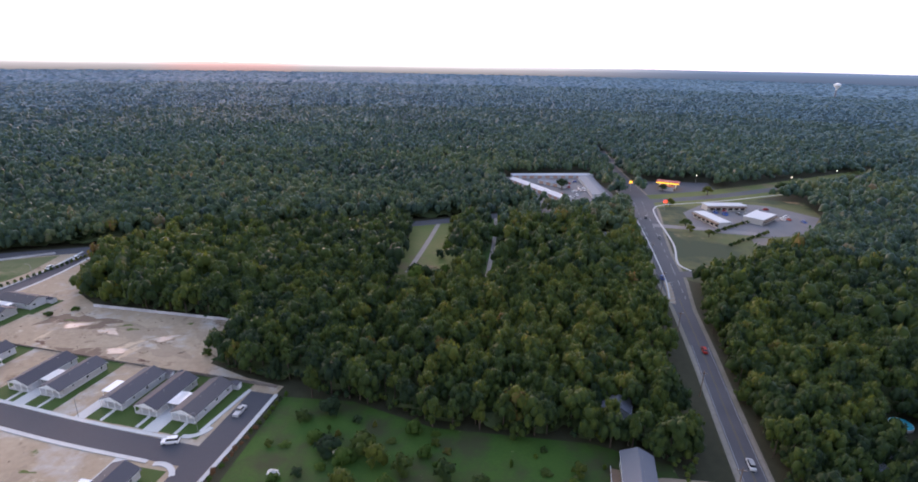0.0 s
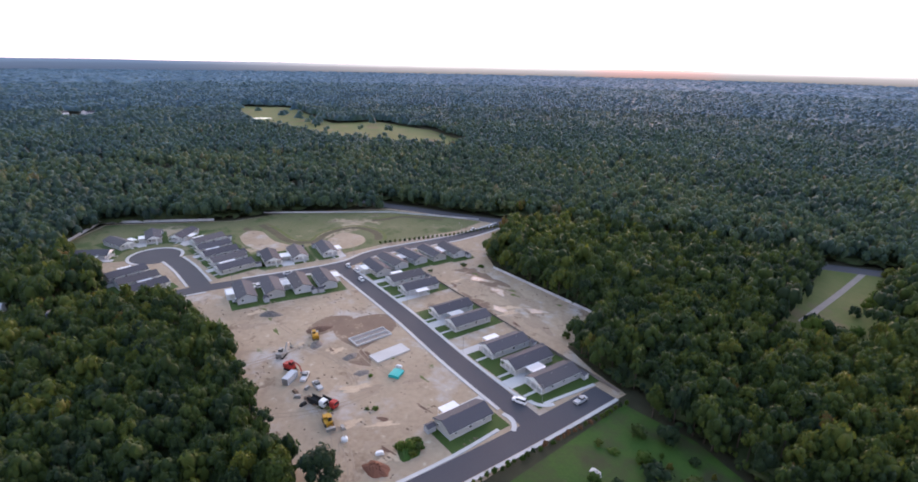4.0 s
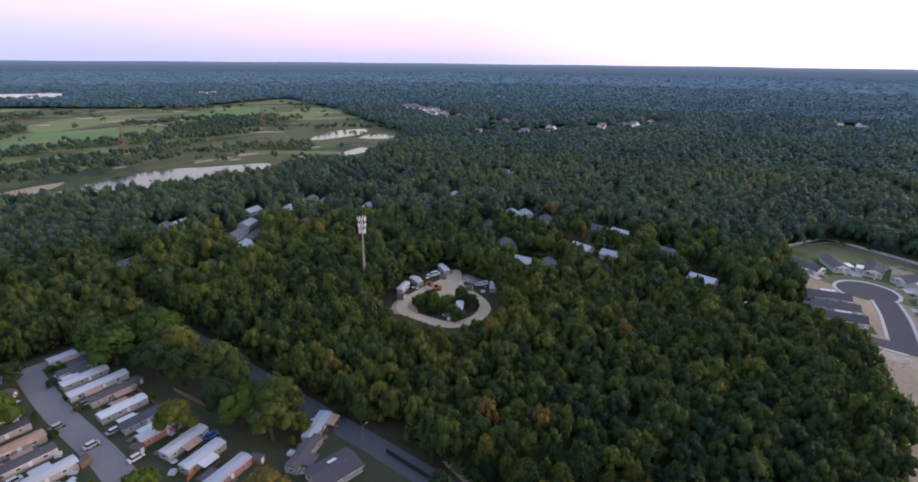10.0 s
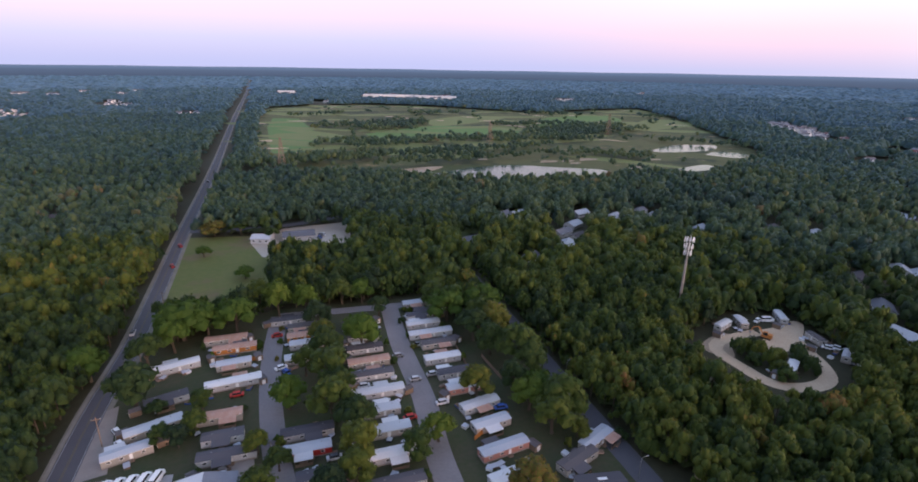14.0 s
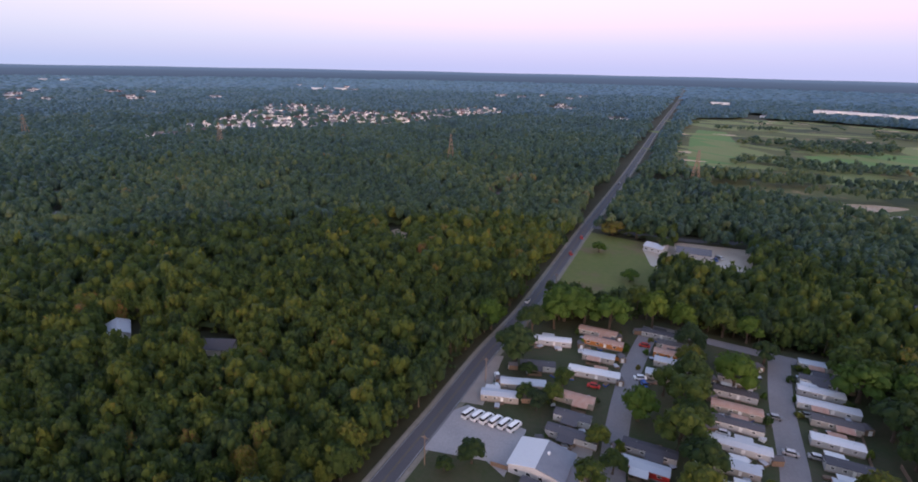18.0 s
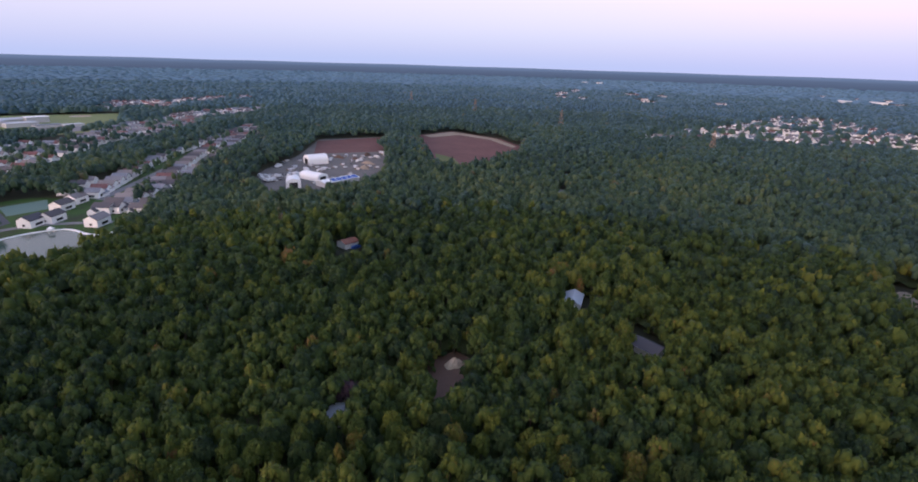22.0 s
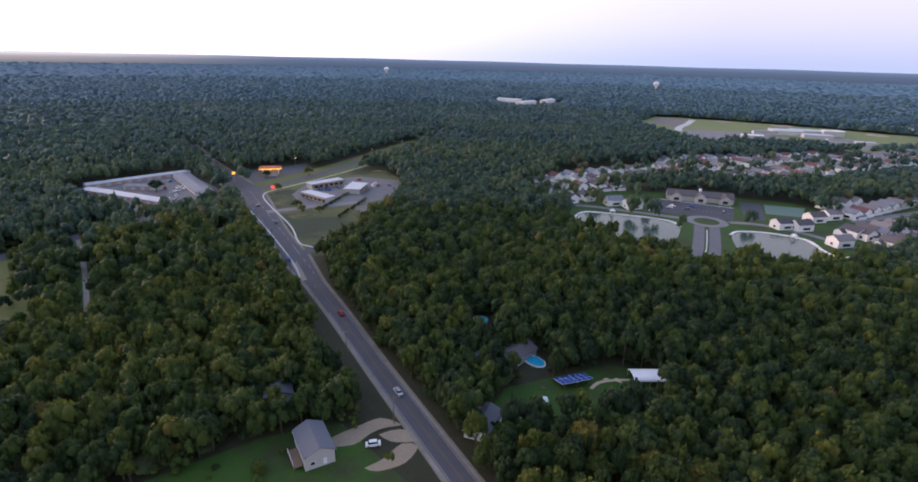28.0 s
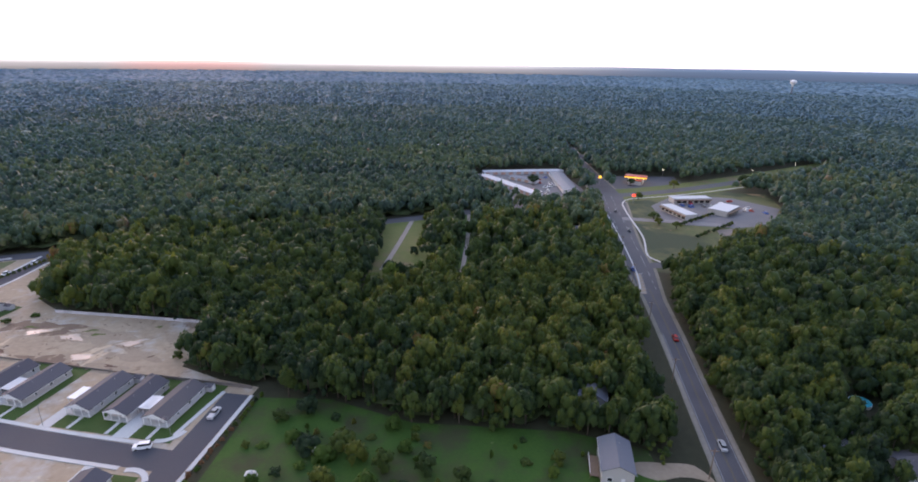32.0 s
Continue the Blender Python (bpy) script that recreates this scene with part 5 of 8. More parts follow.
# centre, way from the street into the lot, side of the carport (0: none)
ROW_A, ROW_C, ROW_K = (0.235, 0.972), (0.95, -0.33), (0.05, 1.0)
NEW_HOUSES = [
    (-110, 152, ROW_A, -1), (-97, 149, ROW_A, 1), (-83.5, 146, ROW_A, -1), (-147.5, 161, ROW_A, 1), (-134.5, 158, ROW_A, -1), (-189, 171, ROW_A, -1), (-176, 168, ROW_A, 1),
    (-211, 171, (0.97, -0.25), 1), (-212, 183, (0.98, -0.15), -1), (-210, 196, (0.98, -0.15), 1), (-206, 208, (0.97, -0.22), -1), (-201, 220, (0.97, -0.25), 1),
    (-231, 106, ROW_C, 1), (-227, 118, ROW_C, -1), (-222.5, 130.5, ROW_C, 1), (-218, 142, ROW_C, -1),
    (-263, 138, (-0.95, 0.33), 1), (-258, 152, (-0.95, 0.33), -1), (-252.5, 168, (-0.95, 0.33), 1),
    (-270, 77, (0.02, -1), 1), (-282.5, 77, (0.02, -1), -1), (-295, 76, (0.05, -1), 1),
    (-266, 117, ROW_K, -1), (-279, 119.5, ROW_K, 1), (-292, 121, ROW_K, -1), (-305, 123, ROW_K, 1), (-319, 126, (-0.1, 1), -1),
    (-338, 120, (-0.6, 0.8), 1), (-347, 106, (-0.95, 0.3), -1), (-348, 88, (-0.95, -0.2), 1), (-337, 72, (-0.6, -0.75), -1),
]


def build_development():
    looks = [("siding", "shingle", "pale grey ranch house with a dark shingle roof"), ("cream", "shingle", "beige ranch house with a dark shingle roof"),
             ("siding", "brown_shingle", "light-sided ranch house with a brownish shingle roof")]
    kinds = [ranch_house(*k) for k in looks]
    port, shed = carport_kind(), shed_kind()
    used = set()
    rng = random.Random(11)
    for i, (x, y, (dx, dy), side) in enumerate(NEW_HOUSES):
        k = i % 3
        rz = heading(dx, dy)
        x, y = x + 2.0 * dx, y + 2.0 * dy
        m = pose(x, y, 0.08, 0, 0, rz)
        ob = kinds[k] if k not in used else copy_thing(kinds[k], m)
        ob.matrix_basis = m
        used.add(k)
        front = -16.0 if (dx, dy) == ROW_A else -12.9
        slab("lawn", x, y, rz, -7.6, front, 9.4 if i == 2 else 7.6, 13.6, 0.06 + 0.002 * (i % 3), M["lawn"], "fresh green lawn round a new house")
        if side:
            mc = m @ Matrix.Translation((side * 6.2, -2.5, 0))
            c = copy_thing(port, mc) if i else port
            c.matrix_basis = mc
            slab("driveway", x, y, rz, side * 6.2 - 2.0, front - 0.5, side * 6.2 + 2.0, 1.2, 0.088 + 0.005 * (i % 4), M["concrete"], "pale concrete driveway")
        slab("garden_path", x, y, rz, 0.8, front + 0.2, 2.0, -10.8, 0.085, M["concrete"])
        if rng.random() < 0.6 or i == 0:
            ms = m @ Matrix.Translation((-side * 4.6, 10.2, 0)) @ Matrix.Rotation(rng.choice((0, 1.57)), 4, "Z")
            s = copy_thing(shed, ms) if i else shed
            s.matrix_basis = ms
    # the corner house with its long side to the side street
    rz = heading(-0.19, -0.98)
    m = pose(-91.3, 107.5, 0.08, 0, 0, rz)
    ranch_house("cream", "shingle", "beige corner ranch house with a dark shingle roof", porch=False, L=16.5, rows=3).matrix_basis = m
    slab("lawn", -91.3, 107.5, rz, -9.5, -11.5, 5.4, 11, 0.06, M["lawn"], "fresh green lawn round a new house")
    copy_thing(port, m @ Matrix.Translation((6.3, 1.0, 0)))
    copy_thing(shed, m @ Matrix.Translation((3.2, 10.6, 0)))
    slab("driveway", -91.3, 107.5, rz, 4.4, -13.5, 8.2, 4.4, 0.09, M["concrete"], "pale concrete driveway")
    # empty building lots and their slabs
    t = tagged(mesh_ob("foundation_slab", solid((-3.2, -7.5, 0, 3.2, 7.5, 0.5)), M["concrete"]), "fresh white concrete house slab on sand", "slab", "building plots")
    t.matrix_basis = pose(-139.8, 119, 0.02, 0, 0, heading(0.13, 0.99))
    t = thing("foundation_trench", "grey block foundation of a house being built", "foundation", "building plots")
    part("bed", solid((-3.4, -8, 0, 3.4, 8, 0.12)), M["gravel"], t)
    for a in ((-3.6, -8.2, 0, -3.2, 8.2, 0.6), (3.2, -8.2, 0, 3.6, 8.2, 0.6), (-3.2, -8.2, 0, 3.2, -7.8, 0.6), (-3.2, 7.8, 0, 3.2, 8.2, 0.6), (-0.2, -7.8, 0.12, 0.2, 7.8, 0.5)):
        part("block_wall", solid(a), M["concrete"], t)
    t.matrix_basis = pose(-155.5, 122, 0.03, 0, 0, heading(0.15, 0.99))
    for k, pts in enumerate(([(-150, 113), (-152, 128), (-155, 136), (-166, 140), (-173, 130), (-172, 116), (-163, 112)], [(-172, 108), (-170, 122), (-176, 128), (-183, 120), (-180, 108)], [(-138, 108), (-146, 104), (-152, 110), (-146, 114)])):
        sheet("dug_ground", [(q.x, q.y) for q in smooth_line(pts + pts[:1], 3)[:-1]], 0.045 + 0.003 * k, M["dug_soil"], label="freshly dug brown ground")
    def blob(name, x, y, rx, ry, a, z, material, label=""):
        pts = []
        for k in range(20):
            q = 2 * math.pi * k / 20
            r = 1 + 0.3 * math.sin(3 * q + x) + 0.2 * math.sin(5 * q + 2 * y) + 0.13 * math.sin(8 * q + 3 * x)
            pts.append((x + rx * r * math.cos(q) * math.cos(a) - ry * r * math.sin(q) * math.sin(a), y + rx * r * math.cos(q) * math.sin(a) + ry * r * math.sin(q) * math.cos(a)))
        sheet(name, pts, z, material, label=label)

    plots = (((-215, -95), (72, 118)), ((-185, -96), (172, 206)))
    for i in range(54):
        (x0, x1), (y0, y1) = plots[1 if i % 3 == 0 else 0]
        x, y = rng.uniform(x0, x1), rng.uniform(y0, y1)
        q, v = np.array([x]), np.array([y])
        if not inside(DEV, q, v)[0] or any(near_line(st, q, v, 12)[0] for st in (STREET_A, STREET_B, STREET_C)) or any((x - h[0]) ** 2 + (y - h[1]) ** 2 < 330 for h in NEW_HOUSES):
            continue
        nm, mt, s, lb = (("weeds", "field", 0.55, "patch of weeds on bare sand"), ("damp_patch", "damp_sand", 1.4, "damp darker patch of sand"), ("trodden_soil", "soil", 0.6, "patch of trodden brown soil"), ("pale_patch", "pale_sand", 1.1, "pale dry patch of sand"))[i % 4]
        blob(nm, x, y, s * rng.uniform(2.0, 5.5), s * rng.uniform(0.7, 1.8), rng.uniform(-0.5, 0.3) + 1.3 * (i % 2), 0.036 + 0.0009 * i, M[mt], lb)
    for i in range(8):
        x, y, a = rng.uniform(-205, -110), rng.uniform(74, 112), rng.uniform(-0.4, 0.2) + (1.4 if i % 4 == 0 else 0)
        run = [(x + 7 * k * math.cos(a + 0.07 * k * (-1) ** i), y + 7 * k * math.sin(a + 0.07 * k * (-1) ** i)) for k in range(-2, 4)]
        run = [r for r in run if inside(DEV, np.array([r[0]]), np.array([r[1]]))[0] and not any(near_line(st, np.array([r[0]]), np.array([r[1]]), 9)[0] for st in (STREET_A, STREET_B, STREET_C))]
        if len(run) > 2:
            for o in (-0.95, 0.95):
                ribbon("tyre_track", run, 0.4, 0.088 + 0.001 * i, M["damp_sand"], offset=o, step=2)
    for k, (x, y, rx, ry, a) in enumerate(((-158, 203, 13, 5, -0.25), (-132, 196, 12, 5, -0.3), (-140, 178, 12, 4, -0.2), (-112, 180, 9, 4, -0.4), (-173, 205, 7, 4, 0.2), (-120, 172, 8, 3, -0.3))):
        blob("damp_ground", x, y, rx, ry, a, 0.0235 + 0.0012 * k, M["damp_sand" if k % 2 else "dug_soil"], "broad damp stain on bare ground")
    for x, y, rx, ry, a in ((-162, 200, 5, 2, 0.3), (-145, 195, 5, 2.2, 2.8), (-131, 180, 6, 2, 0.1), (-119, 190, 5, 2, 0.4)):
        pts = []
        for k in range(18):
            q = 2 * math.pi * k / 18
            r = 1 + 0.28 * math.sin(3 * q + x) + 0.16 * math.sin(7 * q + y)
            pts.append((x + rx * r * math.cos(q) * math.cos(a) - ry * r * math.sin(q) * math.sin(a), y + rx * r * math.cos(q) * math.sin(a) + ry * r * math.sin(q) * math.cos(a)))
        sheet("puddle", pts, 0.06 + abs(x) % 7 * 0.004, M["puddle"], label="shallow rain puddle on the sand")
        sheet("wet_sand", [(x + (u - x) * 1.5, y + (v - y) * 1.6) for u, v in pts], 0.035 + abs(x) % 7 * 0.002, M["damp_sand"])


def house_in_woods(wall, roof, label, W=8.5, L=13, H=3.0, rise=2.0):
    return ranch_house(wall, roof, label, "houses among the trees", W, L, H, rise, False, 2)


WOOD_HOUSES = [  # x, y, way of the ridge, look
    (55, 147, (0.35, 0.94), 0), (51.5, 115, (0.22, 0.97), 1), (97, 90, (0.9, 0.45), 2), (110, 31, (0.9, -0.5), 1), (121, 119, (0.8, 0.6), 2), (137, 111, (1, 0.1), 3),
    (104, 330, (0.9, 0.3), 2), (175, -158, (0.7, -0.7), 4), (126, -158, (0.9, 0.2), 3), (141, -40, (1, 0.2), 1), (136, -31, (0.3, 1), 4), (128, 37, (0.5, 0.8), 4),
    (-231, -316, (0.9, 0.3), 2), (-262, -271, (0.9, 0.3), 4), (-288, -292, (1, 0.1), 4), (-304, -272, (0.9, 0.3), 4), (-335, -275, (0.9, 0.3), 2), (-340, -262, (1, 0.3), 4),
    (-332, -119, (1, 0.2), 3), (-368, -113, (0.8, 0.5), 4), (-361, -86, (0.9, 0.2), 2), (-300, -94, (0.8, 0.5), 2), (-276, -75, (0.2, 1), 4), (-276, -61, (1, 0.4), 2),
    (-178, -275, (1, 0), 2), (-192, -230, (0.9, 0.5), 2), (-313, -50, (0.5, 1), 4), (-356, -47, (0.5, 1), 2), (-353, -32, (0.5, 1), 4), (-308, -31, (0.3, 1), 4),
    (-328, -2, (0.4, 1), 2), (-290, 18, (0.4, 1), 4), (-245, -247, (1, 0.4), 3), (-243, -313, (1, 0.2), 4), (60, -455, (1, 0), 3), (-9, 657, (1, 0), 4), (8, 688, (1, 0), 4), (170, 728, (1, 0), 4), (181, 608, (1, 0), 3),
    (-292, 759, (1, 0), 4), (-242, -260, (1, 0.2), 2), (360, -290, (1, 0.3), 2), (-227, -238, (0.8, 0.6), 4), (-335, -220, (1, 0.4), 4), (-382, -196, (1, 0.3), 3), (-397, -175, (1, 0.2), 4), (-370, -103, (1, 0.6), 4), (-509, -162, (0.4, 1), 4),
]


def build_wood_houses():
    looks = [("siding", "grey_shingle", "two-storey-gabled white house with a grey roof among trees"), ("cream", "grey_shingle", "white-sided house with a grey shingle roof beside a meadow"),
             ("siding", "grey_shingle", "low house with a grey roof half hidden by trees"), ("cream", "brown_shingle", "low house with a brown roof half hidden by trees"),
             ("siding", "metal_roof", "small house with a pale grey roof among trees")]
    kinds = [house_in_woods(w, r, l, H=4.6 if i < 2 else 2.9) for i, (w, r, l) in enumerate(looks)]
    used = set()
    for x, y, (dx, dy), k in WOOD_HOUSES:
        m = pose(x, y, 0.02, 0, 0, heading(dx, dy))
        ob = copy_thing(kinds[k], m) if k in used else kinds[k]
        ob.matrix_basis = m
        used.add(k)
    # deck and dirt yard of the meadow house
    t = thing("deck", "wooden deck along a white house", "deck")
    part("platform", solid((-1.4, -4, 0.9, 1.4, 4, 1.05)), M["wood"], t)
    for x in (-1.3, 1.3):
        for y in (-3.8, 0, 3.8):
            part("post", solid((x - 0.08, y - 0.08, 0, x + 0.08, y + 0.08, 2.0 if x < 0 else 0.9)), M["wood"], t)
    part("railing", solid((-1.38, -4, 1.85, -1.28, 4, 2.0)), M["trim"], t)
    t.matrix_basis = pose(51.5, 115, 0, 0, 0, heading(0.22, 0.97)) @ Matrix.Translation((-5.8, -1, 0))
    for pts in ([(57, 113), (58, 117), (67, 116.5), (75, 115), (78, 108), (74, 110), (69, 111), (62, 110)], [(70, 109), (76, 107), (80, 101), (76, 99.5), (71, 104)], [(59, 100), (65, 99.5), (73, 101), (76, 97), (69, 94), (61, 96.5)]):
        sheet("dirt_yard", [(q.x, q.y) for q in smooth_line(pts + pts[:1], 2)[:-1]], 0.056 + 0.0001 * abs(pts[0][1]), M["damp_sand"], label="bare sandy yard beside a house")


# ---------------------------------------------------------------- mobile homes
def mobile_home(wall, roof, label, L=15.0, W=4.2, flat=False):
    t = thing("mobile_home", label, "mobile home", "mobile homes in the park")
    part("skirting", solid((-L / 2, -W / 2, 0, L / 2, W / 2, 0.6)), M["gravel"], t)
    part("body", solid((-L / 2, -W / 2, 0.6, L / 2, W / 2, 3.0)), M[wall], t)
    r = 0.25 if flat else 0.55
    bm = bmesh.new()
    extrude_profile([(-W / 2 - 0.15, 3.0), (W / 2 + 0.15, 3.0), (W / 2 + 0.15, 3.1), (0, 3.0 + r), (-W / 2 - 0.15, 3.1)], -L / 2 - 0.15, L / 2 + 0.15, bm)
    bmesh.ops.rotate(bm, verts=bm.verts, cent=(0, 0, 0), matrix=Matrix.Rotation(math.pi / 2, 3, "Z"))
    part("roof", bm, M[roof], t)
    part("trim_band", solid((-L / 2 - 0.03, -W / 2 - 0.03, 2.8, L / 2 + 0.03, W / 2 + 0.03, 2.96)), M["trim"], t)
    for x in (-L * 0.36, -L * 0.12, L * 0.3):
        for s in (-1, 1):
            window_on(t, x, s * W / 2, 1.5, 1.2, 0.95, "x")
    window_on(t, -L / 2, 0, 1.5, 1.6, 1.0, "y")
    for s in (-1, 1):
        part("door", solid((L * 0.03, s * W / 2 - 0.05, 0.62, L * 0.03 + 0.9, s * W / 2 + 0.05, 2.6)), M["trim"], t)
    part("steps", solid((L * 0.03 - 0.3, -W / 2 - 1.1, 0, L * 0.03 + 1.2, -W / 2, 0.3), (L * 0.03 - 0.3, -W / 2 - 0.6, 0.3, L * 0.03 + 1.2, -W / 2, 0.58)), M["wood"], t)
    for x in (-L * 0.25, L * 0.3):
        part("roof_vent", tube([(x, 0.5, 3.0), (x, 0.5, 3.8)], [0.1, 0.1], 6), M["steel"], t)
    return t


PARK_WAY = (-0.975, 0.2)
MOBILE = [  # x, y, look, extra turn in degrees
    (-3, -199, 0, 14), (-22, -191, 1, 4), (-24, -203, 5, 0), (-20, -178, 0, 6), (1, -178, 3, 16), (-13, -160, 2, 0), (5, -164, 1, 18), (-13, -149, 3, 0), (12, -155, 1, 16),
    (-52, -208, 4, 0), (-50, -193, 0, 0), (-45, -183, 1, 0), (-36, -139, 3, 0), (-34, -131, 6, 0), (-34, -119, 3, 0), (-32, -108, 4, 0), (-30, -97, 0, 0), (-29, -86, 1, 0),
    (-72, -188, 3, 0), (-69, -178, 3, 0), (-74, -198, 4, 0), (-50, -200, 5, 0), (-48, -217, 3, 0), (-22, -212, 2, 0), (-13, -140, 3, 0), (-108, -197, 3, 0), (-67, -168, 2, 0), (-65, -159, 3, 0), (-63, -148, 0, 0), (-60, -138, 1, 0), (-57, -128, 1, 0), (-55, -117, 0, 0), (-52, -106, 3, 0), (-49, -95, 1, 0), (-47, -84, 0, 0),
    (-107, -206, 1, 0), (-101, -194, 3, 0), (-99, -186, 0, 0), (-98, -177, 0, 0), (-97, -168, 4, 0), (-93, -157, 0, 0), (-92, -146, 3, 0), (-112, -93, 1, 24), (-91, -136, 7, 0), (-90, -125, 0, 10), (-88, -115, 1, 8),
    (-216, -121, 0, 20), (-226, -119, 1, 70), (-247, -113, 0, 60), (-240, -94, 4, 80), (-236, -80, 1, 30), (-207, -86, 0, 30),
    (-85, -103.5, 7, 8), (-82, -93, 0, 8), (-79, -82, 1, 6), (-101, -89, 4, 20),
]


def build_mobile_park():
    looks = [("home_siding", "worn_white", "white mobile home with a white metal roof"), ("home_cream", "metal_roof", "cream mobile home with a grey metal roof"), ("home_cream", "rust", "old mobile home with a rust-streaked roof"),
             ("home_siding", "shingle", "pale mobile home with a dark roof"), ("home_cream", "brown_shingle", "beige mobile home with a brown roof"), ("orange", "rust", "orange-brown mobile home with a rusty roof"),
             ("red", "metal_roof", "red mobile home with a grey roof"), ("pink", "metal_roof", "pink mobile home with a silver roof")]
    kinds = [mobile_home(*k, L=15.5 if i in (0, 7) else 13.5) for i, k in enumerate(looks)]
    used = set()
    for x, y, k, turn in MOBILE:
        m = pose(x, y, 0.05, 0, 0, math.degrees(math.atan2(PARK_WAY[1], PARK_WAY[0])) + turn)
        ob = copy_thing(kinds[k], m) if k in used else kinds[k]
        ob.matrix_basis = m @ Matrix.Diagonal((1.04 + 0.16 * math.sin(x * 1.7 + y), 1, 0.84, 1)) if x > -150 else m @ Matrix.Diagonal((0.62, 0.8, 0.9, 1))
        used.add(k)
    # the dark-roofed house by the side street, with its white skylight
    t = ranch_house("home_cream", "shingle", "dark-roofed house with a white skylight by a park street", "houses among the trees", 9, 13, 2.5, 1.2, False, 3)
    t.matrix_basis = pose(-99, -77, 0.03, 0, 0, heading(-0.93, 0.38))
    bm = solid((-0.6, -1.3, 0, 0.6, 1.3, 0.1))
    sky = part("skylight", bm, M["white"], t)
    sky.matrix_basis = Matrix.Translation((-1.7, 0.5, 3.55)) @ Matrix.Rotation(-math.atan(1.2 / 4.5), 4, "Y")
    # porches, sheds and board fences between the homes
    shed = thing("park_shed", "small metal shed between mobile homes", "shed", "sheds in the mobile home park")
    part("wall", gable_walls(2.6, -1.7, 1.7, 2.0, 0.5), M["wood"], shed)
    part("roof", gable_roof(2.6, -1.8, 1.8, 2.0, 0.5, 0.12, 0.06), M["brown_shingle"], shed)
    part("door", solid((-0.6, -1.76, 0.05, 0.6, -1.69, 1.8)), M["trim"], shed)
    rng = random.Random(8)
    first = True
    for x, y, k, turn in MOBILE:
        if rng.random() < 0.62:
            m = pose(x + rng.choice((-1, 1)) * rng.uniform(8.5, 9.5), y + rng.uniform(-2, 4), 0.04, 0, 0, 100 + rng.choice((0, 90)))
            s = shed if first else copy_thing(shed, m)
            s.matrix_basis = m
            first = False
    for a, b, mt, lb in (((-96, -117), (-80, -112), "orange", "orange board fence between homes"), ((-104, -168), (-99, -148), "wood", "weathered grey board fence between homes"), ((-18, -196), (-30, -192), "orange", "orange board fence between homes"),
                         ((-108, -152), (-106, -135), "wood", "weathered grey board fence between homes")):
        fence([a, b], 1.6, M[mt], lb)
    awn = [thing("awning", lb, "awning", "awnings of the mobile homes") for lb in ("dark felt-roofed porch beside a mobile home", "white metal awning beside a mobile home", "brown-roofed porch beside a mobile home")]
    for a, mt in zip(awn, ("shingle", "worn_white", "rust")):
        part("roof", extrude_profile([(-1.5, 2.1), (1.5, 2.5), (1.5, 2.6), (-1.5, 2.2)], -2.6, 2.6), M[mt], a)
        part("front_screen", solid((-1.45, -2.5, 0, -1.35, 2.5, 1.0)), M["wood"], a)
        part("post", solid((-1.4, -2.5, 1.0, -1.3, -2.4, 2.12)), M["wood"], a)
        part("post", solid((-1.4, 2.4, 1.0, -1.3, 2.5, 2.12)), M["wood"], a)
    begun = set()
    for x, y, k, turn in MOBILE:
        if x < -150 or rng.random() < 0.1:
            continue
        a = rng.choice(awn)
        side = rng.choice((1, 1, -1))
        m = pose(x, y, 0.05, 0, 0, math.degrees(math.atan2(PARK_WAY[1], PARK_WAY[0])) + turn) @ Matrix.Translation((rng.uniform(-3.5, 3.5), -side * 3.65, 0)) @ Matrix.Rotation(radians(90 * side), 4, "Z")
        o = copy_thing(a, m) if a in begun else a
        o.matrix_basis = m
        begun.add(a)
    kinds_j = []
    for k, (mt, sz) in enumerate((("wood", (1.2, 0.8, 0.7)), ("blue", (1.1, 0.7, 0.6)), ("trim", (0.9, 0.9, 0.8)), ("rust", (1.5, 0.6, 0.5)), ("tyre", (0.8, 0.8, 0.6)))):
        j = thing("yard_box", "weathered box of yard clutter between homes", "box", "yard clutter in the park")
        part("crate", solid((-sz[0], -sz[1], 0, sz[0], sz[1], sz[2])), M[mt], j)
        part("cover", solid((-sz[0] - 0.06, -sz[1] - 0.06, sz[2], sz[0] + 0.06, sz[1] + 0.06, sz[2] + 0.08)), M["wood" if k % 2 else "metal_roof"], j)
        kinds_j.append(j)
    fresh = set()
    for x, y, k, turn in MOBILE:
        for _ in range(rng.randrange(2, 6)):
            j = rng.choice(kinds_j)
            m = pose(x + rng.uniform(-8, 8), y + rng.choice((-1, 1)) * rng.uniform(3.2, 4.6), 0.04, 0, 0, rng.uniform(0, 180))
            o = copy_thing(j, m) if j in fresh else j
            o.matrix_basis = m
            fresh.add(j)
    # long shop with a two-part roof, its concrete yard and a row of white vans
    t = thing("shop_building", "white workshop with one pale and one blue-grey roof slope", "workshop")
    part("wall", gable_walls(16, -6.2, 6.2, 3.7, 2.0), M["siding"], t)
    part("roof_slope", extrude_profile([(-8.5, 3.6), (0, 5.72), (0, 5.92), (-8.5, 3.8)], -6.6, 6.6), M["worn_white"], t, "pale weathered metal roof slope")
    part("roof_slope", extrude_profile([(8.5, 3.6), (8.5, 3.8), (0.01, 5.92), (0.01, 5.72)], -6.6, 6.6), M["slate"], t, "blue-grey roof slope")
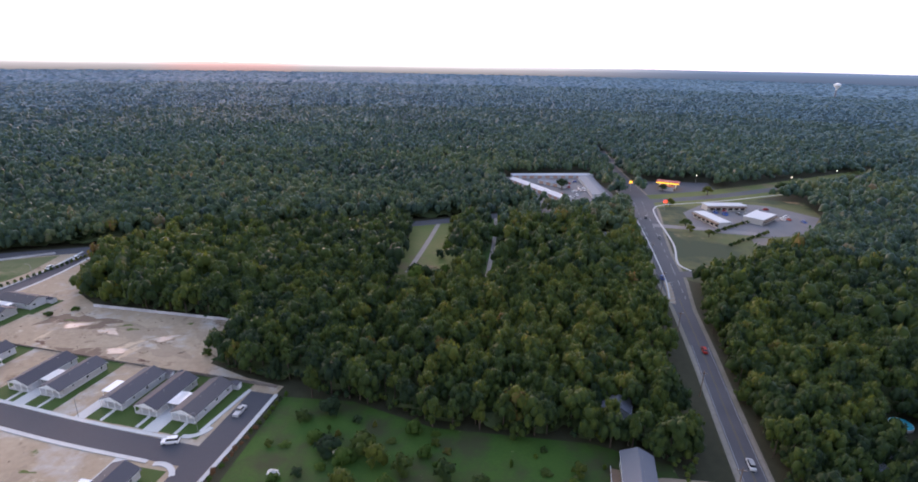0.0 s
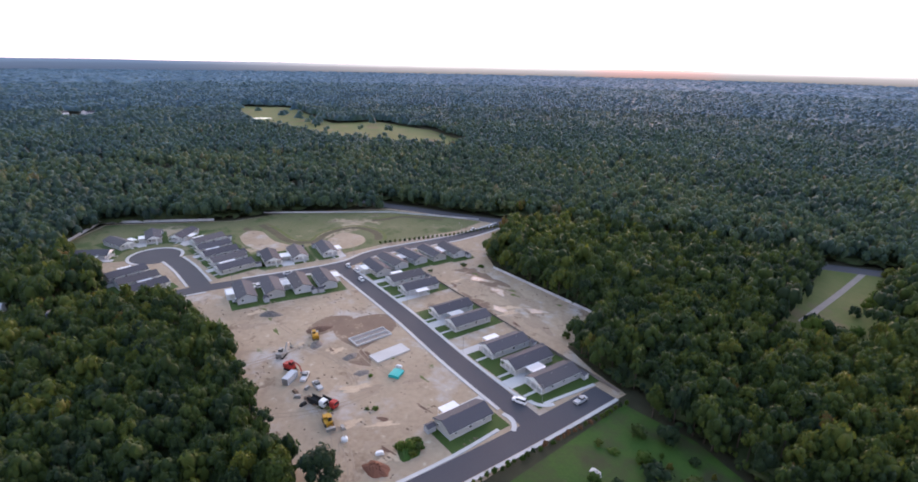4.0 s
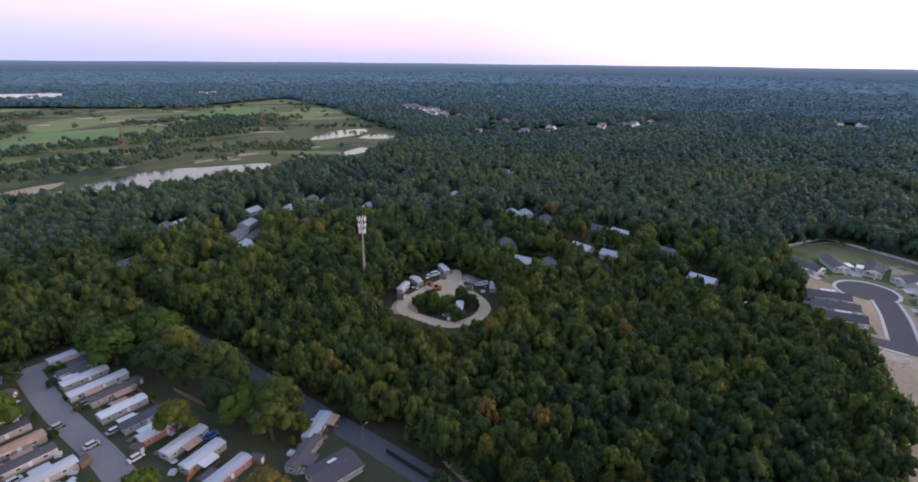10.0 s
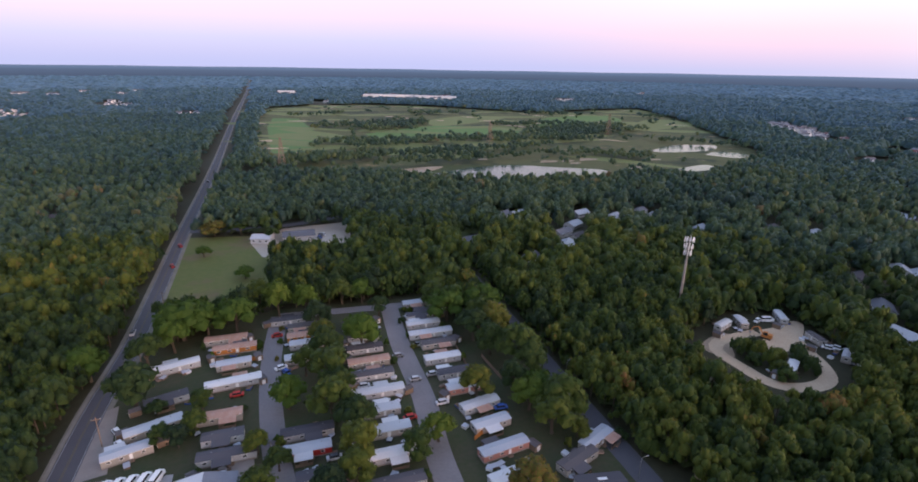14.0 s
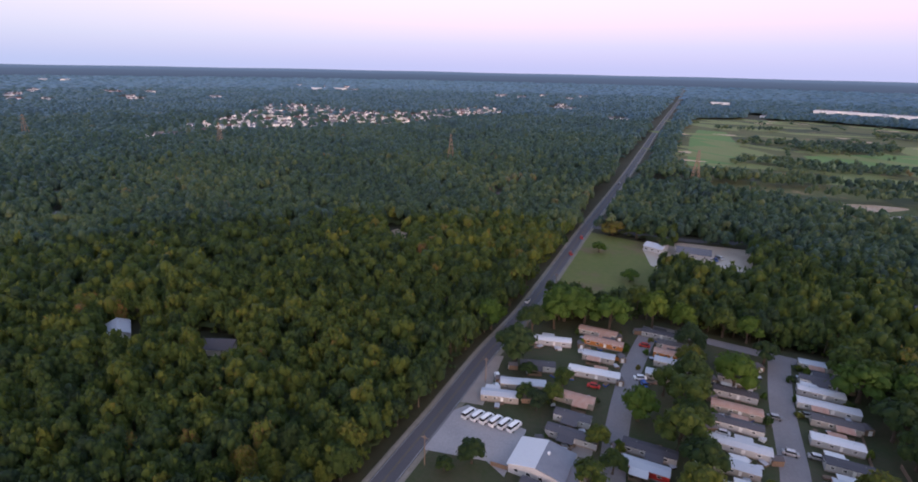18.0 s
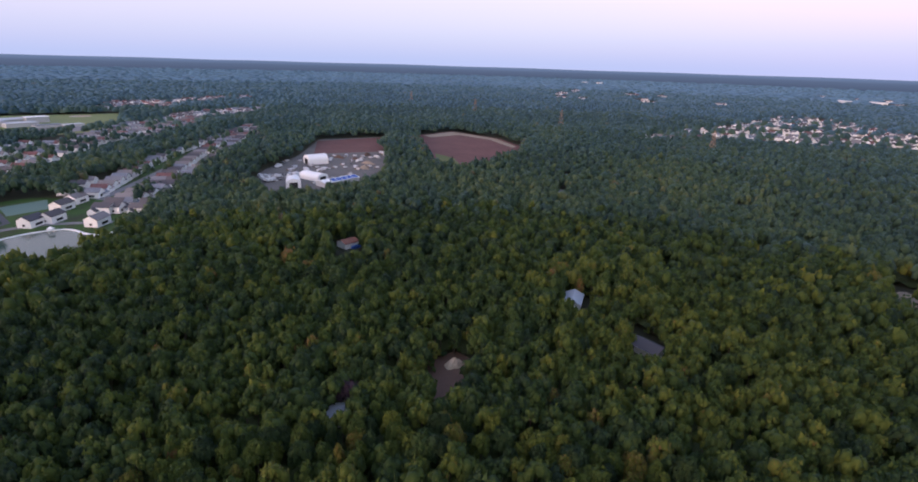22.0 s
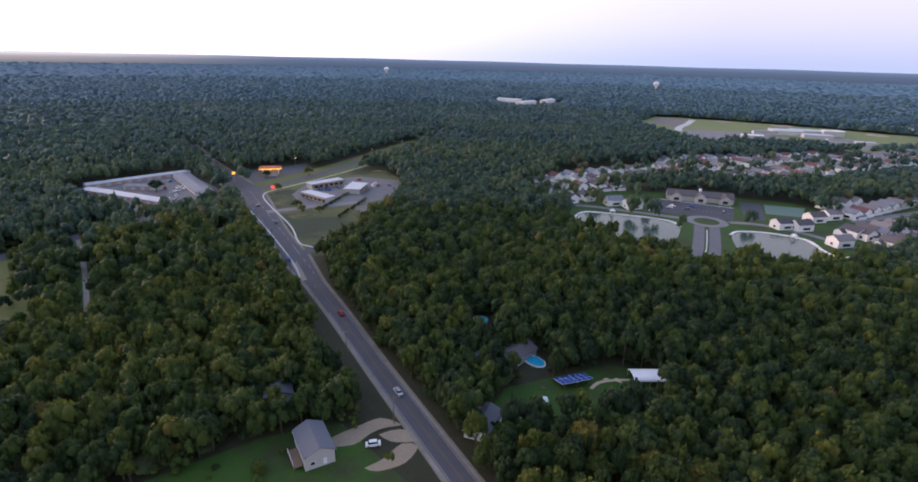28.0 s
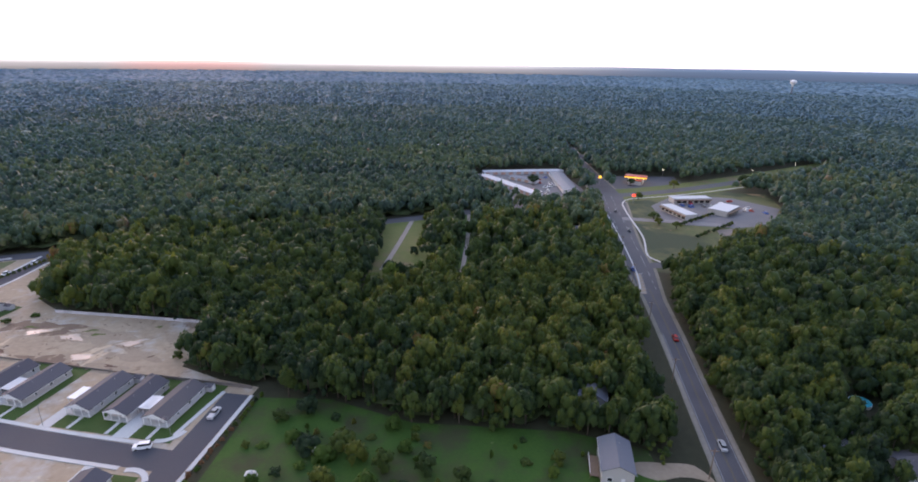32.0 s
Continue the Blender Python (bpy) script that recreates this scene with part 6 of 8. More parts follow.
    part("roof_vent", tube([(1.6, 1.0, 5.2), (1.6, 1.0, 6.1), (1.6, 1.0, 6.3)], [0.35, 0.35, 0.5], 8), M["trim"], t)
    part("lean_to", solid((8.0, -6.0, 0, 11.2, 5.0, 2.6)), M["siding"], t)
    part("lean_to_roof", extrude_profile([(8.02, 3.0), (11.5, 2.5), (11.5, 2.65), (8.02, 3.15)], -6.2, 5.2), M["slate"], t)
    for k in range(4):
        window_on(t, -5.6 + k * 3.6, -6.2, 1.3, 1.4, 1.2, "x")
    part("roller_door", solid((-8.06, -3, 0, -7.96, 1, 3)), M["trim"], t)
    t.matrix_basis = pose(-5.0, -125.5, 0.05, 0, 0, heading(-0.23, -0.97)) @ Matrix.Diagonal((1, 1, 0.82, 1))
    t = thing("flat_roofed_store", "low store with a dark flat roof behind a workshop", "store")
    part("wall", solid((-4.4, -3.2, 0, 4.4, 3.2, 2.8)), M["home_siding"], t)
    part("flat_roof", solid((-4.7, -3.5, 2.8, 4.7, 3.5, 3.0)), M["shingle"], t)
    part("door", solid((-0.6, -3.26, 0.05, 0.5, -3.18, 2.1)), M["trim"], t)
    t.matrix_basis = pose(-4, -113.5, 0.05, 0, 0, heading(-0.23, -0.97))
    fence([(9.5, -122.6), (2, -121.4)], 1.5, M["wood"], "brown board fence beside a concrete yard", 2.5)
    sheet("shop_yard", [(30, -124), (31, -140), (22, -149), (1, -141), (5, -119), (11, -124)], 0.06, M["yard_concrete"], label="pale concrete yard with parked vans")
    sheet("shop_drive", [(28, -150), (22, -182), (15, -184), (17, -150)], 0.055, M["gravel"])
    fence([(-112.5, -68), (-107, -46), (-99, -20)], 1.7, M["tyre"], "long black screen fence beside a street", 3)
    sheet("dirt_strip", [(-124, -66), (-140, -82), (-132, -62), (-116, -38), (-106, -18), (-103, -20), (-112, -44)], 0.05, M["sand"], label="bare sandy strip beside a street")
    sheet("side_lot", [(-18, -122), (-20, -140), (-13, -141), (-12, -122)], 0.057, M["gravel"])


def build_clods():
    """Clods, stones and litter strewn over the building ground."""
    rng = np.random.default_rng(17)
    v0, f0 = icosphere(1)
    V, F = [], []
    n = 0
    while n < 460:
        x, y = rng.uniform(-240, -80), rng.uniform(48, 215)
        p, q = np.array([x]), np.array([y])
        if not inside(DEV, p, q)[0] or any(near_line(st, p, q, 7)[0] for st in (STREET_A, STREET_B, STREET_C)) or any((x - h[0]) ** 2 + (y - h[1]) ** 2 < 190 for h in NEW_HOUSES):
            continue
        for _ in range(rng.integers(1, 4)):
            s = rng.uniform(0.08, 0.34) * np.array((rng.uniform(0.8, 2.2), 1, 0.6))
            V.append(v0 * rng.uniform(0.7, 1.2, (len(v0), 1)) * s + np.array((x + rng.normal(0, 1.2), y + rng.normal(0, 1.2), 0.06)))
            F.append(f0 + n * len(v0))
            n += 1
    me = mesh_from("clods", np.concatenate(V), np.concatenate(F), None, [M["dug_soil"]])
    tagged(new("clods", me), "clods and stones strewn over bare sand", "", "", "stuff")


def fence(line, height, material, label, gap=3.0, name="fence"):
    """Panels between posts along a line, all of one kind."""
    t = thing(name, label, "fence")
    pm = solid((-gap / 2 + 0.06, -0.04, 0.08, gap / 2 - 0.06, 0.04, height))
    first = None
    post = None
    for (x0, y0), (x1, y1) in zip(line, line[1:]):
        d = math.hypot(x1 - x0, y1 - y0)
        n = max(1, round(d / gap))
        for k in range(n):
            f = (k + 0.5) / n
            m = pose(x0 + (x1 - x0) * f, y0 + (y1 - y0) * f, 0, 0, 0, math.degrees(math.atan2(y1 - y0, x1 - x0)))
            if first is None:
                first = part("panel", pm, material, t)
                post = part("post", solid((-gap / 2 - 0.06, -0.06, 0, -gap / 2 + 0.06, 0.06, height + 0.12)), material, t)
                first.matrix_basis = post.matrix_basis = m
            else:
                for src in (first, post):
                    o = new(src.name.split(".")[0], src.data)
                    o.parent = t
                    o.matrix_basis = m
    return t


# ---------------------------------------------------------------- vehicles
def car_kind(label, material="paint", L=4.5, W=1.8, body=0.75, cab=0.62, c0=-0.26, c1=0.24, category="car"):
    """A vehicle along local y: lower body, glazed cabin, four wheels, lamps."""
    t = thing("car" if category == "car" else category, label, category, "parked and passing vehicles")
    h = 0.3
    part("body", extrude_profile([(-W / 2, h), (W / 2, h), (W / 2, h + body * 0.7), (W / 2 - 0.12, h + body), (-W / 2 + 0.12, h + body), (-W / 2, h + body * 0.7)], -L / 2, L / 2), M[material], t)
    bm = bmesh.new()
    z0, z1 = h + body, h + body + cab
    lo = [bm.verts.new((x, y, z0)) for x, y in ((-W / 2 + 0.12, c0 * L - 0.35), (W / 2 - 0.12, c0 * L - 0.35), (W / 2 - 0.12, c1 * L + 0.45), (-W / 2 + 0.12, c1 * L + 0.45))]
    hi = [bm.verts.new((x, y, z1)) for x, y in ((-W / 2 + 0.3, c0 * L), (W / 2 - 0.3, c0 * L), (W / 2 - 0.3, c1 * L), (-W / 2 + 0.3, c1 * L))]
    for k in range(4):
        bm.faces.new((lo[k], lo[(k + 1) % 4], hi[(k + 1) % 4], hi[k]))
    bm.faces.new(hi)
    part("cabin", bm, M["glass"], t)
    part("roof", solid((-W / 2 + 0.26, c0 * L - 0.04, z1 - 0.02, W / 2 - 0.26, c1 * L + 0.04, z1 + 0.06)), M[material], t)
    for x in (-W / 2, W / 2):
        for y in (-L * 0.32, L * 0.32):
            part("wheel", tube([(x - 0.11, y, 0.33), (x + 0.11, y, 0.33)], [0.33, 0.33], 10), M["tyre"], t)
    return t


def build_vehicles():
    sedan = car_kind("saloon car parked by a road")
    white = car_kind("white car parked on asphalt", "van_white")
    van = car_kind("white delivery van in a row", "van_white", 5.6, 2.0, 1.25, 0.75, -0.46, 0.26, "van")
    red = car_kind("red car parked on asphalt", "red")
    blue = car_kind("blue car parked on asphalt", "blue")
    suv = car_kind("white sport utility vehicle on a street", "van_white", 4.8, 1.95, 0.95, 0.7, -0.44, 0.16)
    pick = car_kind("dark pickup truck on bare ground", "paint", 5.4, 1.95, 0.9, 0.7, -0.05, 0.2, "pickup")
    spots = {
        suv: [(-84.5, 128.5, 100)],
        pick: [(-69.5, 143, -10), (-149, 87, 40), (-141, 87, 80)],
        white: [(-234, 115, -20), (-225, 163, 70), (-216, 162, 73), (-205, 156, 75), (8, -203, 30), (15, -168, 20), (14, -161, 25), (-37, -181, 100), (-215, 277, 5), (-219, 262, -5), (-124, -120, 15), (-119, -108, 10),
                (66, 106, 60), (141, -34, 0), (-230, -121, 60), (-236, -117, 100), (-238, -88, 30), (-241, -86, 10)],
        van: [(20.5 - 3.1 * k, -143.2 + 0.55 * k, 150) for k in range(6)] + [(-240, -115, 60), (-236, -74, 70)],
        red: [(-20, -171, 80), (-41, -207, 80), (-7, -316, -170), (-13, -352, -170), (102, 186, -12), (-67, -131, 80)],
        blue: [(-38, -177, 10), (-96, -121, 75), (113, 262, -12)],
        sedan: [(11.5, -238, 172), (-117, -91, 15), (-48, -548, 170), (-159, -1111, 168), (-306, -1842, 165), (87, 122, -12), (-226, 100, -18), (-78, -150, 80), (-60, -155, 80), (-79, -168, 80), (-40, -125, 80),
                (-62, -183, 80), (-80, -133, 80), (-90, -172, 80), (-85, -150, 80), (137, 332, -15), (144, 380, -15), (-239, 134, -20), (60, -10, -12)],
    }
    for kind, places in spots.items():
        for i, (x, y, rz) in enumerate(places):
            m = pose(x, y, 0.11, 0, 0, rz)
            o = copy_thing(kind, m) if i else kind
            o.matrix_basis = m
    rng = random.Random(21)
    # car parks: shopping centre, storage yard, depot, club
    for n, (x0, y0, x1, y1) in ((22, (198, 372, 262, 410)), (16, (92, 425, 118, 505)), (5, (-100, -340, -86, -325)), (5, (392, 145, 425, 185))):
        for _ in range(n):
            copy_thing(rng.choice((sedan, white, white, red, blue)), pose(rng.uniform(x0, x1), rng.uniform(y0, y1), 0.11, 0, 0, rng.choice((10, 100, 190))))


# ---------------------------------------------------------------- building site
def mound(name, label, x, y, rx, ry, h, material, seed, category="heap"):
    rng = np.random.default_rng(seed)
    bm = bmesh.new()
    n, rings = 20, 6
    top = bm.verts.new((0, 0, h))
    prev = None
    for k in range(1, rings + 1):
        f = k / rings
        row = []
        for j in range(n):
            a = 2 * math.pi * j / n
            q = 1 + 0.18 * math.sin(2 * a + seed) + 0.1 * math.sin(5 * a + seed)
            row.append(bm.verts.new((rx * f * q * math.cos(a), ry * f * q * math.sin(a), max(-0.05, h * (1 - f ** 1.3) * (1 + rng.uniform(-0.16, 0.16)) - (0.05 if k == rings else 0)))))
        for j in range(n):
            if prev is None:
                bm.faces.new((top, row[j], row[(j + 1) % n]))
            else:
                bm.faces.new((prev[j], row[j], row[(j + 1) % n], prev[(j + 1) % n]))
        prev = row
    ob = tagged(mesh_ob(name, bm, material), label, category, "heaps on the building site")
    ob.matrix_basis = pose(x, y, 0.02, 0, 0, seed * 37)
    return ob


def digger(label, material, x, y, rz, boom=True):
    t = thing("excavator" if boom else "wheel_loader", label, "digger", "machines on the building site")
    for s in (-1, 1):
        if boom:
            part("track", extrude_profile([(s * 1.05 - 0.28, 0), (s * 1.05 + 0.28, 0), (s * 1.05 + 0.28, 0.75), (s * 1.05 - 0.28, 0.75)], -1.9, 1.9), M["tyre"], t)
        else:
            for y0 in (-1.5, 1.5):
                part("wheel", tube([(s * 1.1 - 0.25, y0, 0.75), (s * 1.1 + 0.25, y0, 0.75)], [0.75, 0.75], 12), M["tyre"], t)
    part("chassis", solid((-1.2, -2.3, 0.75, 1.2, 1.8, 1.7)), M[material], t)
    part("engine_cover", solid((-1.1, -2.4, 1.7, 1.1, -0.6, 2.3)), M[material], t)
    part("cab", solid((-1.1, -0.5, 1.7, 0.1, 1.1, 3.1)), M["glass"], t)
    part("cab_roof", solid((-1.2, -0.6, 3.1, 0.2, 1.2, 3.22)), M[material], t)
    if boom:
        part("boom", tube([(0.6, 1.4, 1.7), (0.6, 3.4, 4.2), (0.6, 5.4, 3.4)], [0.3, 0.34, 0.22], 4), M[material], t)
        part("stick", tube([(0.6, 5.3, 3.6), (0.6, 6.2, 1.2)], [0.2, 0.16], 4), M[material], t)
        part("bucket", solid((0.1, 5.8, 0.3, 1.1, 6.7, 1.2)), M["steel"], t)
    else:
        part("lift_arm", tube([(-0.8, 1.2, 1.6), (-0.8, 3.2, 0.7)], [0.16, 0.14], 4), M[material], t)
        part("lift_arm", tube([(0.8, 1.2, 1.6), (0.8, 3.2, 0.7)], [0.16, 0.14], 4), M[material], t)
        part("bucket", extrude_profile([(-1.4, 0.05), (1.4, 0.05), (1.4, 1.1), (-1.4, 1.1)], 3.0, 4.0), M["steel"], t)
    t.matrix_basis = pose(x, y, 0.05, 0, 0, rz)
    return t


def dump_truck(label, x, y, rz, cab="red"):
    t = thing("dump_truck", label, "truck", "machines on the building site")
    part("frame", solid((-0.6, -3.6, 0.7, 0.6, 3.6, 1.0)), M["tyre"], t)
    part("cab", extrude_profile([(-1.2, 1.0), (1.2, 1.0), (1.2, 2.6), (0.9, 3.0), (-0.9, 3.0), (-1.2, 2.6)], 1.6, 3.6), M[cab], t)
    part("windscreen", solid((-1.0, 3.58, 1.9, 1.0, 3.66, 2.7)), M["glass"], t)
    for b in ((-1.25, -3.8, 1.0, 1.25, 1.4, 1.15), (-1.25, -3.8, 1.15, -1.12, 1.4, 2.3), (1.12, -3.8, 1.15, 1.25, 1.4, 2.3), (-1.12, 1.25, 1.15, 1.12, 1.4, 2.5)):
        part("bed", solid(b), M["tyre"], t)
    for s in (-1, 1):
        for y0 in (-2.8, -1.6, 2.6):
            part("wheel", tube([(s * 1.05 - 0.18, y0, 0.5), (s * 1.05 + 0.18, y0, 0.5)], [0.5, 0.5], 10), M["tyre"], t)
    t.matrix_basis = pose(x, y, 0.05, 0, 0, rz)
    return t


def build_site():
    digger("orange tracked excavator on a sandy yard", "orange", -224, -106, 200)
    digger("yellow wheel loader beside dug soil", "yellow", -171, 106, 60, False)
    digger("yellow wheel loader at the edge of a sandy site", "yellow", -122, 78, 250, False)
    digger("grey tracked excavator on sand", "steel", -168, 89, 30)
    digger("red tracked drilling machine on sand", "red", -158, 86.5, 285)
    dump_truck("black-bedded dump truck with a red cab", -129.5, 83.5, 280)
    dump_truck("black-bedded dump truck with a white cab", -132.5, 81.5, 280, "van_white")
    t = thing("container", "pale grey site container on sand", "container")
    part("body", solid((-1.25, -3, 0.1, 1.25, 3, 2.6)), M["metal_roof"], t)
    for k in range(-2, 3):
        part("rib", solid((1.25, k * 1.1 - 0.08, 0.2, 1.31, k * 1.1 + 0.08, 2.5)), M["steel"], t)
    part("door", solid((-1.1, -3.07, 0.2, 1.1, -2.99, 2.5)), M["steel"], t)
    t.matrix_basis = pose(-151.5, 82.5, 0.02, 0, 0, 25)
    t = thing("tank", "white round tank on sand", "tank")
    part("shell", tube([(0, 0, 0), (0, 0, 0.9), (0, 0, 1.25), (0, 0, 1.4)], [1.0, 1.0, 0.7, 0.25], 14), M["white"], t)
    part("lid", tube([(0, 0, 1.4), (0, 0, 1.5)], [0.28, 0.26], 10), M["steel"], t)
    t.matrix_basis = pose(-112, 77, 0.02)
    t = thing("tarpaulin", "bright teal tarpaulin over stacked boards", "tarpaulin")
    part("cover", gable_walls(4, -2.4, 2.4, 0.9, 0.35), M["teal"], t)
    part("board_stack", solid((-1.6, 2.4, 0, 1.6, 3.2, 0.6)), M["wood"], t)
    t.matrix_basis = pose(-127, 111, 0.03, 0, 0, 20)
    for k, (x, y, mt) in enumerate(((-144, 80, "wood"), (-141, 79, "steel"), (-138, 81, "wood"), (-143, 84, "steel"), (-117, 80, "steel"), (-130, 115, "white"), (-100, 80.5, "white"), (-136, 78, "tyre"))):
        o = thing("material_stack", "loose stack of building material on sand", "building material", "material stacks")
        for j in range(3):
            part("layer", solid((-1.2 + 0.1 * j, -0.6 + 0.12 * j, 0.32 * j, 1.2 - 0.15 * j, 0.6 - 0.05 * j, 0.32 * j + 0.29)), M[mt], o)
        o.matrix_basis = pose(x, y, 0.02, 0, 0, 40 * k)
    mound("soil_mound", "dark grey heap of soil", -203, 104, 4.5, 3, 1.7, M["dark_soil"], 1)
    mound("soil_mound", "flat brown heap of soil", -176, 111, 5, 3, 1.3, M["soil"], 2)
    mound("soil_mound", "grey-brown heap of gravel", -149, 107, 3.2, 2.2, 1.0, M["dark_soil"], 3)
    mound("soil_mound", "grey heap of gravel", -166, 103, 3.5, 2.2, 1.0, M["dark_soil"], 4)
    mound("soil_mound", "red-brown heap of soil", -96, 76, 5, 2.6, 2.0, M["rust_soil"], 5)
    mound("soil_mound", "low spread of grey soil", -137, 103, 3, 2, 0.4, M["dark_soil"], 6)
    mound("sand_heap", "tall heap of tan sand among trees", 149, -81, 3.5, 3.2, 3.2, M["pale_sand"], 7)
    mound("grassy_mound", "green overgrown mound of earth", -95, 88, 4.5, 4, 1.9, M["grass"], 8, "mound")
    mound("rubble_heap", "pale heap of rubble in a meadow", -33, 125, 2.4, 2, 1.2, M["concrete"], 9)
    mound("rubble_heap", "pale heap of rubble in a meadow", -50, 117, 2.0, 1.6, 0.9, M["concrete"], 10)
    fence([(-166, 217.5), (-91, 204.5)], 1.5, M["siding"], "long pale board fence behind the sandy lot", 4)
    fence([(-98, 165), (-62, 157)], 1.3, M["dark_soil"], "grey board fence behind the new houses", 3)
    fence([(-100, 165.5), (-196, 188)], 0.7, M["dark_soil"], "low grey fence between sandy lots", 4)
    fence([(-362, 55), (-407, 93), (-361, 150)], 1.8, M["siding"], "white boundary fence along the woods", 4)
    fence([(-355, 184), (-292, 251), (-232, 284)], 1.2, M["siding"], "pale fence along a grassy basin", 5)


# ---------------------------------------------------------------- masts, pylons, poles
def antenna_mast(x, y):
    t = thing("antenna_mast", "tall slim mobile phone mast with white antenna panels", "mast")
    part("pole", tube([(0, 0, 0), (0, 0, 20), (0, 0, 38)], [0.75, 0.55, 0.38], 10), M["steel"], t)
    for z, r in ((36.8, 2.0), (33.6, 1.9), (30.6, 1.6)):
        ring = part("platform", tube([(0, 0, z), (0, 0, z + 0.15)], [r, r], 12), M["steel"], t)
        for k in range(9):
            a = 2 * math.pi * k / 9
            bm = solid((-0.16, -0.12, -1.1, 0.16, 0.12, 1.1))
            p = part("antenna_panel", bm, M["white"], ring)
            p.matrix_basis = Matrix.Translation((r * math.cos(a), r * math.sin(a), z + 0.3)) @ Matrix.Rotation(a, 4, "Z")
    part("equipment_cabin", solid((2, -2, 0, 5, 1, 2.6)), M["siding"], t)
    t.matrix_basis = pose(x, y, 0)
    return t


def pylon_kind(h=36):
    t = thing("pylon", "rust-brown lattice power pylon above the trees", "pylon", "power pylons in a row")
    bm = bmesh.new()
    w = lambda z: 3.4 * (1 - z / h) + 0.55
    lev = [0, 6, 11.5, 16.5, 21, 25, 28.5, 32, h]
    for sx in (-1, 1):
        for sy in (-1, 1):
            part("leg", tube([(sx * w(z), sy * w(z), z) for z in (0, h * 0.5, h)], [0.28, 0.22, 0.15], 4), M["pylon"], t)
    for a, b in zip(lev, lev[1:]):
        for k in range(4):
            c0, c1 = [(-1, -1), (1, -1), (1, 1), (-1, 1)][k], [(1, -1), (1, 1), (-1, 1), (-1, -1)][k]
            tube([(c0[0] * w(a), c0[1] * w(a), a), (c1[0] * w(b), c1[1] * w(b), b)], [0.12, 0.12], 3, bm)
            tube([(c1[0] * w(a), c1[1] * w(a), a), (c0[0] * w(b), c0[1] * w(b), b)], [0.12, 0.12], 3, bm)
    part("bracing", bm, M["pylon"], t)
    for z, L in ((24, 5.5), (28.5, 6.5), (33, 5.0)):
        part("cross_arm", tube([(0, -L, z), (0, 0, z + 0.9), (0, L, z)], [0.15, 0.4, 0.15], 4), M["pylon"], t)
    return t


def build_masts():
    antenna_mast(-210, -140)
    k = pylon_kind()
    for i, (x, y) in enumerate(((-123, -570), (144, -603), (460, -606), (768, -592), (1037, -560), (-425, -629), (-690, -660), (1320, -520))):
        m = pose(x, y, 0, 0, 0, 5)
        o = copy_thing(k, m) if i else k
        o.matrix_basis = m
    for x, y, h in ((1800, 940, 46), (1343, 1925, 62)):
        t = thing("water_tower", "white round water tower above distant woods", "water tower")
        part("stem", tube([(0, 0, 0), (0, 0, 3), (0, 0, h - 24)], [5, 2.6, 2.3], 14), M["slate"], t, "blue-grey stem below a white neck")
        part("neck", tube([(0, 0, h - 24), (0, 0, h - 16.5)], [2.6, 3.4], 14), M["white"], t)
        part("tank", tube([(0, 0, h - 17), (0, 0, h - 13), (0, 0, h - 7), (0, 0, h - 2), (0, 0, h)], [2.8, 9, 11.5, 8, 1.5], 20), M["white"], t)
        t.matrix_basis = pose(x, y, 0)
    pole = thing("utility_pole", "weathered wooden utility pole by the road", "pole", "poles along the highway")
    part("pole", tube([(0, 0, 0), (0, 0, 10.5)], [0.17, 0.12], 7), M["wood"], pole)
    part("cross_arm", solid((-1.2, -0.07, 9.5, 1.2, 0.07, 9.7)), M["wood"], pole)
    for x in (-1.0, 0.45, 1.0):
        part("insulator", tube([(x, 0, 9.7), (x, 0, 9.9)], [0.05, 0.04], 5), M["trim"], pole)
    first = True
    line = smooth_line(HIGHWAY[5:16], 1.0)
    run = 0.0
    for a, b in zip(line, line[1:]):
        run += (b - a).length
        if run > 46:
            run = 0
            d = (b - a).normalized()
            m = pose(a.x - d.y * 7.2, a.y + d.x * 7.2, 0, 0, 0, heading(d.x, d.y))
            o = pole if first else copy_thing(pole, m)
            o.matrix_basis = m
            first = False
    lamp = thing("street_lamp", "grey street lamp with a curved arm", "street lamp", "street lamps")
    part("pole", tube([(0, 0, 0), (0, 0, 6.5), (0.6, 0, 7.3), (1.8, 0, 7.4)], [0.1, 0.07, 0.05, 0.05], 6), M["steel"], lamp)
    part("lamp_head", solid((1.6, -0.15, 7.3, 2.4, 0.15, 7.45)), M["steel"], lamp)
    for i, (x, y, rz) in enumerate(((-112, -76, 170), (-79, 134, -100), (-120, 140, 75), (-165, 151.5, 75), (-245, 107, 20), (-236, 175, 180), (-219, 250, 180), (-288, 108, 90), (-128, -125, 170))):
        m = pose(x, y, 0.05, 0, 0, rz)
        o = copy_thing(lamp, m) if i else lamp
        o.matrix_basis = m


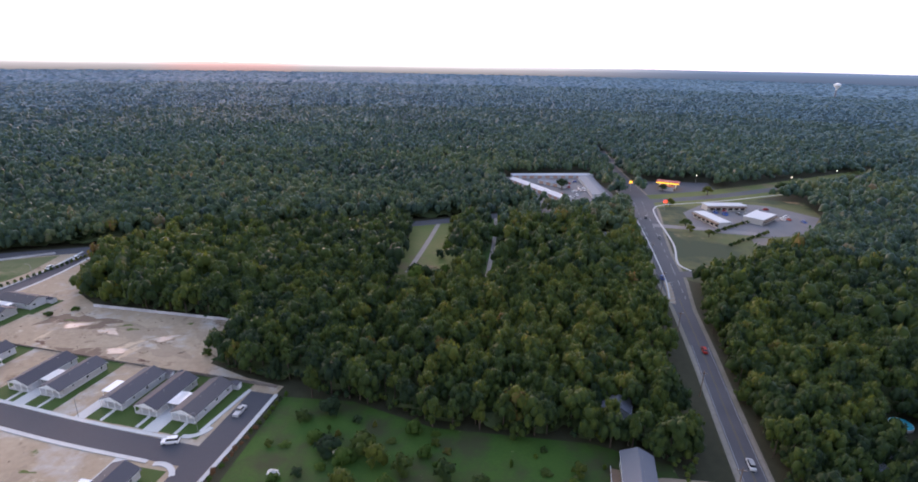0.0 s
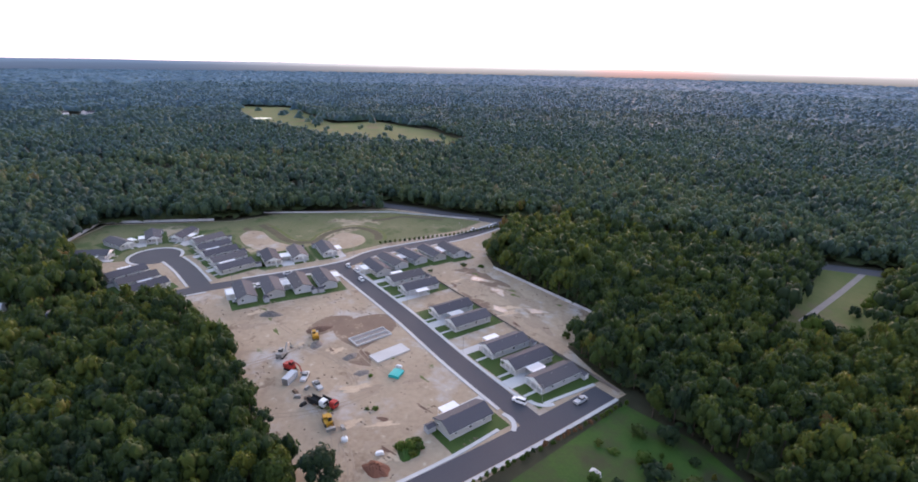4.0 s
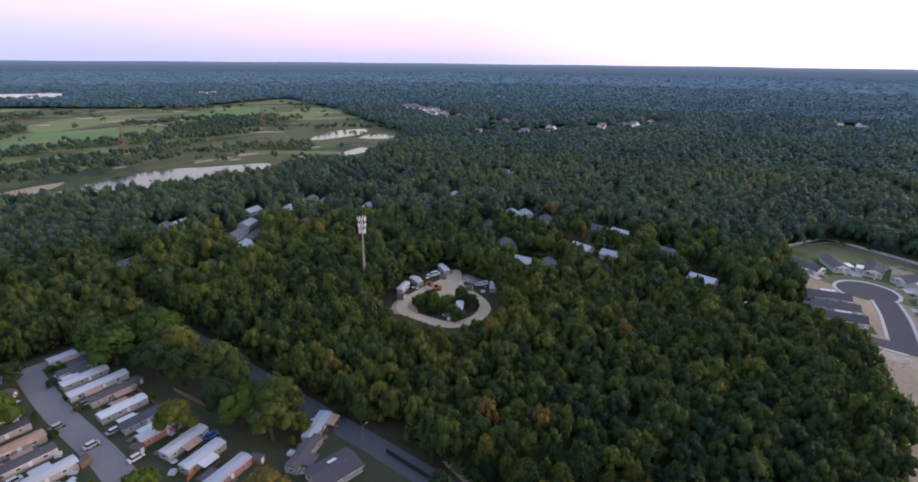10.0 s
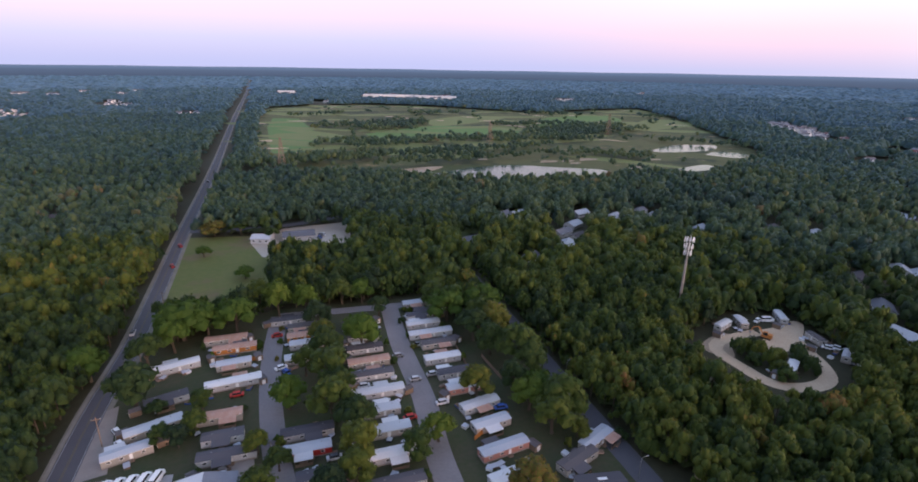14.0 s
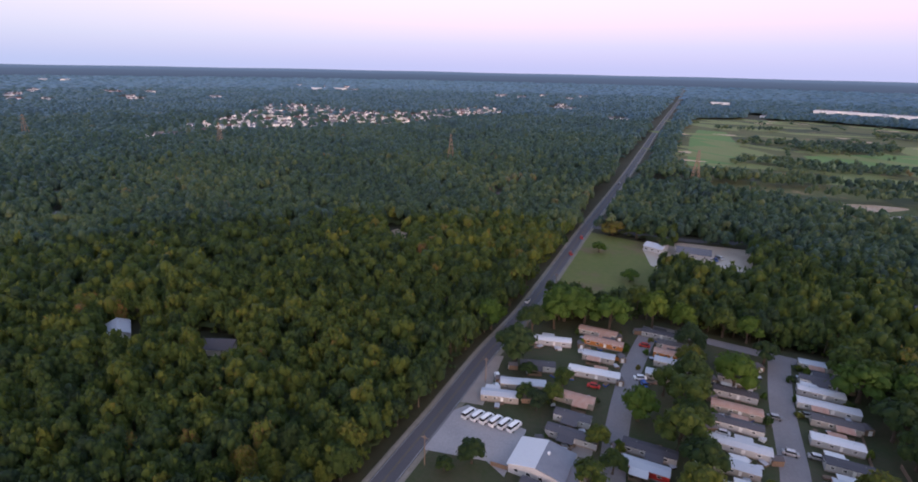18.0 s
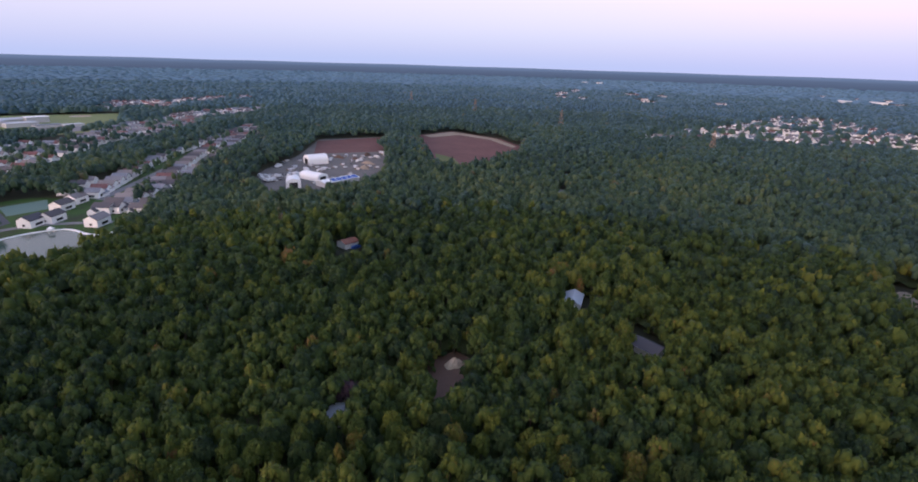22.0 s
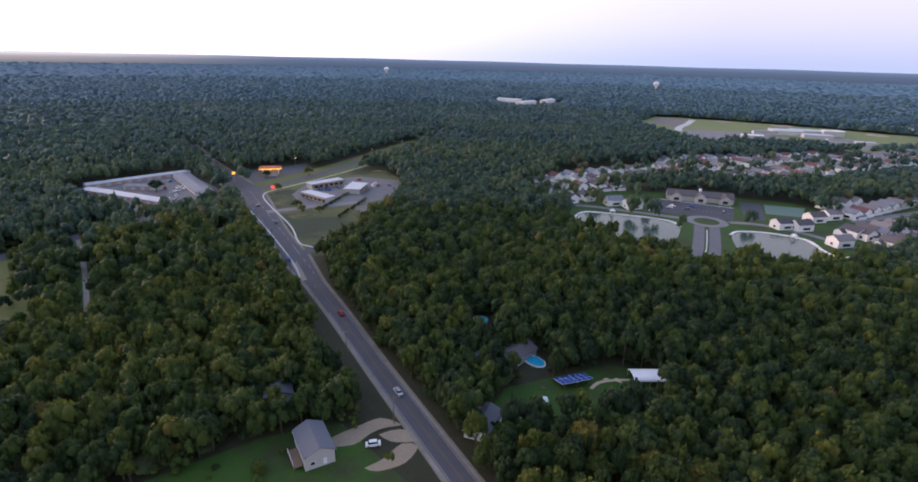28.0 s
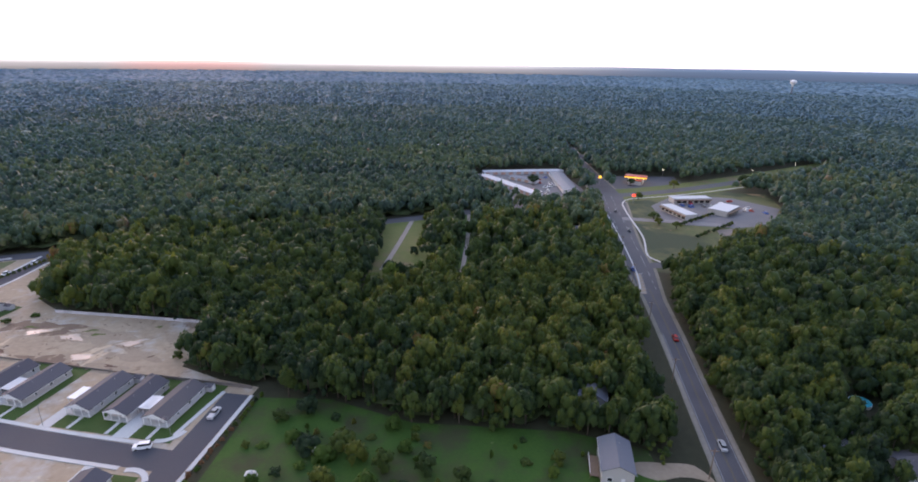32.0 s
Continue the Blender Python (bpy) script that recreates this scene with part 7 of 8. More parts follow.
# ---------------------------------------------------------------- far estates and public buildings
def estate_house(wall, roof, label, group, wing=True):
    t = thing("house", label, "house", group)
    part("wall", gable_walls(9.5, -6.5, 6.5, 5.0, 2.6), M[wall], t)
    part("roof", gable_roof(9.5, -6.9, 6.9, 5.0, 2.6, 0.4, 0.2), M[roof], t)
    if wing:
        w = part("garage_wing", gable_walls(6.5, -4, 4, 2.8, 2.2), M[wall], t)
        r = part("wing_roof", gable_roof(6.5, -4.3, 4.3, 2.8, 2.2, 0.35, 0.2), M[roof], t)
        w.matrix_basis = r.matrix_basis = Matrix.Translation((4.5, -4.2, 0)) @ Matrix.Rotation(math.pi / 2, 4, "Z")
        part("garage_door", solid((8.45, -6.2, 0.1, 8.56, -2.2, 2.3)), M["trim"], t)
    part("window", solid((-0.9, 6.46, 1.2, 0.9, 6.58, 2.6)), M["glass"], t)
    part("window", solid((-2.4, -6.58, 1.0, 1.2, -6.46, 2.9)), M["glass"], t)
    part("window", solid((-4.87, -3.2, 1.0, -4.74, 2.6, 2.7)), M["glass"], t)
    return t


def rows_in(poly, way, row_gap, step, rng, skip=0.0):
    """Spots in even rows along a way, inside an outline."""
    d = Vector((*way, 0)).normalized()
    n = Vector((-d.y, d.x, 0))
    cx, cy = sum(p[0] for p in poly) / len(poly), sum(p[1] for p in poly) / len(poly)
    out = []
    for a in range(-30, 31):
        for b in range(-80, 81):
            if rng.random() < skip:
                continue
            bend = 10 * math.sin(b * step * 0.012 + a)
            p = Vector((cx, cy, 0)) + n * (a * row_gap + bend + (row_gap * 0.18 if a % 2 else -row_gap * 0.18)) + d * (b * step + rng.uniform(-2, 2))
            if inside(poly, np.array([p.x]), np.array([p.y]))[0]:
                out.append((p.x, p.y, 90 if a % 2 else -90))
    return d, out


def build_estates():
    looks = [("estate_wall", "estate_roof", "cream estate house with a brown gabled roof"), ("estate_wall", "shingle", "white estate house with a dark gabled roof"),
             ("estate_wall", "brown_shingle", "tan estate house with a grey gabled roof"), ("estate_wall", "red_roof", "pale estate house with a dull red roof"), ("estate_wall", "slate", "white estate house with a blue-grey gabled roof")]
    rng = random.Random(31)
    kinds = [estate_house(*k, "houses of the estate") for k in looks]
    used = set()

    def put(k, m):
        o = copy_thing(kinds[k], m) if k in used else kinds[k]
        o.matrix_basis = m
        used.add(k)

    beyond = []
    for poly, way, gap, step in ((HOUSES_1, (0.93, -0.36), 23, 16), (HOUSES_2, (0.94, -0.34), 21, 15)):
        d, spots = rows_in(poly, way, gap, step, rng, 0.06)
        base = heading(d.x, d.y)
        n = Vector((-d.y, d.x, 0))
        cx, cy = sum(p[0] for p in poly) / len(poly), sum(p[1] for p in poly) / len(poly)
        for a in range(-8, 9, 2):
            run = []
            for b in range(-40, 41):
                p = Vector((cx, cy, 0)) + n * ((a + 0.5) * gap) + d * (b * 18)
                if inside(poly, np.array([p.x]), np.array([p.y]))[0]:
                    run.append((p.x, p.y))
                elif run:
                    break
            if len(run) > 2:
                ribbon("estate_street", run, 7, 0.08, M["old_asphalt"], step=20)
        for x, y, turn in spots:
            if math.hypot(x, y) > 500:
                beyond.append((x, y, base + turn))
                continue
            put(rng.choice((0, 0, 0, 1, 1, 2, 2, 3, 3, 4, 4) if poly is HOUSES_1 else (0, 0, 1, 2, 2, 2, 4)), pose(x, y, 0.05, 0, 0, base + turn + rng.uniform(-8, 8)))
    # villas between the ponds and the club house
    for x, y, k in ((370, 214, 4), (374, 199, 0), (413, 102, 1), (420, 92, 2), (471, 86, 0), (401, 64, 0), (452, 92, 2)):
        put(k, pose(x, y, 0.05, 0, 0, 60))
    # club house with cross gables, car parks, entrance avenue and roundabout
    t = thing("club_house", "long cream club house with brown roofs and cross gables", "club house")
    part("wall", gable_walls(14, -26, 26, 4.5, 3.5), M["cream"], t)
    part("roof", gable_roof(14, -26.5, 26.5, 4.5, 3.5, 0.5, 0.25), M["brown_shingle"], t)
    for y in (-19, 0, 19):
        w = part("cross_gable", gable_walls(9, -5, 5, 4.4, 3.6), M["cream"], t)
        r = part("gable_roof", gable_roof(9, -5.4, 5.4, 4.4, 3.6, 0.4, 0.2), M["brown_shingle"], t)
        w.matrix_basis = r.matrix_basis = Matrix.Translation((5.5, y, 0)) @ Matrix.Rotation(math.pi / 2, 4, "Z")
        part("window", solid((10.45, y - 2, 1, 10.6, y + 2, 3.4)), M["glass"], t)
    part("cupola", solid((-1, -1, 7.6, 1, 1, 10)), M["trim"], t)
    t.matrix_basis = pose(443, 176, 0.05, 0, 0, heading(0.52, -0.85))
    sheet("car_park", [(412, 205), (419, 200), (440, 146), (404, 132), (377, 185)], 0.07, M["new_asphalt"], label="dark car park with white bays")
    sheet("car_park", [(464, 151), (474, 137), (424, 116), (411, 126)], 0.074, M["new_asphalt"])
    sheet("tennis_court", [(473, 134), (489, 108), (457, 101), (444, 123)], 0.08, M["court"], label="faded green tennis court")
    for k in range(19):
        f = k / 18
        for x0, y0, x1, y1 in ((415, 198, 436, 149), (398, 189, 421, 139)):
            a = Vector((x0 + (x1 - x0) * f, y0 + (y1 - y0) * f, 0))
            ribbon("bay_marking", [(a.x - 2.4, a.y - 1.0), (a.x + 2.4, a.y + 1.0)], 0.22, 0.09, M["white_line"], step=5)
    ribbon("club_path", [(419, 201), (441, 146)], 1.8, 0.1, M["concrete"])
    ribbon("club_path", [(377, 186), (413, 206)], 1.2, 0.1, M["concrete"])
    for off in (-5, 5):
        ribbon("entrance_road", [(296, 108), (325, 118), (372, 138)], 7, 0.08, M["lot"], offset=off)
    ribbon("entrance_kerb", [(300, 109.5), (325, 118), (364, 134.5)], 0.8, 0.2, M["concrete"], thick=0.15)
    ring = [(385 + 12 * math.cos(a), 144 + 12 * math.sin(a)) for a in np.linspace(0, 2 * math.pi, 17)]
    ribbon("roundabout", ring, 6, 0.085, M["old_asphalt"], step=3)
    ribbon("estate_road", [(318, 250), (347, 228), (366, 188), (378, 160)], 6, 0.08, M["old_asphalt"])
    ribbon("estate_road", [(396, 132), (408, 116), (412, 90), (404, 56)], 6, 0.08, M["old_asphalt"])
    for line in ([(300, 202), (318, 213), (333, 215), (343, 202), (357, 178), (362, 159), (354, 149)], [(365, 119), (378, 118), (392, 101), (395, 81), (380, 68), (375, 60), (380, 50)]):
        ribbon("pond_edge", line, 1.7, 0.7, M["trim"], thick=0.7, step=3, label="pale stone wall round a pond")
    for x, y, rz in ((345, 199, 25), (391, 88, 25)):
        t = thing("pond_pavilion", "small white pavilion standing at the edge of a pond", "pavilion", "pond pavilions")
        part("roof", tube([(0, 0, 2.6), (0, 0, 4.0)], [2.6, 0.1], 4), M["trim"], t)
        for px, py in ((-1.4, -1.4), (1.4, -1.4), (1.4, 1.4), (-1.4, 1.4)):
            part("post", solid((px - 0.1, py - 0.1, 0, px + 0.1, py + 0.1, 2.65)), M["trim"], t)
        t.matrix_basis = pose(x, y, 0.3, 0, 0, rz)
    # school
    t = thing("school", "sprawling pale school with white and blue-grey flat roofs", "school")
    for k, (x, y, w, l, h, mt) in enumerate(((1012, 282, 44, 62, 9, "metal_roof"), (984, 306, 26, 46, 6, "slate"), (1053, 264, 36, 60, 8, "metal_roof"), (917, 302, 18, 40, 5, "white"), (1004, 234, 26, 52, 7, "metal_roof"),
                                             (986, 198, 20, 44, 5, "slate"), (987, 166, 16, 34, 5, "metal_roof"), (1060, 226, 22, 40, 11, "white"))):
        rz = heading(0.5, -0.87)
        w, l, h = 0.78 * w, 0.78 * l, 0.8 * h
        b = part("wing", solid((-w / 2, -l / 2, 0, w / 2, l / 2, h)), M["siding"], t)
        part("flat_roof", solid((-w / 2 - 0.4, -l / 2 - 0.4, h, w / 2 + 0.4, l / 2 + 0.4, h + 0.5)), M[mt], b)
        part("window_band", solid((-w / 2 - 0.1, -l / 2 + 2, h * 0.35, -w / 2 + 0.05, l / 2 - 2, h * 0.65)), M["glass"], b)
        b.matrix_basis = pose(x - 1000, y - 250, 0, 0, 0, rz)
    t.matrix_basis = pose(1000, 250, 0.05)
    sheet("school_lot", [(899, 417), (935, 394), (976, 339), (960, 250), (985, 150), (950, 130), (900, 180), (870, 260), (800, 330)], 0.12, M["old_asphalt"], label="pale asphalt car park of a school")
    sheet("school_lot", [(1070, 544), (1093, 479), (943, 440), (958, 489), (1000, 520)], 0.12, M["dark_soil"])
    ribbon("school_drive", [(1090, 478), (1020, 455), (930, 430), (890, 410)], 12, 0.14, M["concrete"], step=12)
    for x, y, r in ((1125, 430, 18), (1150, 330, 20), (1150, 180, 18)):
        sheet("ball_field", [(x + r * math.cos(a), y + r * math.sin(a)) for a in np.linspace(0, 5.6, 9)], 0.13, M["sand"], label="bare sandy ball field")
    # long white sheds beyond the golf course, shop blocks beyond the crossing
    ware = thing("warehouse", "long low white warehouse beyond distant woods", "warehouse", "distant warehouses")
    part("wall", gable_walls(22, -32, 32, 8, 1.6), M["white"], ware)
    part("roof", gable_roof(22, -32.5, 32.5, 8, 1.6, 0.5, 0.3), M["worn_white"], ware)
    part("gate", solid((-6, 31.95, 0, 6, 32.1, 5)), M["steel"], ware)
    for k, (x, y, rz) in enumerate(FAR_SHEDS):
        m = pose(x, y, 0.05, 0, 0, rz)
        o = copy_thing(ware, m) if k else ware
        o.matrix_basis = m
    # depot: white arched halls, a long hall with solar panels, stored vehicles
    def arched_hall(x, y, rz, W, L, H, label):
        h = thing("hall", label, "hall", "white halls of the depot")
        prof = [(-W / 2, 0)] + [(W / 2 * math.cos(a), H * 0.45 + H * 0.55 * math.sin(a)) for a in np.linspace(math.pi, 0, 11)] + [(W / 2, 0)]
        part("shell", extrude_profile(prof, -L / 2, L / 2), M["white"], h)
        part("gate", solid((-W * 0.28, -L / 2 - 0.08, 0, W * 0.28, -L / 2 + 0.02, H * 0.6)), M["tyre"], h)
        h.matrix_basis = pose(x, y, 0.05, 0, 0, rz)
    arched_hall(474, -76, 262, 13, 18, 8.5, "white arched storage hall with a dark gate")
    arched_hall(498, -99, 300, 13, 26, 7, "white arched storage hall")
    arched_hall(579, -118, 190, 17, 22, 10, "tall white arched salt hall")
    t = thing("solar_hall", "long low hall with blue solar panels on its roof", "hall")
    part("wall", gable_walls(14, -20, 20, 4, 1.6), M["siding"], t)
    part("roof", gable_roof(14, -20.4, 20.4, 4, 1.6, 0.4, 0.2), M["white"], t)
    for k in range(5):
        p = part("solar_panel", solid((-3.1, -2.6, 0, 3.1, 2.6, 0.12)), M["solar"], t)
        p.matrix_basis = Matrix.Translation((3.6, -8 + k * 6.2, 5.1)) @ Matrix.Rotation(math.atan(1.6 / 7), 4, "Y")
    t.matrix_basis = pose(472, -116, 0.05, 0, 0, heading(0.42, -0.91))
    lot = random.Random(77)
    truck = thing("stored_truck", "old box truck parked on a depot yard", "truck", "stored vehicles on the depot yard")
    part("cab", solid((-1.1, 2.6, 0.5, 1.1, 4.2, 2.5)), M["van_white"], truck)
    part("box", solid((-1.2, -4, 0.9, 1.2, 2.5, 3.2)), M["worn_white"], truck)
    part("axle", tube([(-1.15, -2.6, 0.5), (1.15, -2.6, 0.5)], [0.5, 0.5], 10), M["tyre"], truck)
    part("axle", tube([(-1.15, 3.1, 0.5), (1.15, 3.1, 0.5)], [0.5, 0.5], 10), M["tyre"], truck)
    boxc = thing("container", "weathered grey steel container on a depot yard", "container", "containers on the depot yard")
    part("body", solid((-1.2, -3, 0.1, 1.2, 3, 2.6)), M["metal_roof"], boxc)
    part("door_end", solid((-1.15, 2.98, 0.2, 1.15, 3.06, 2.5)), M["steel"], boxc)
    stack = thing("stack", "stack of pale pallets and pipes on a depot yard", "stack", "material stacks on the depot yard")
    part("crate", solid((-1.5, -2, 0, 1.5, 2, 1.2)), M["concrete"], stack)
    part("timber", solid((1.8, -2.4, 0, 2.8, 2.4, 0.8)), M["wood"], stack)
    wreck = thing("stored_car", "dusty car parked in a row on a depot yard", "car", "stored vehicles on the depot yard")
    part("body", solid((-0.9, -2.2, 0.3, 0.9, 2.2, 1.0)), M["paint"], wreck)
    part("cabin", solid((-0.75, -1.3, 1.0, 0.75, 1.0, 1.55)), M["glass"], wreck)
    part("roof", solid((-0.72, -1.25, 1.55, 0.72, 0.9, 1.62)), M["paint"], wreck)
    part("axle", tube([(-0.92, -1.4, 0.33), (0.92, -1.4, 0.33)], [0.33, 0.33], 8), M["tyre"], wreck)
    part("axle", tube([(-0.92, 1.4, 0.33), (0.92, 1.4, 0.33)], [0.33, 0.33], 8), M["tyre"], wreck)
    fresh = {truck: True, boxc: True, stack: True, wreck: True}

    def store(kind, x, y, rz):
        m = pose(x, y, 0.06, 0, 0, rz)
        o = kind if fresh[kind] else copy_thing(kind, m)
        o.matrix_basis = m
        fresh[kind] = False

    for row in range(3):
        for k in range(13):
            if lot.random() < 0.85:
                store(wreck if lot.random() < 0.75 else truck, 497 + 13 * row + 0.9 * k + lot.uniform(-0.6, 0.6), -47 - 3.1 * k - 3 * row, heading(0.9, 0.3) + lot.uniform(-6, 6))
    for k in range(150):
        x, y = lot.uniform(425, 660), lot.uniform(-215, -50)
        if not inside(DEPOT, np.array([x]), np.array([y]))[0] or x + y < 340 or min(math.hypot(x - a, y - b) for a, b in ((474, -76), (498, -99), (579, -118), (472, -116), (460, -95), (485, -138))) < 17 or (x > 625 and y > -225):
            continue
        store(lot.choice((truck, boxc, stack, stack, stack, wreck)), x, y, lot.choice((20, 110, 65)) + lot.uniform(-10, 10))
    for x, y in ((590, -165), (604, -150), (560, -172), (535, -160), (612, -186)):
        mound("soil_mound", "mound of brown soil on a depot yard", x, y, lot.uniform(5, 9), lot.uniform(4, 6), lot.uniform(2, 3.5), M["soil" if x > 580 else "damp_sand"], int(x))
    t = thing("red_roofed_shed", "white shed with a red-brown roof and a blue tarpaulin", "shed")
    part("wall", gable_walls(9, -5, 5, 3.4, 1.6), M["white"], t)
    part("roof", gable_roof(9, -5.3, 5.3, 3.4, 1.6, 0.3), M["brick"], t)
    part("tarpaulin", solid((4.6, -1.0, 0, 7.0, 4.6, 1.6)), M["blue"], t)
    t.matrix_basis = pose(297, -79, 0.05, 0, 0, heading(0.35, -0.94))
    # shopping strip, petrol station and storage sheds at the crossing
    def strip(x, y, rz, W, L, roof, label, name="shop_row"):
        s = thing(name, label, "shop", "buildings at the crossing")
        part("wall", solid((-W / 2, -L / 2, 0, W / 2, L / 2, 4)), M["cream"], s)
        part("flat_roof", solid((-W / 2 - 0.4, -L / 2 - 0.4, 4, W / 2 + 0.4, L / 2 + 0.4, 4.5)), M[roof], s)
        part("canopy", solid((-W / 2 - 2.4, -L / 2, 3.0, -W / 2 - 0.02, L / 2, 3.4)), M["wood"], s)
        for k in range(int(L / 5)):
            part("canopy_lamp", solid((-W / 2 - 1.6, -L / 2 + 2.2 + k * 5, 2.9, -W / 2 - 1.0, -L / 2 + 3.2 + k * 5, 3.0)), M["shop_lamp"], s)
            w = part("shop_window", solid((-W / 2 - 0.08, -L / 2 + 1 + k * 5, 0.6, -W / 2 + 0.02, -L / 2 + 4.4 + k * 5, 2.6)), M["glass"], s)
        s.matrix_basis = pose(x, y, 0.07, 0, 0, rz)
    strip(217, 409, heading(-1, -0.05), 9, 32, "metal_roof", "low tan shop row with a grey flat roof")
    strip(190, 372, heading(-0.18, 0.98), 9, 30, "metal_roof", "low tan shop row with a pale flat roof")
    strip(229, 378, heading(-0.75, -0.65), 14, 24, "metal_roof", "tan shop building with a blue-grey roof")
    t = thing("petrol_station", "brightly lit yellow and red petrol station canopy at dusk", "petrol station")
    part("canopy", solid((-5, -10, 5, 5, 10, 6)), M["lit_yellow"], t)
    part("canopy_top", solid((-5.1, -10.1, 6, 5.1, 10.1, 6.6)), M["red"], t)
    for x in (-3.4, 3.4):
        for y in (-7, 0, 7):
            part("column", solid((x - 0.25, y - 0.25, 0, x + 0.25, y + 0.25, 5)), M["trim"], t)
    part("kiosk", solid((7, -6, 0, 13, 6, 3.8)), M["cream"], t)
    part("kiosk_roof", solid((6.8, -6.2, 3.8, 13.2, 6.2, 4.3)), M["red"], t)
    part("kiosk_window", solid((6.9, -4.5, 0.8, 7.02, 4.5, 2.8)), M["lamp"], t)
    t.matrix_basis = pose(200, 484, 0.06, 0, 0, heading(0.9, -0.45))
    for x, y, mt, h in ((160, 470, "lit_yellow", 7), (167, 404, "lit_red", 6)):
        t = thing("price_sign", "small lit roadside sign on a post", "sign", "lit signs at the crossing")
        part("post", solid((-0.15, -0.15, 0, 0.15, 0.15, h)), M["steel"], t)
        part("panel", solid((-1.3, -0.2, h, 1.3, 0.2, h + 2.2)), M[mt], t)
        t.matrix_basis = pose(x, y, 0.05, 0, 0, -15)
    for x, y in ((188, 618), (214, 560), (236, 506), (330, 506), (400, 542)):
        t = thing("tall_lamp", "tall street lamp with a lit warm head", "street lamp", "lit lamps at the crossing")
        part("pole", tube([(0, 0, 0), (0, 0, 8)], [0.12, 0.08], 6), M["steel"], t)
        part("lamp_head", solid((-0.35, -0.35, 8, 0.35, 0.35, 8.3)), M["lamp"], t)
        t.matrix_basis = pose(x, y, 0.05)
    for x, y, rz, W, L in ((97, 524, heading(1, 0.1), 9, 84), (74, 464, heading(0.44, -0.9), 9, 86), (127, 478, heading(0.06, 1), 14, 78), (92, 488, heading(0.7, -0.7), 8, 30)):
        t = thing("storage_shed", "long low storage shed with a pale metal roof", "shed", "storage sheds")
        part("wall", gable_walls(W, -L / 2, L / 2, 3.0, 1.0), M["siding"], t)
        part("roof", gable_roof(W, -L / 2 - 0.3, L / 2 + 0.3, 3.0, 1.0, 0.4, 0.15), M["slate" if W > 11 or W < 9 else "metal_roof"], t)
        for k in range(int(L / 8)):
            part("roller_door", solid((W / 2 - 0.02, -L / 2 + 2 + k * 8, 0, W / 2 + 0.08, -L / 2 + 6.5 + k * 8, 2.4)), M["rust"], t)
        t.matrix_basis = pose(x, y, 0.05, 0, 0, rz)
    # low buildings at the roadside field
    for x, y, rz, W, L, mt, lb in ((-82, -336, 80, 13, 20, "grey_shingle", "low building with a grey roof beside a gravel lot"), (-60, -340, 60, 10, 12, "metal_roof", "white-roofed house beside a gravel lot")):
        t = thing("roadside_building", lb, "building", "buildings at the roadside field")
        part("wall", gable_walls(W, -L / 2, L / 2, 3.2, 1.6), M["siding"], t)
        part("roof", gable_roof(W, -L / 2 - 0.4, L / 2 + 0.4, 3.2, 1.6), M[mt], t)
        for k in range(3):
            window_on(t, W / 2, -L / 3 + k * L / 3, 1.1, 1.6, 1.2, "y")
        t.matrix_basis = pose(x, y, 0.05, 0, 0, rz)
    # villages too far off to count
    for poly in (HOUSES_3, HOUSES_4):
        d, spots = rows_in(poly, (0.8, -0.6), 26, 18, rng, 0.12)
        beyond += [(x, y, heading(d.x, d.y) + turn) for x, y, turn in spots]
    d, spots = rows_in(VILLAGE, (0.88, 0.48), 34, 18, rng, 0.12)
    beyond += [(x, y, rng.uniform(0, 180)) for x, y, _ in spots]
    for cx, cy, n in FAR_HAMLETS:
        beyond += [(cx + rng.uniform(-24, 24), cy + rng.uniform(-24, 24), rng.uniform(0, 180)) for _ in range(n)]
    looks = ("estate_roof", "shingle", "grey_shingle", "brown_shingle", "red_roof", "slate")
    rng.shuffle(beyond)
    for k, roof in enumerate(looks):
        walls, roofs = bmesh.new(), bmesh.new()
        wing = Matrix.Translation((4.2, -3.2, 0)) @ Matrix.Rotation(math.pi / 2, 4, "Z")
        for x, y, turn in beyond[k::6]:
            m = pose(x, y, 0.05, 0, 0, turn)
            for target, piece, at in ((walls, gable_walls(9.0, -6.4, 6.4, 4.6, 2.8), m), (roofs, gable_roof(9.0, -6.8, 6.8, 4.6, 2.8, 0.4, 0.2), m),
                                      (walls, gable_walls(6.0, -4, 4, 3.2, 2.4), m @ wing), (roofs, gable_roof(6.0, -3.7, 3.7, 3.2, 2.4, 0.3, 0.2), m @ wing)):
                piece.transform(at)
                me = bpy.data.meshes.new("piece")
                piece.to_mesh(me)
                piece.free()
                target.from_mesh(me)
                bpy.data.meshes.remove(me)
        o = tagged(mesh_ob("distant_houses", walls, M["estate_wall"]), "rows of distant pale houses with gabled roofs", "", "", "stuff")
        mesh_ob("roofs", roofs, M[roof], o)


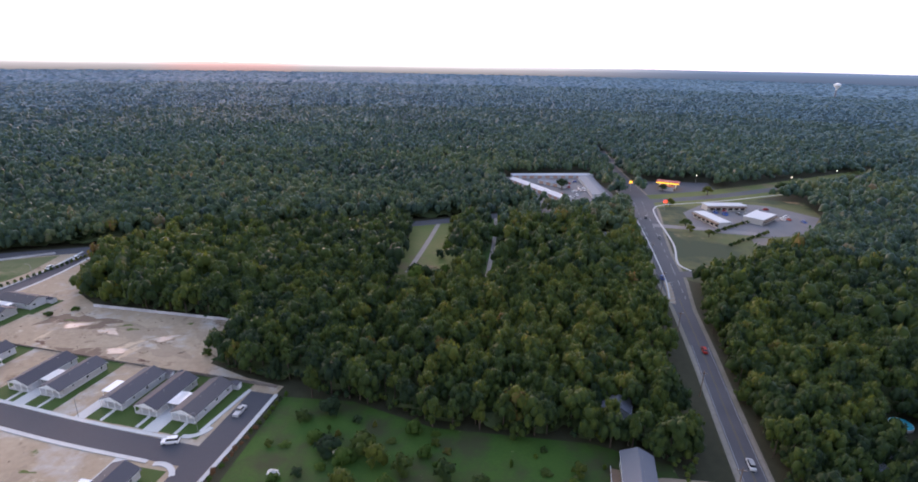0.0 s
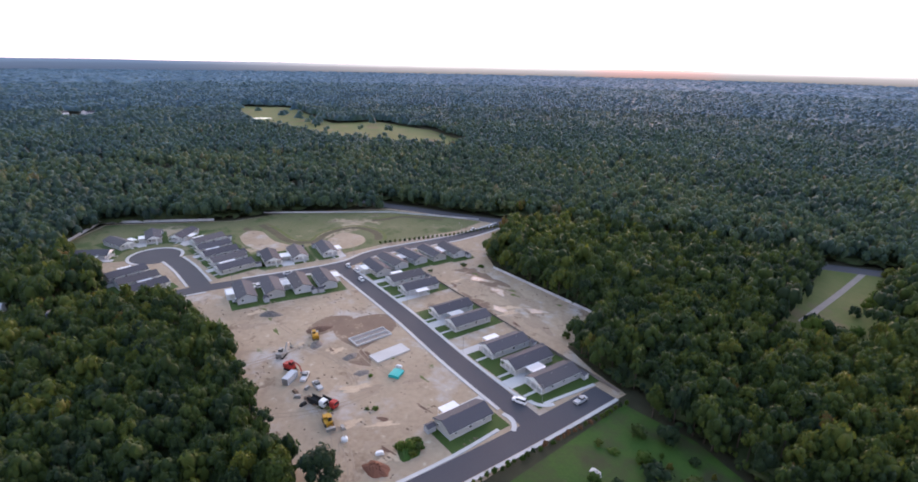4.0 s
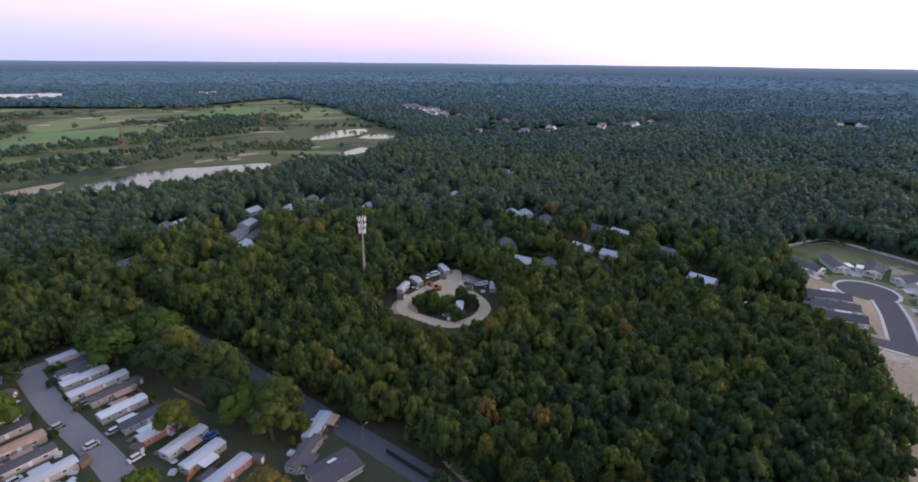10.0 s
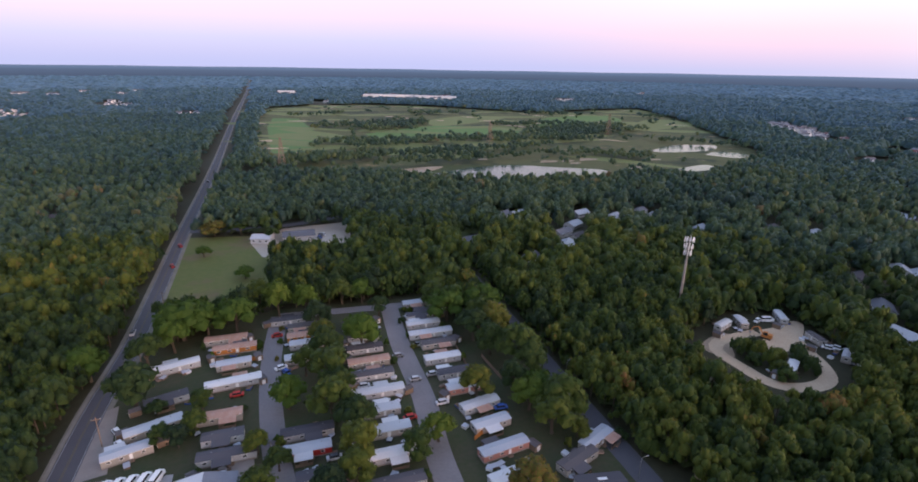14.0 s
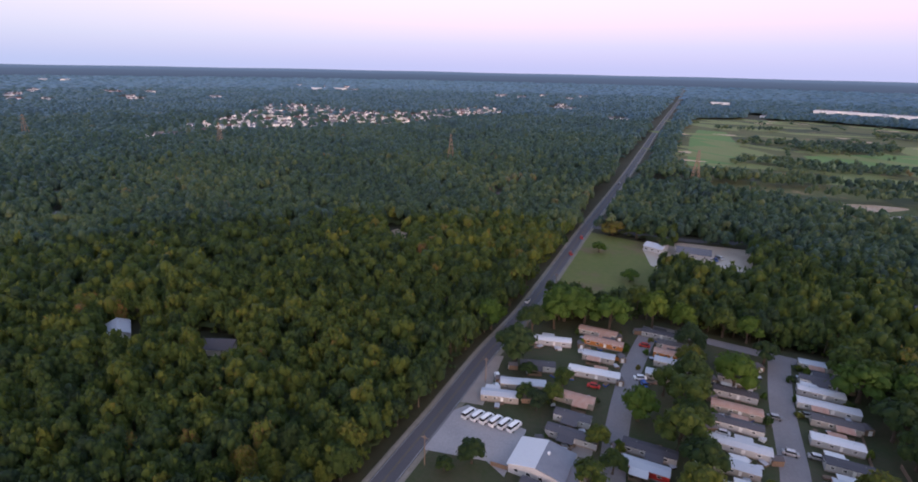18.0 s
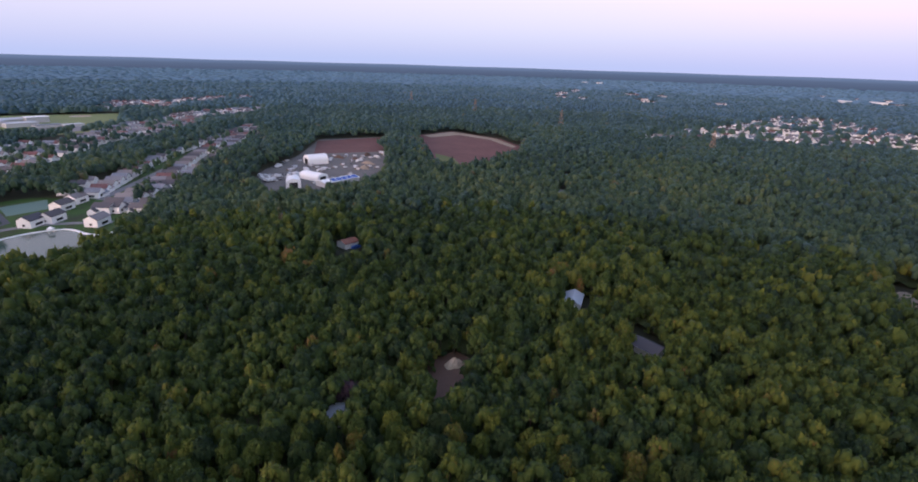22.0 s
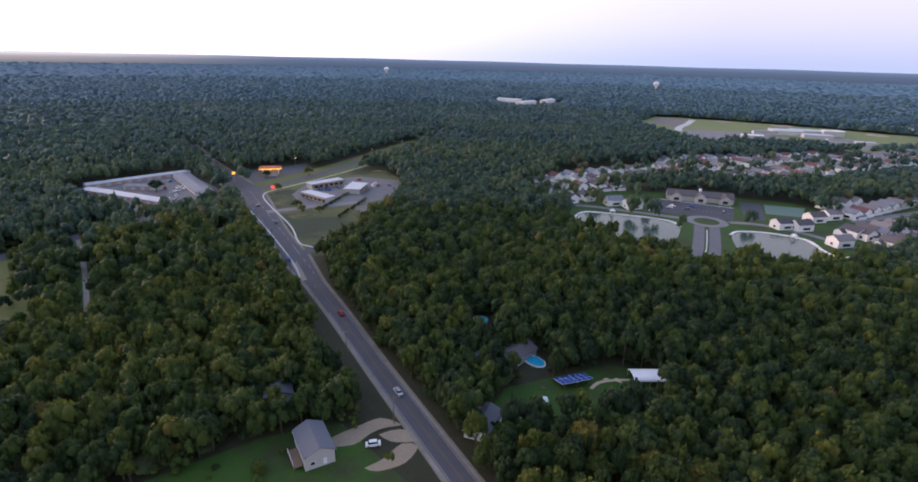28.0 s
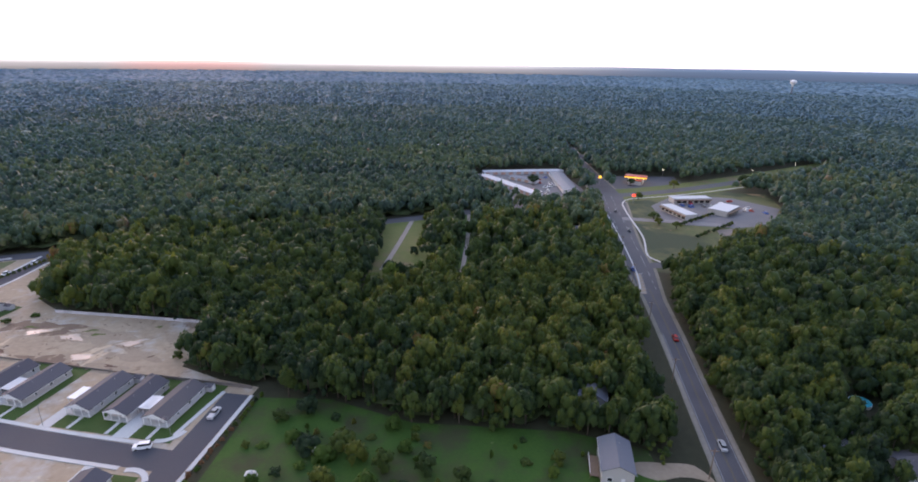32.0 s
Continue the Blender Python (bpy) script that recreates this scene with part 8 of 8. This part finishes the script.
FAR_HAMLETS = [(1890, -1515, 6), (1754, -1329, 6), (1667, -1638, 6), (1579, -1708, 6), (-756, -1913, 6), (-812, -1887, 6), (-908, -1800, 7), (-975, -1768, 7), (-490, -2100, 4), (-464, -1614, 2), (-870, -221, 1), (-910, -202, 2), (-961, -151, 2), (-1010, -106, 3), (-1090, -60, 2), (-1198, 274, 3), (-1135, -615, 7), (-1093, -547, 6), (-993, -450, 3), (-796, -313, 2), (-832, -245, 2),
               (-955, -332, 2), (-830, -1735, 5), (-890, -1670, 5), (-1300, -1450, 4), (1560, -1195, 6), (1500, -1230, 5), (1330, -1370, 5), (1200, -1560, 5), (60, -2200, 5), (340, -2250, 5), (72, -1774, 4), (-90, -1330, 4),
               (1420, 140, 9), (1560, -60, 9), (1195, -85, 10), (1440, -1450, 5), (1350, 60, 6)]


FAR_SHEDS = [(-718, -1841, 50), (-766, -1820, 55), (-812, -1780, 55), (-854, -1726, 50), (-890, -1700, 45), (-928, -1668, 50), (-487, -2163, 80), (1076, 973, 20), (1051, 893, 100), (1155, 906, 110), (1238, -2327, 70), (1150, -2400, 70), (2868, -2480, 30), (2950, -2420, 30)]
FAR_HAMLETS += [(1817, -1384, 6), (2025, -1610, 7), (1729, -1666, 6), (1607, -1725, 4), (1539, -2715, 9), (1360, -2652, 9), (1233, -2666, 6), (354, -2292, 9), (252, -2208, 9), (176, -2388, 7), (90, -1671, 5), (52, -1631, 5), (1064, -2367, 5), (9, -2429, 4),
                (-1280, -1484, 5), (-1965, -1715, 4), (-1265, -1445, 3), (-2030, -1776, 4), (-1167, -632, 7), (-1107, -571, 7), (-1031, -500, 7), (-986, -447, 5), (-1594, -556, 3)]


# ---------------------------------------------------------------- gardens, single trees, shrubs
def build_gardens():
    t = thing("canopy_tent", "white arched canopy over a garden store", "canopy")
    prof = [(-3.6, 2.4)] + [(3.8 * math.cos(a), 2.4 + 1.5 * math.sin(a)) for a in np.linspace(math.pi, 0, 9)] + [(3.6, 2.4)] + [(3.6 * math.cos(a), 2.3 + 1.38 * math.sin(a)) for a in np.linspace(0.05, math.pi - 0.05, 9)]
    part("cover", extrude_profile(prof, -6, 6), M["white"], t)
    for x in (-3.6, 3.6):
        for y in (-5.8, 0, 5.8):
            part("post", solid((x - 0.08, y - 0.08, 0, x + 0.08, y + 0.08, 2.5)), M["steel"], t)
    t.matrix_basis = pose(160.5, 69, 0.05, 0, 0, heading(0.75, -0.65))
    t = thing("solar_array", "ground-mounted array of dark blue solar panels", "solar panels")
    for k in range(6):
        for j in range(3):
            p = part("panel", solid((-0.95, -0.96, 0, 0.95, 0.96, 0.05)), M["solar"], t)
            p.matrix_basis = Matrix.Translation((-5.3 + 2.12 * k, -2.2 + 2.14 * j, 1.0 + 0.55 * (j + 0.5))) @ Matrix.Rotation(radians(14), 4, "X")
    backing = part("frame", solid((-6.42, -3.3, -0.04, 6.42, 3.3, 0.02)), M["trim"], t)
    backing.matrix_basis = Matrix.Translation((0, -0.06, 1.80)) @ Matrix.Rotation(radians(14.4), 4, "X")
    for x in (-5, 0, 5):
        part("strut", tube([(x, -2.6, 0), (x, -2.6, 0.95)], [0.06, 0.06], 5), M["steel"], t)
        part("strut", tube([(x, 2.6, 0), (x, 2.6, 2.1)], [0.06, 0.06], 5), M["steel"], t)
    t.matrix_basis = pose(139, 86, 0.05, 0, 0, heading(0.4, 0.92) + 180)
    t = thing("pool", "bright blue garden pool with a pale edge", "pool")
    part("rim", tube([(0, 0, 0), (0, 0, 0.5)], [3.2, 3.2], 18), M["trim"], t)
    part("water", tube([(0, 0, 0.5), (0, 0, 0.53)], [2.9, 2.9], 18), M["pool"], t)
    t.matrix_basis = Matrix.Translation((139, 104, 0.05)) @ Matrix.Diagonal((1, 1.5, 1, 1))
    t = thing("pool", "turquoise covered pool among trees", "pool")
    part("rim", tube([(0, 0, 0), (0, 0, 1.1)], [3.4, 3.4], 18), M["trim"], t)
    part("cover", tube([(0, 0, 1.1), (0, 0, 1.2)], [3.3, 3.2], 18), M["teal_pool"], t)
    t.matrix_basis = pose(146, 141, 0.05)
    t = thing("gazebo", "small white garden gazebo on a lawn", "gazebo")
    part("roof", tube([(0, 0, 2.3), (0, 0, 3.4)], [2.1, 0.1], 4), M["white"], t)
    for x, y in ((-1.3, -1.3), (1.3, -1.3), (1.3, 1.3), (-1.3, 1.3)):
        part("post", solid((x - 0.06, y - 0.06, 0, x + 0.06, y + 0.06, 2.35)), M["trim"], t)
    t.matrix_basis = pose(120.5, 85, 0.05)
    ribbon("garden_track", [(157, 73), (152, 77), (146, 80), (141, 79.5)], 1.4, 0.07, M["pale_sand"], step=2)
    for x, y in ((150, 79), (109, 84), (153, 76)):
        mound("sand_pile", "small pale pile of sand on a garden path", x, y, 1.6, 1.1, 0.5, M["pale_sand"], int(x))
    # broad park trees between the mobile homes
    maple = [tree_kind(40 + s, M["leaf_light"], "broad bright green shade tree between mobile homes", 260, size=0.17, group="shade trees in the park") for s in range(3)]
    oak = [tree_kind(50 + s, M["leaf_ob"], "broad dark green shade tree between mobile homes", 260, size=0.17, group="shade trees in the park") for s in range(2)]
    spots = [(-7, -222, 7.5, 15, 0), (-27, -218, 6.5, 14, 0), (10, -180, 6.5, 14, 1), (-46, -226, 5, 15, 0), (-57, -221, 4.5, 14, 0), (-69, -181, 6.0, 13, 0), (-50, -162, 6.0, 13, 1), (-45, -143, 5.5, 13, 1), (-61, -113, 4.0, 9, 1),
             (-111, -186, 7.5, 14, 0), (-127, -182, 7.0, 14, 0), (-103, -103, 5.5, 12, 1), (-92, -130, 4.5, 11, 1), (-70, -117, 4.0, 9, 0), (-34, -155, 5.0, 11, 0), (-82, -86, 4.5, 10, 1), (-118, -142, 6.5, 14, 1), (-111, -108, 6, 13, 1),
             (15, -122, 3.4, 7, 1), (-18, -121, 3.6, 8, 1), (22, -117, 2.2, 4, 1), (-46, -120, 5, 12, 1), (-54, -178, 5, 13, 1), (-49, -132, 5, 12, 1), (-34, -110, 4, 10, 1), (-112, -165, 6, 13, 1), (-122, -165, 6, 13, 1), (-21, -138, 3, 7, 1), (-25, -128, 3, 7, 1),
             (-106, -128, 4, 10, 1), (-104, -116, 5, 11, 0), (-109, -98, 3.2, 6, 1), (-1, -152, 3, 7, 1), (-6, -157, 3.2, 7, 1), (4, -172, 2.6, 5, 1), (24, -205, 5, 12, 0), (-12, -228, 6, 13, 0), (-40, -238, 5, 13, 1),
             (-101, 61, 4.5, 11, 1), (97, 470, 4.5, 9, 1), (150, 520, 5, 11, 1), (146, 505, 4, 10, 1), (176, 416, 3, 6, 1), (166, 360, 3, 5, 1), (163, 345, 2.6, 5, 1), (172, 336, 2.6, 5, 1), (226, 458, 3.5, 7, 1), (190, 470, 3, 6, 1), (300, 470, 4.5, 9, 1), (312, 476, 4, 8, 1), (-34, -365, 7, 9, 1), (-50, -362, 6, 9, 1), (-24, -325, 3.5, 6, 0), (-40, -280, 4, 6, 0), (-66, -340, 3.5, 8, 1), (-75, -225, 5, 11, 1), (-118, -212, 5, 12, 1), (-112, -200, 5, 12, 1), (-116, -190, 5, 13, 1), (-120, -174, 5, 12, 1), (-112, -152, 5, 12, 1), (-117, -132, 5, 12, 1), (-110, -120, 4.5, 10, 0), (-56, -192, 4, 10, 1), (-58, -205, 4.5, 12, 1),
             (-44, -172, 4, 10, 1), (-50, -152, 4.5, 11, 1), (-42, -112, 4, 10, 1), (-40, -98, 4, 10, 1), (-3, -213, 5, 13, 0), (-16, -220, 5.5, 13, 0), (6, -206, 5, 12, 1), (-9, -168, 3, 7, 1), (3, -156, 2.8, 6, 1), (-86, -205, 4, 9, 1), (-84, -222, 4.5, 11, 0)]
    used = set()
    rng = random.Random(9)
    for x, y, r, h, kind in spots:
        k = rng.choice(oak if kind else maple)
        o = k if k not in used else copy_thing(k, Matrix())
        used.add(k)
        o.matrix_basis = Matrix.Translation((x, y, 0)) @ Matrix.Rotation(rng.uniform(0, 6.28), 4, "Z") @ Matrix.Diagonal((1.55 * r, 1.55 * r, 1.1 * h, 1))
    for x, y, r, h in ((137, -37, 5, 11), (-52, 92, 5, 8)):
        o = tree_kind(70 + int(r), M["leaf_purple"], "round dark purple-leaved tree", 260, size=0.17, group="purple-leaved trees")
        o.matrix_basis = Matrix.Translation((x, y, 0)) @ Matrix.Diagonal((r, r, h, 1))
    # young hedge along the side street, shrubs in the meadow and on the old lot
    def bush_kind(seed, material, label, group):
        v, f, _ = crown_shape(np.random.default_rng(seed), 60, 7, 0.3)
        v[:, 2] -= 0.12
        t = thing("shrub", label, "shrub", group)
        me = mesh_from("foliage", v, f, None, [material])
        c = new("foliage", me)
        c.parent = t
        return t
    hedge = [bush_kind(80, M["leaf_ob"], "small young evergreen in a hedge row", "young hedge"), bush_kind(81, M["leaf_light"], "small yellow-green shrub in a hedge row", "young hedge"),
             bush_kind(82, M["rust_leaf"], "small dried brown shrub in a hedge row", "young hedge")]
    wild = [bush_kind(83, M["leaf_ob"], "wild green bush in a meadow", "meadow bushes"), bush_kind(84, M["leaf_light"], "bright green bush in a meadow", "meadow bushes")]
    used = set()

    def plant(k, x, y, r, h):
        o = k if k not in used else copy_thing(k, Matrix())
        used.add(k)
        o.matrix_basis = Matrix.Translation((x, y, 0)) @ Matrix.Rotation(rng.uniform(0, 6.28), 4, "Z") @ Matrix.Diagonal((r, r, h, 1))

    for i in range(38):
        f = i / 37
        x, y = -57.5 - 21 * f + rng.uniform(-0.4, 0.4), 152 - 88 * f
        plant(hedge[2] if 0.18 < f < 0.42 and rng.random() < 0.6 else rng.choice(hedge[:2]), x, y, rng.uniform(0.7, 1.1), rng.uniform(1.4, 2.4))
    for x, y, r, h in ((-37, 126, 4.5, 5), (-31, 122, 4, 4.5), (-26, 127, 4.5, 6), (-22, 121, 4, 7), (-42, 131, 3, 3), (-14, 118, 3.5, 6), (-8, 124, 2.5, 4), (-2, 116, 3.5, 6), (-30, 112, 4, 6), (-18, 108, 4, 7),
                       (-48, 140, 3, 4), (-40, 143, 4, 6), (36, 118, 2.5, 4), (-55, 128, 1.5, 2), (8, 112, 3, 5), (-45, 105, 3, 4), (20, 133, 3, 6), (-12, 134, 3, 5)):
        plant(rng.choice(wild + wild[:1]), x, y, r, h)
    for x, y, r, h in ((-95, 88, 2.6, 3.2), (-97, 86, 2.2, 2.6), (-93, 89.5, 2.0, 2.4), (-95.5, 91, 1.8, 2.2), (-92.5, 86.5, 1.6, 1.8), (-133, 104, 1.2, 0.8), (-117, 93, 1.4, 0.9), (-119, 91, 1.0, 0.7),
                       (-180, 208, 2.2, 2.2), (-172, 214, 2.0, 1.8), (-188, 190, 1.6, 1.2), (-96, 178, 2.2, 3.0), (-98, 186, 2.6, 3.6), (-95, 194, 2.2, 3.0)):
        plant(rng.choice(wild), x, y, r, h)
    for i in range(46):
        x, y = rng.uniform(-58, 46), rng.uniform(100, 140)
        q, v = np.array([x]), np.array([y])
        if inside(MEADOW, q, v)[0] and not inside(STREET_EDGE, q, v)[0]:
            plant(rng.choice(wild), x, y, rng.uniform(0.7, 2.2), rng.uniform(0.8, 2.8))
    for x, y in ((-207, -99), (-203, -92), (-211, -94), (-205, -104), (-200, -97), (-214, -87), (-210, -104), (-202, -88), (-200, -104), (-218, -90), (-199, -84), (-212, -82)):
        plant(wild[0], x, y, rng.uniform(3, 4.5), rng.uniform(5, 9))
    for i in range(110):
        x, y = rng.uniform(-30, 85), rng.uniform(232, 385)
        if inside(OLD_LOT, np.array([x]), np.array([y]))[0] and not near_line(GRAVEL_1, np.array([x]), np.array([y]), 5.5)[0] and not near_line(GRAVEL_2, np.array([x]), np.array([y]), 6)[0] and not (x < -22 and y > 300) and not near_line(HIGHWAY, np.array([x]), np.array([y]), 13)[0]:
            plant(rng.choice(wild), x, y, rng.uniform(3, 6), rng.uniform(4, 9))
    for i in range(26):
        plant(hedge[0], 178 + 3.4 * (i % 13) + rng.uniform(-1, 1), 318 + (i % 13) * 2.4 + (i // 13) * 26, 1.6, 2.6)
    for i in range(64):
        x, y, k, turn = MOBILE[rng.randrange(len(MOBILE) - 12)]
        plant(rng.choice(wild + [hedge[0]]), x + rng.choice((-1, 1)) * rng.uniform(7.5, 9.5), y + rng.uniform(-4.5, 4.5), rng.uniform(1.0, 2.2), rng.uniform(1.6, 4.2))
    for i in range(30):
        f = i / 29
        plant(hedge[0], -238 + 10 * math.sin(f * 2) + 22 * f - 4, 200 + 82 * f, 1.0, 2.2)


# small openings in the woods round houses, a little longer on the open side
for hx, hy, _, _k in WOOD_HOUSES:
    hd = math.hypot(hx, hy)
    for step_in in ((0, 9), (hd * 0.035, 8), (hd * 0.065, 6.5)) if hd > 200 else ((5.0, 5.0 if hy > 100 else 3.6),):
        GAPS.append((hx * (1 - step_in[0] / hd), hy * (1 - step_in[0] / hd), step_in[1]))
for hx, hy, _n in FAR_HAMLETS:
    hd = math.hypot(hx, hy)
    LANES.append(([(hx * 1.01, hy * 1.01), (hx * (0.93 if hd > 1100 else 0.95), hy * (0.93 if hd > 1100 else 0.95))], 27))
for hx, hy, _turn in FAR_SHEDS:
    LANES.append(([(hx * 1.01, hy * 1.01), (hx * 0.93, hy * 0.93)], 42))
for gx, gy, gr in ((-640, -465, 45), (-600, -440, 38), (-690, -500, 48), (-655, -420, 40), (-612, -395, 36), (-530, -372, 32), (-495, -350, 24), (297, -77, 10), (285, -74, 10.5), (273, -71, 10), (262, -68, 8), (299, -52, 6), (290, -50, 5), (139, 104, 8), (134, 101, 7), (146, 141, 6.5), (141, 136, 6), (136, 131, 5), (107, -322, 11), (-99, -77, 12), (-120, -70, 5), (135, -163, 6), (-210, -140, 3), (148, -31, 6), (71, 108, 9), (72, 100, 8), (77, 96, 7), (82, 101, 5), (149, -82, 6), (140, -80, 5), (133, -76, 4)):
    GAPS.append((gx, gy, gr))

build_ground()
build_roads()
build_backdrop()
build_development()
build_mobile_park()
build_wood_houses()
build_site()
build_clods()
build_masts()
build_estates()
build_vehicles()
build_gardens()
build_woods()
build_tree_things()
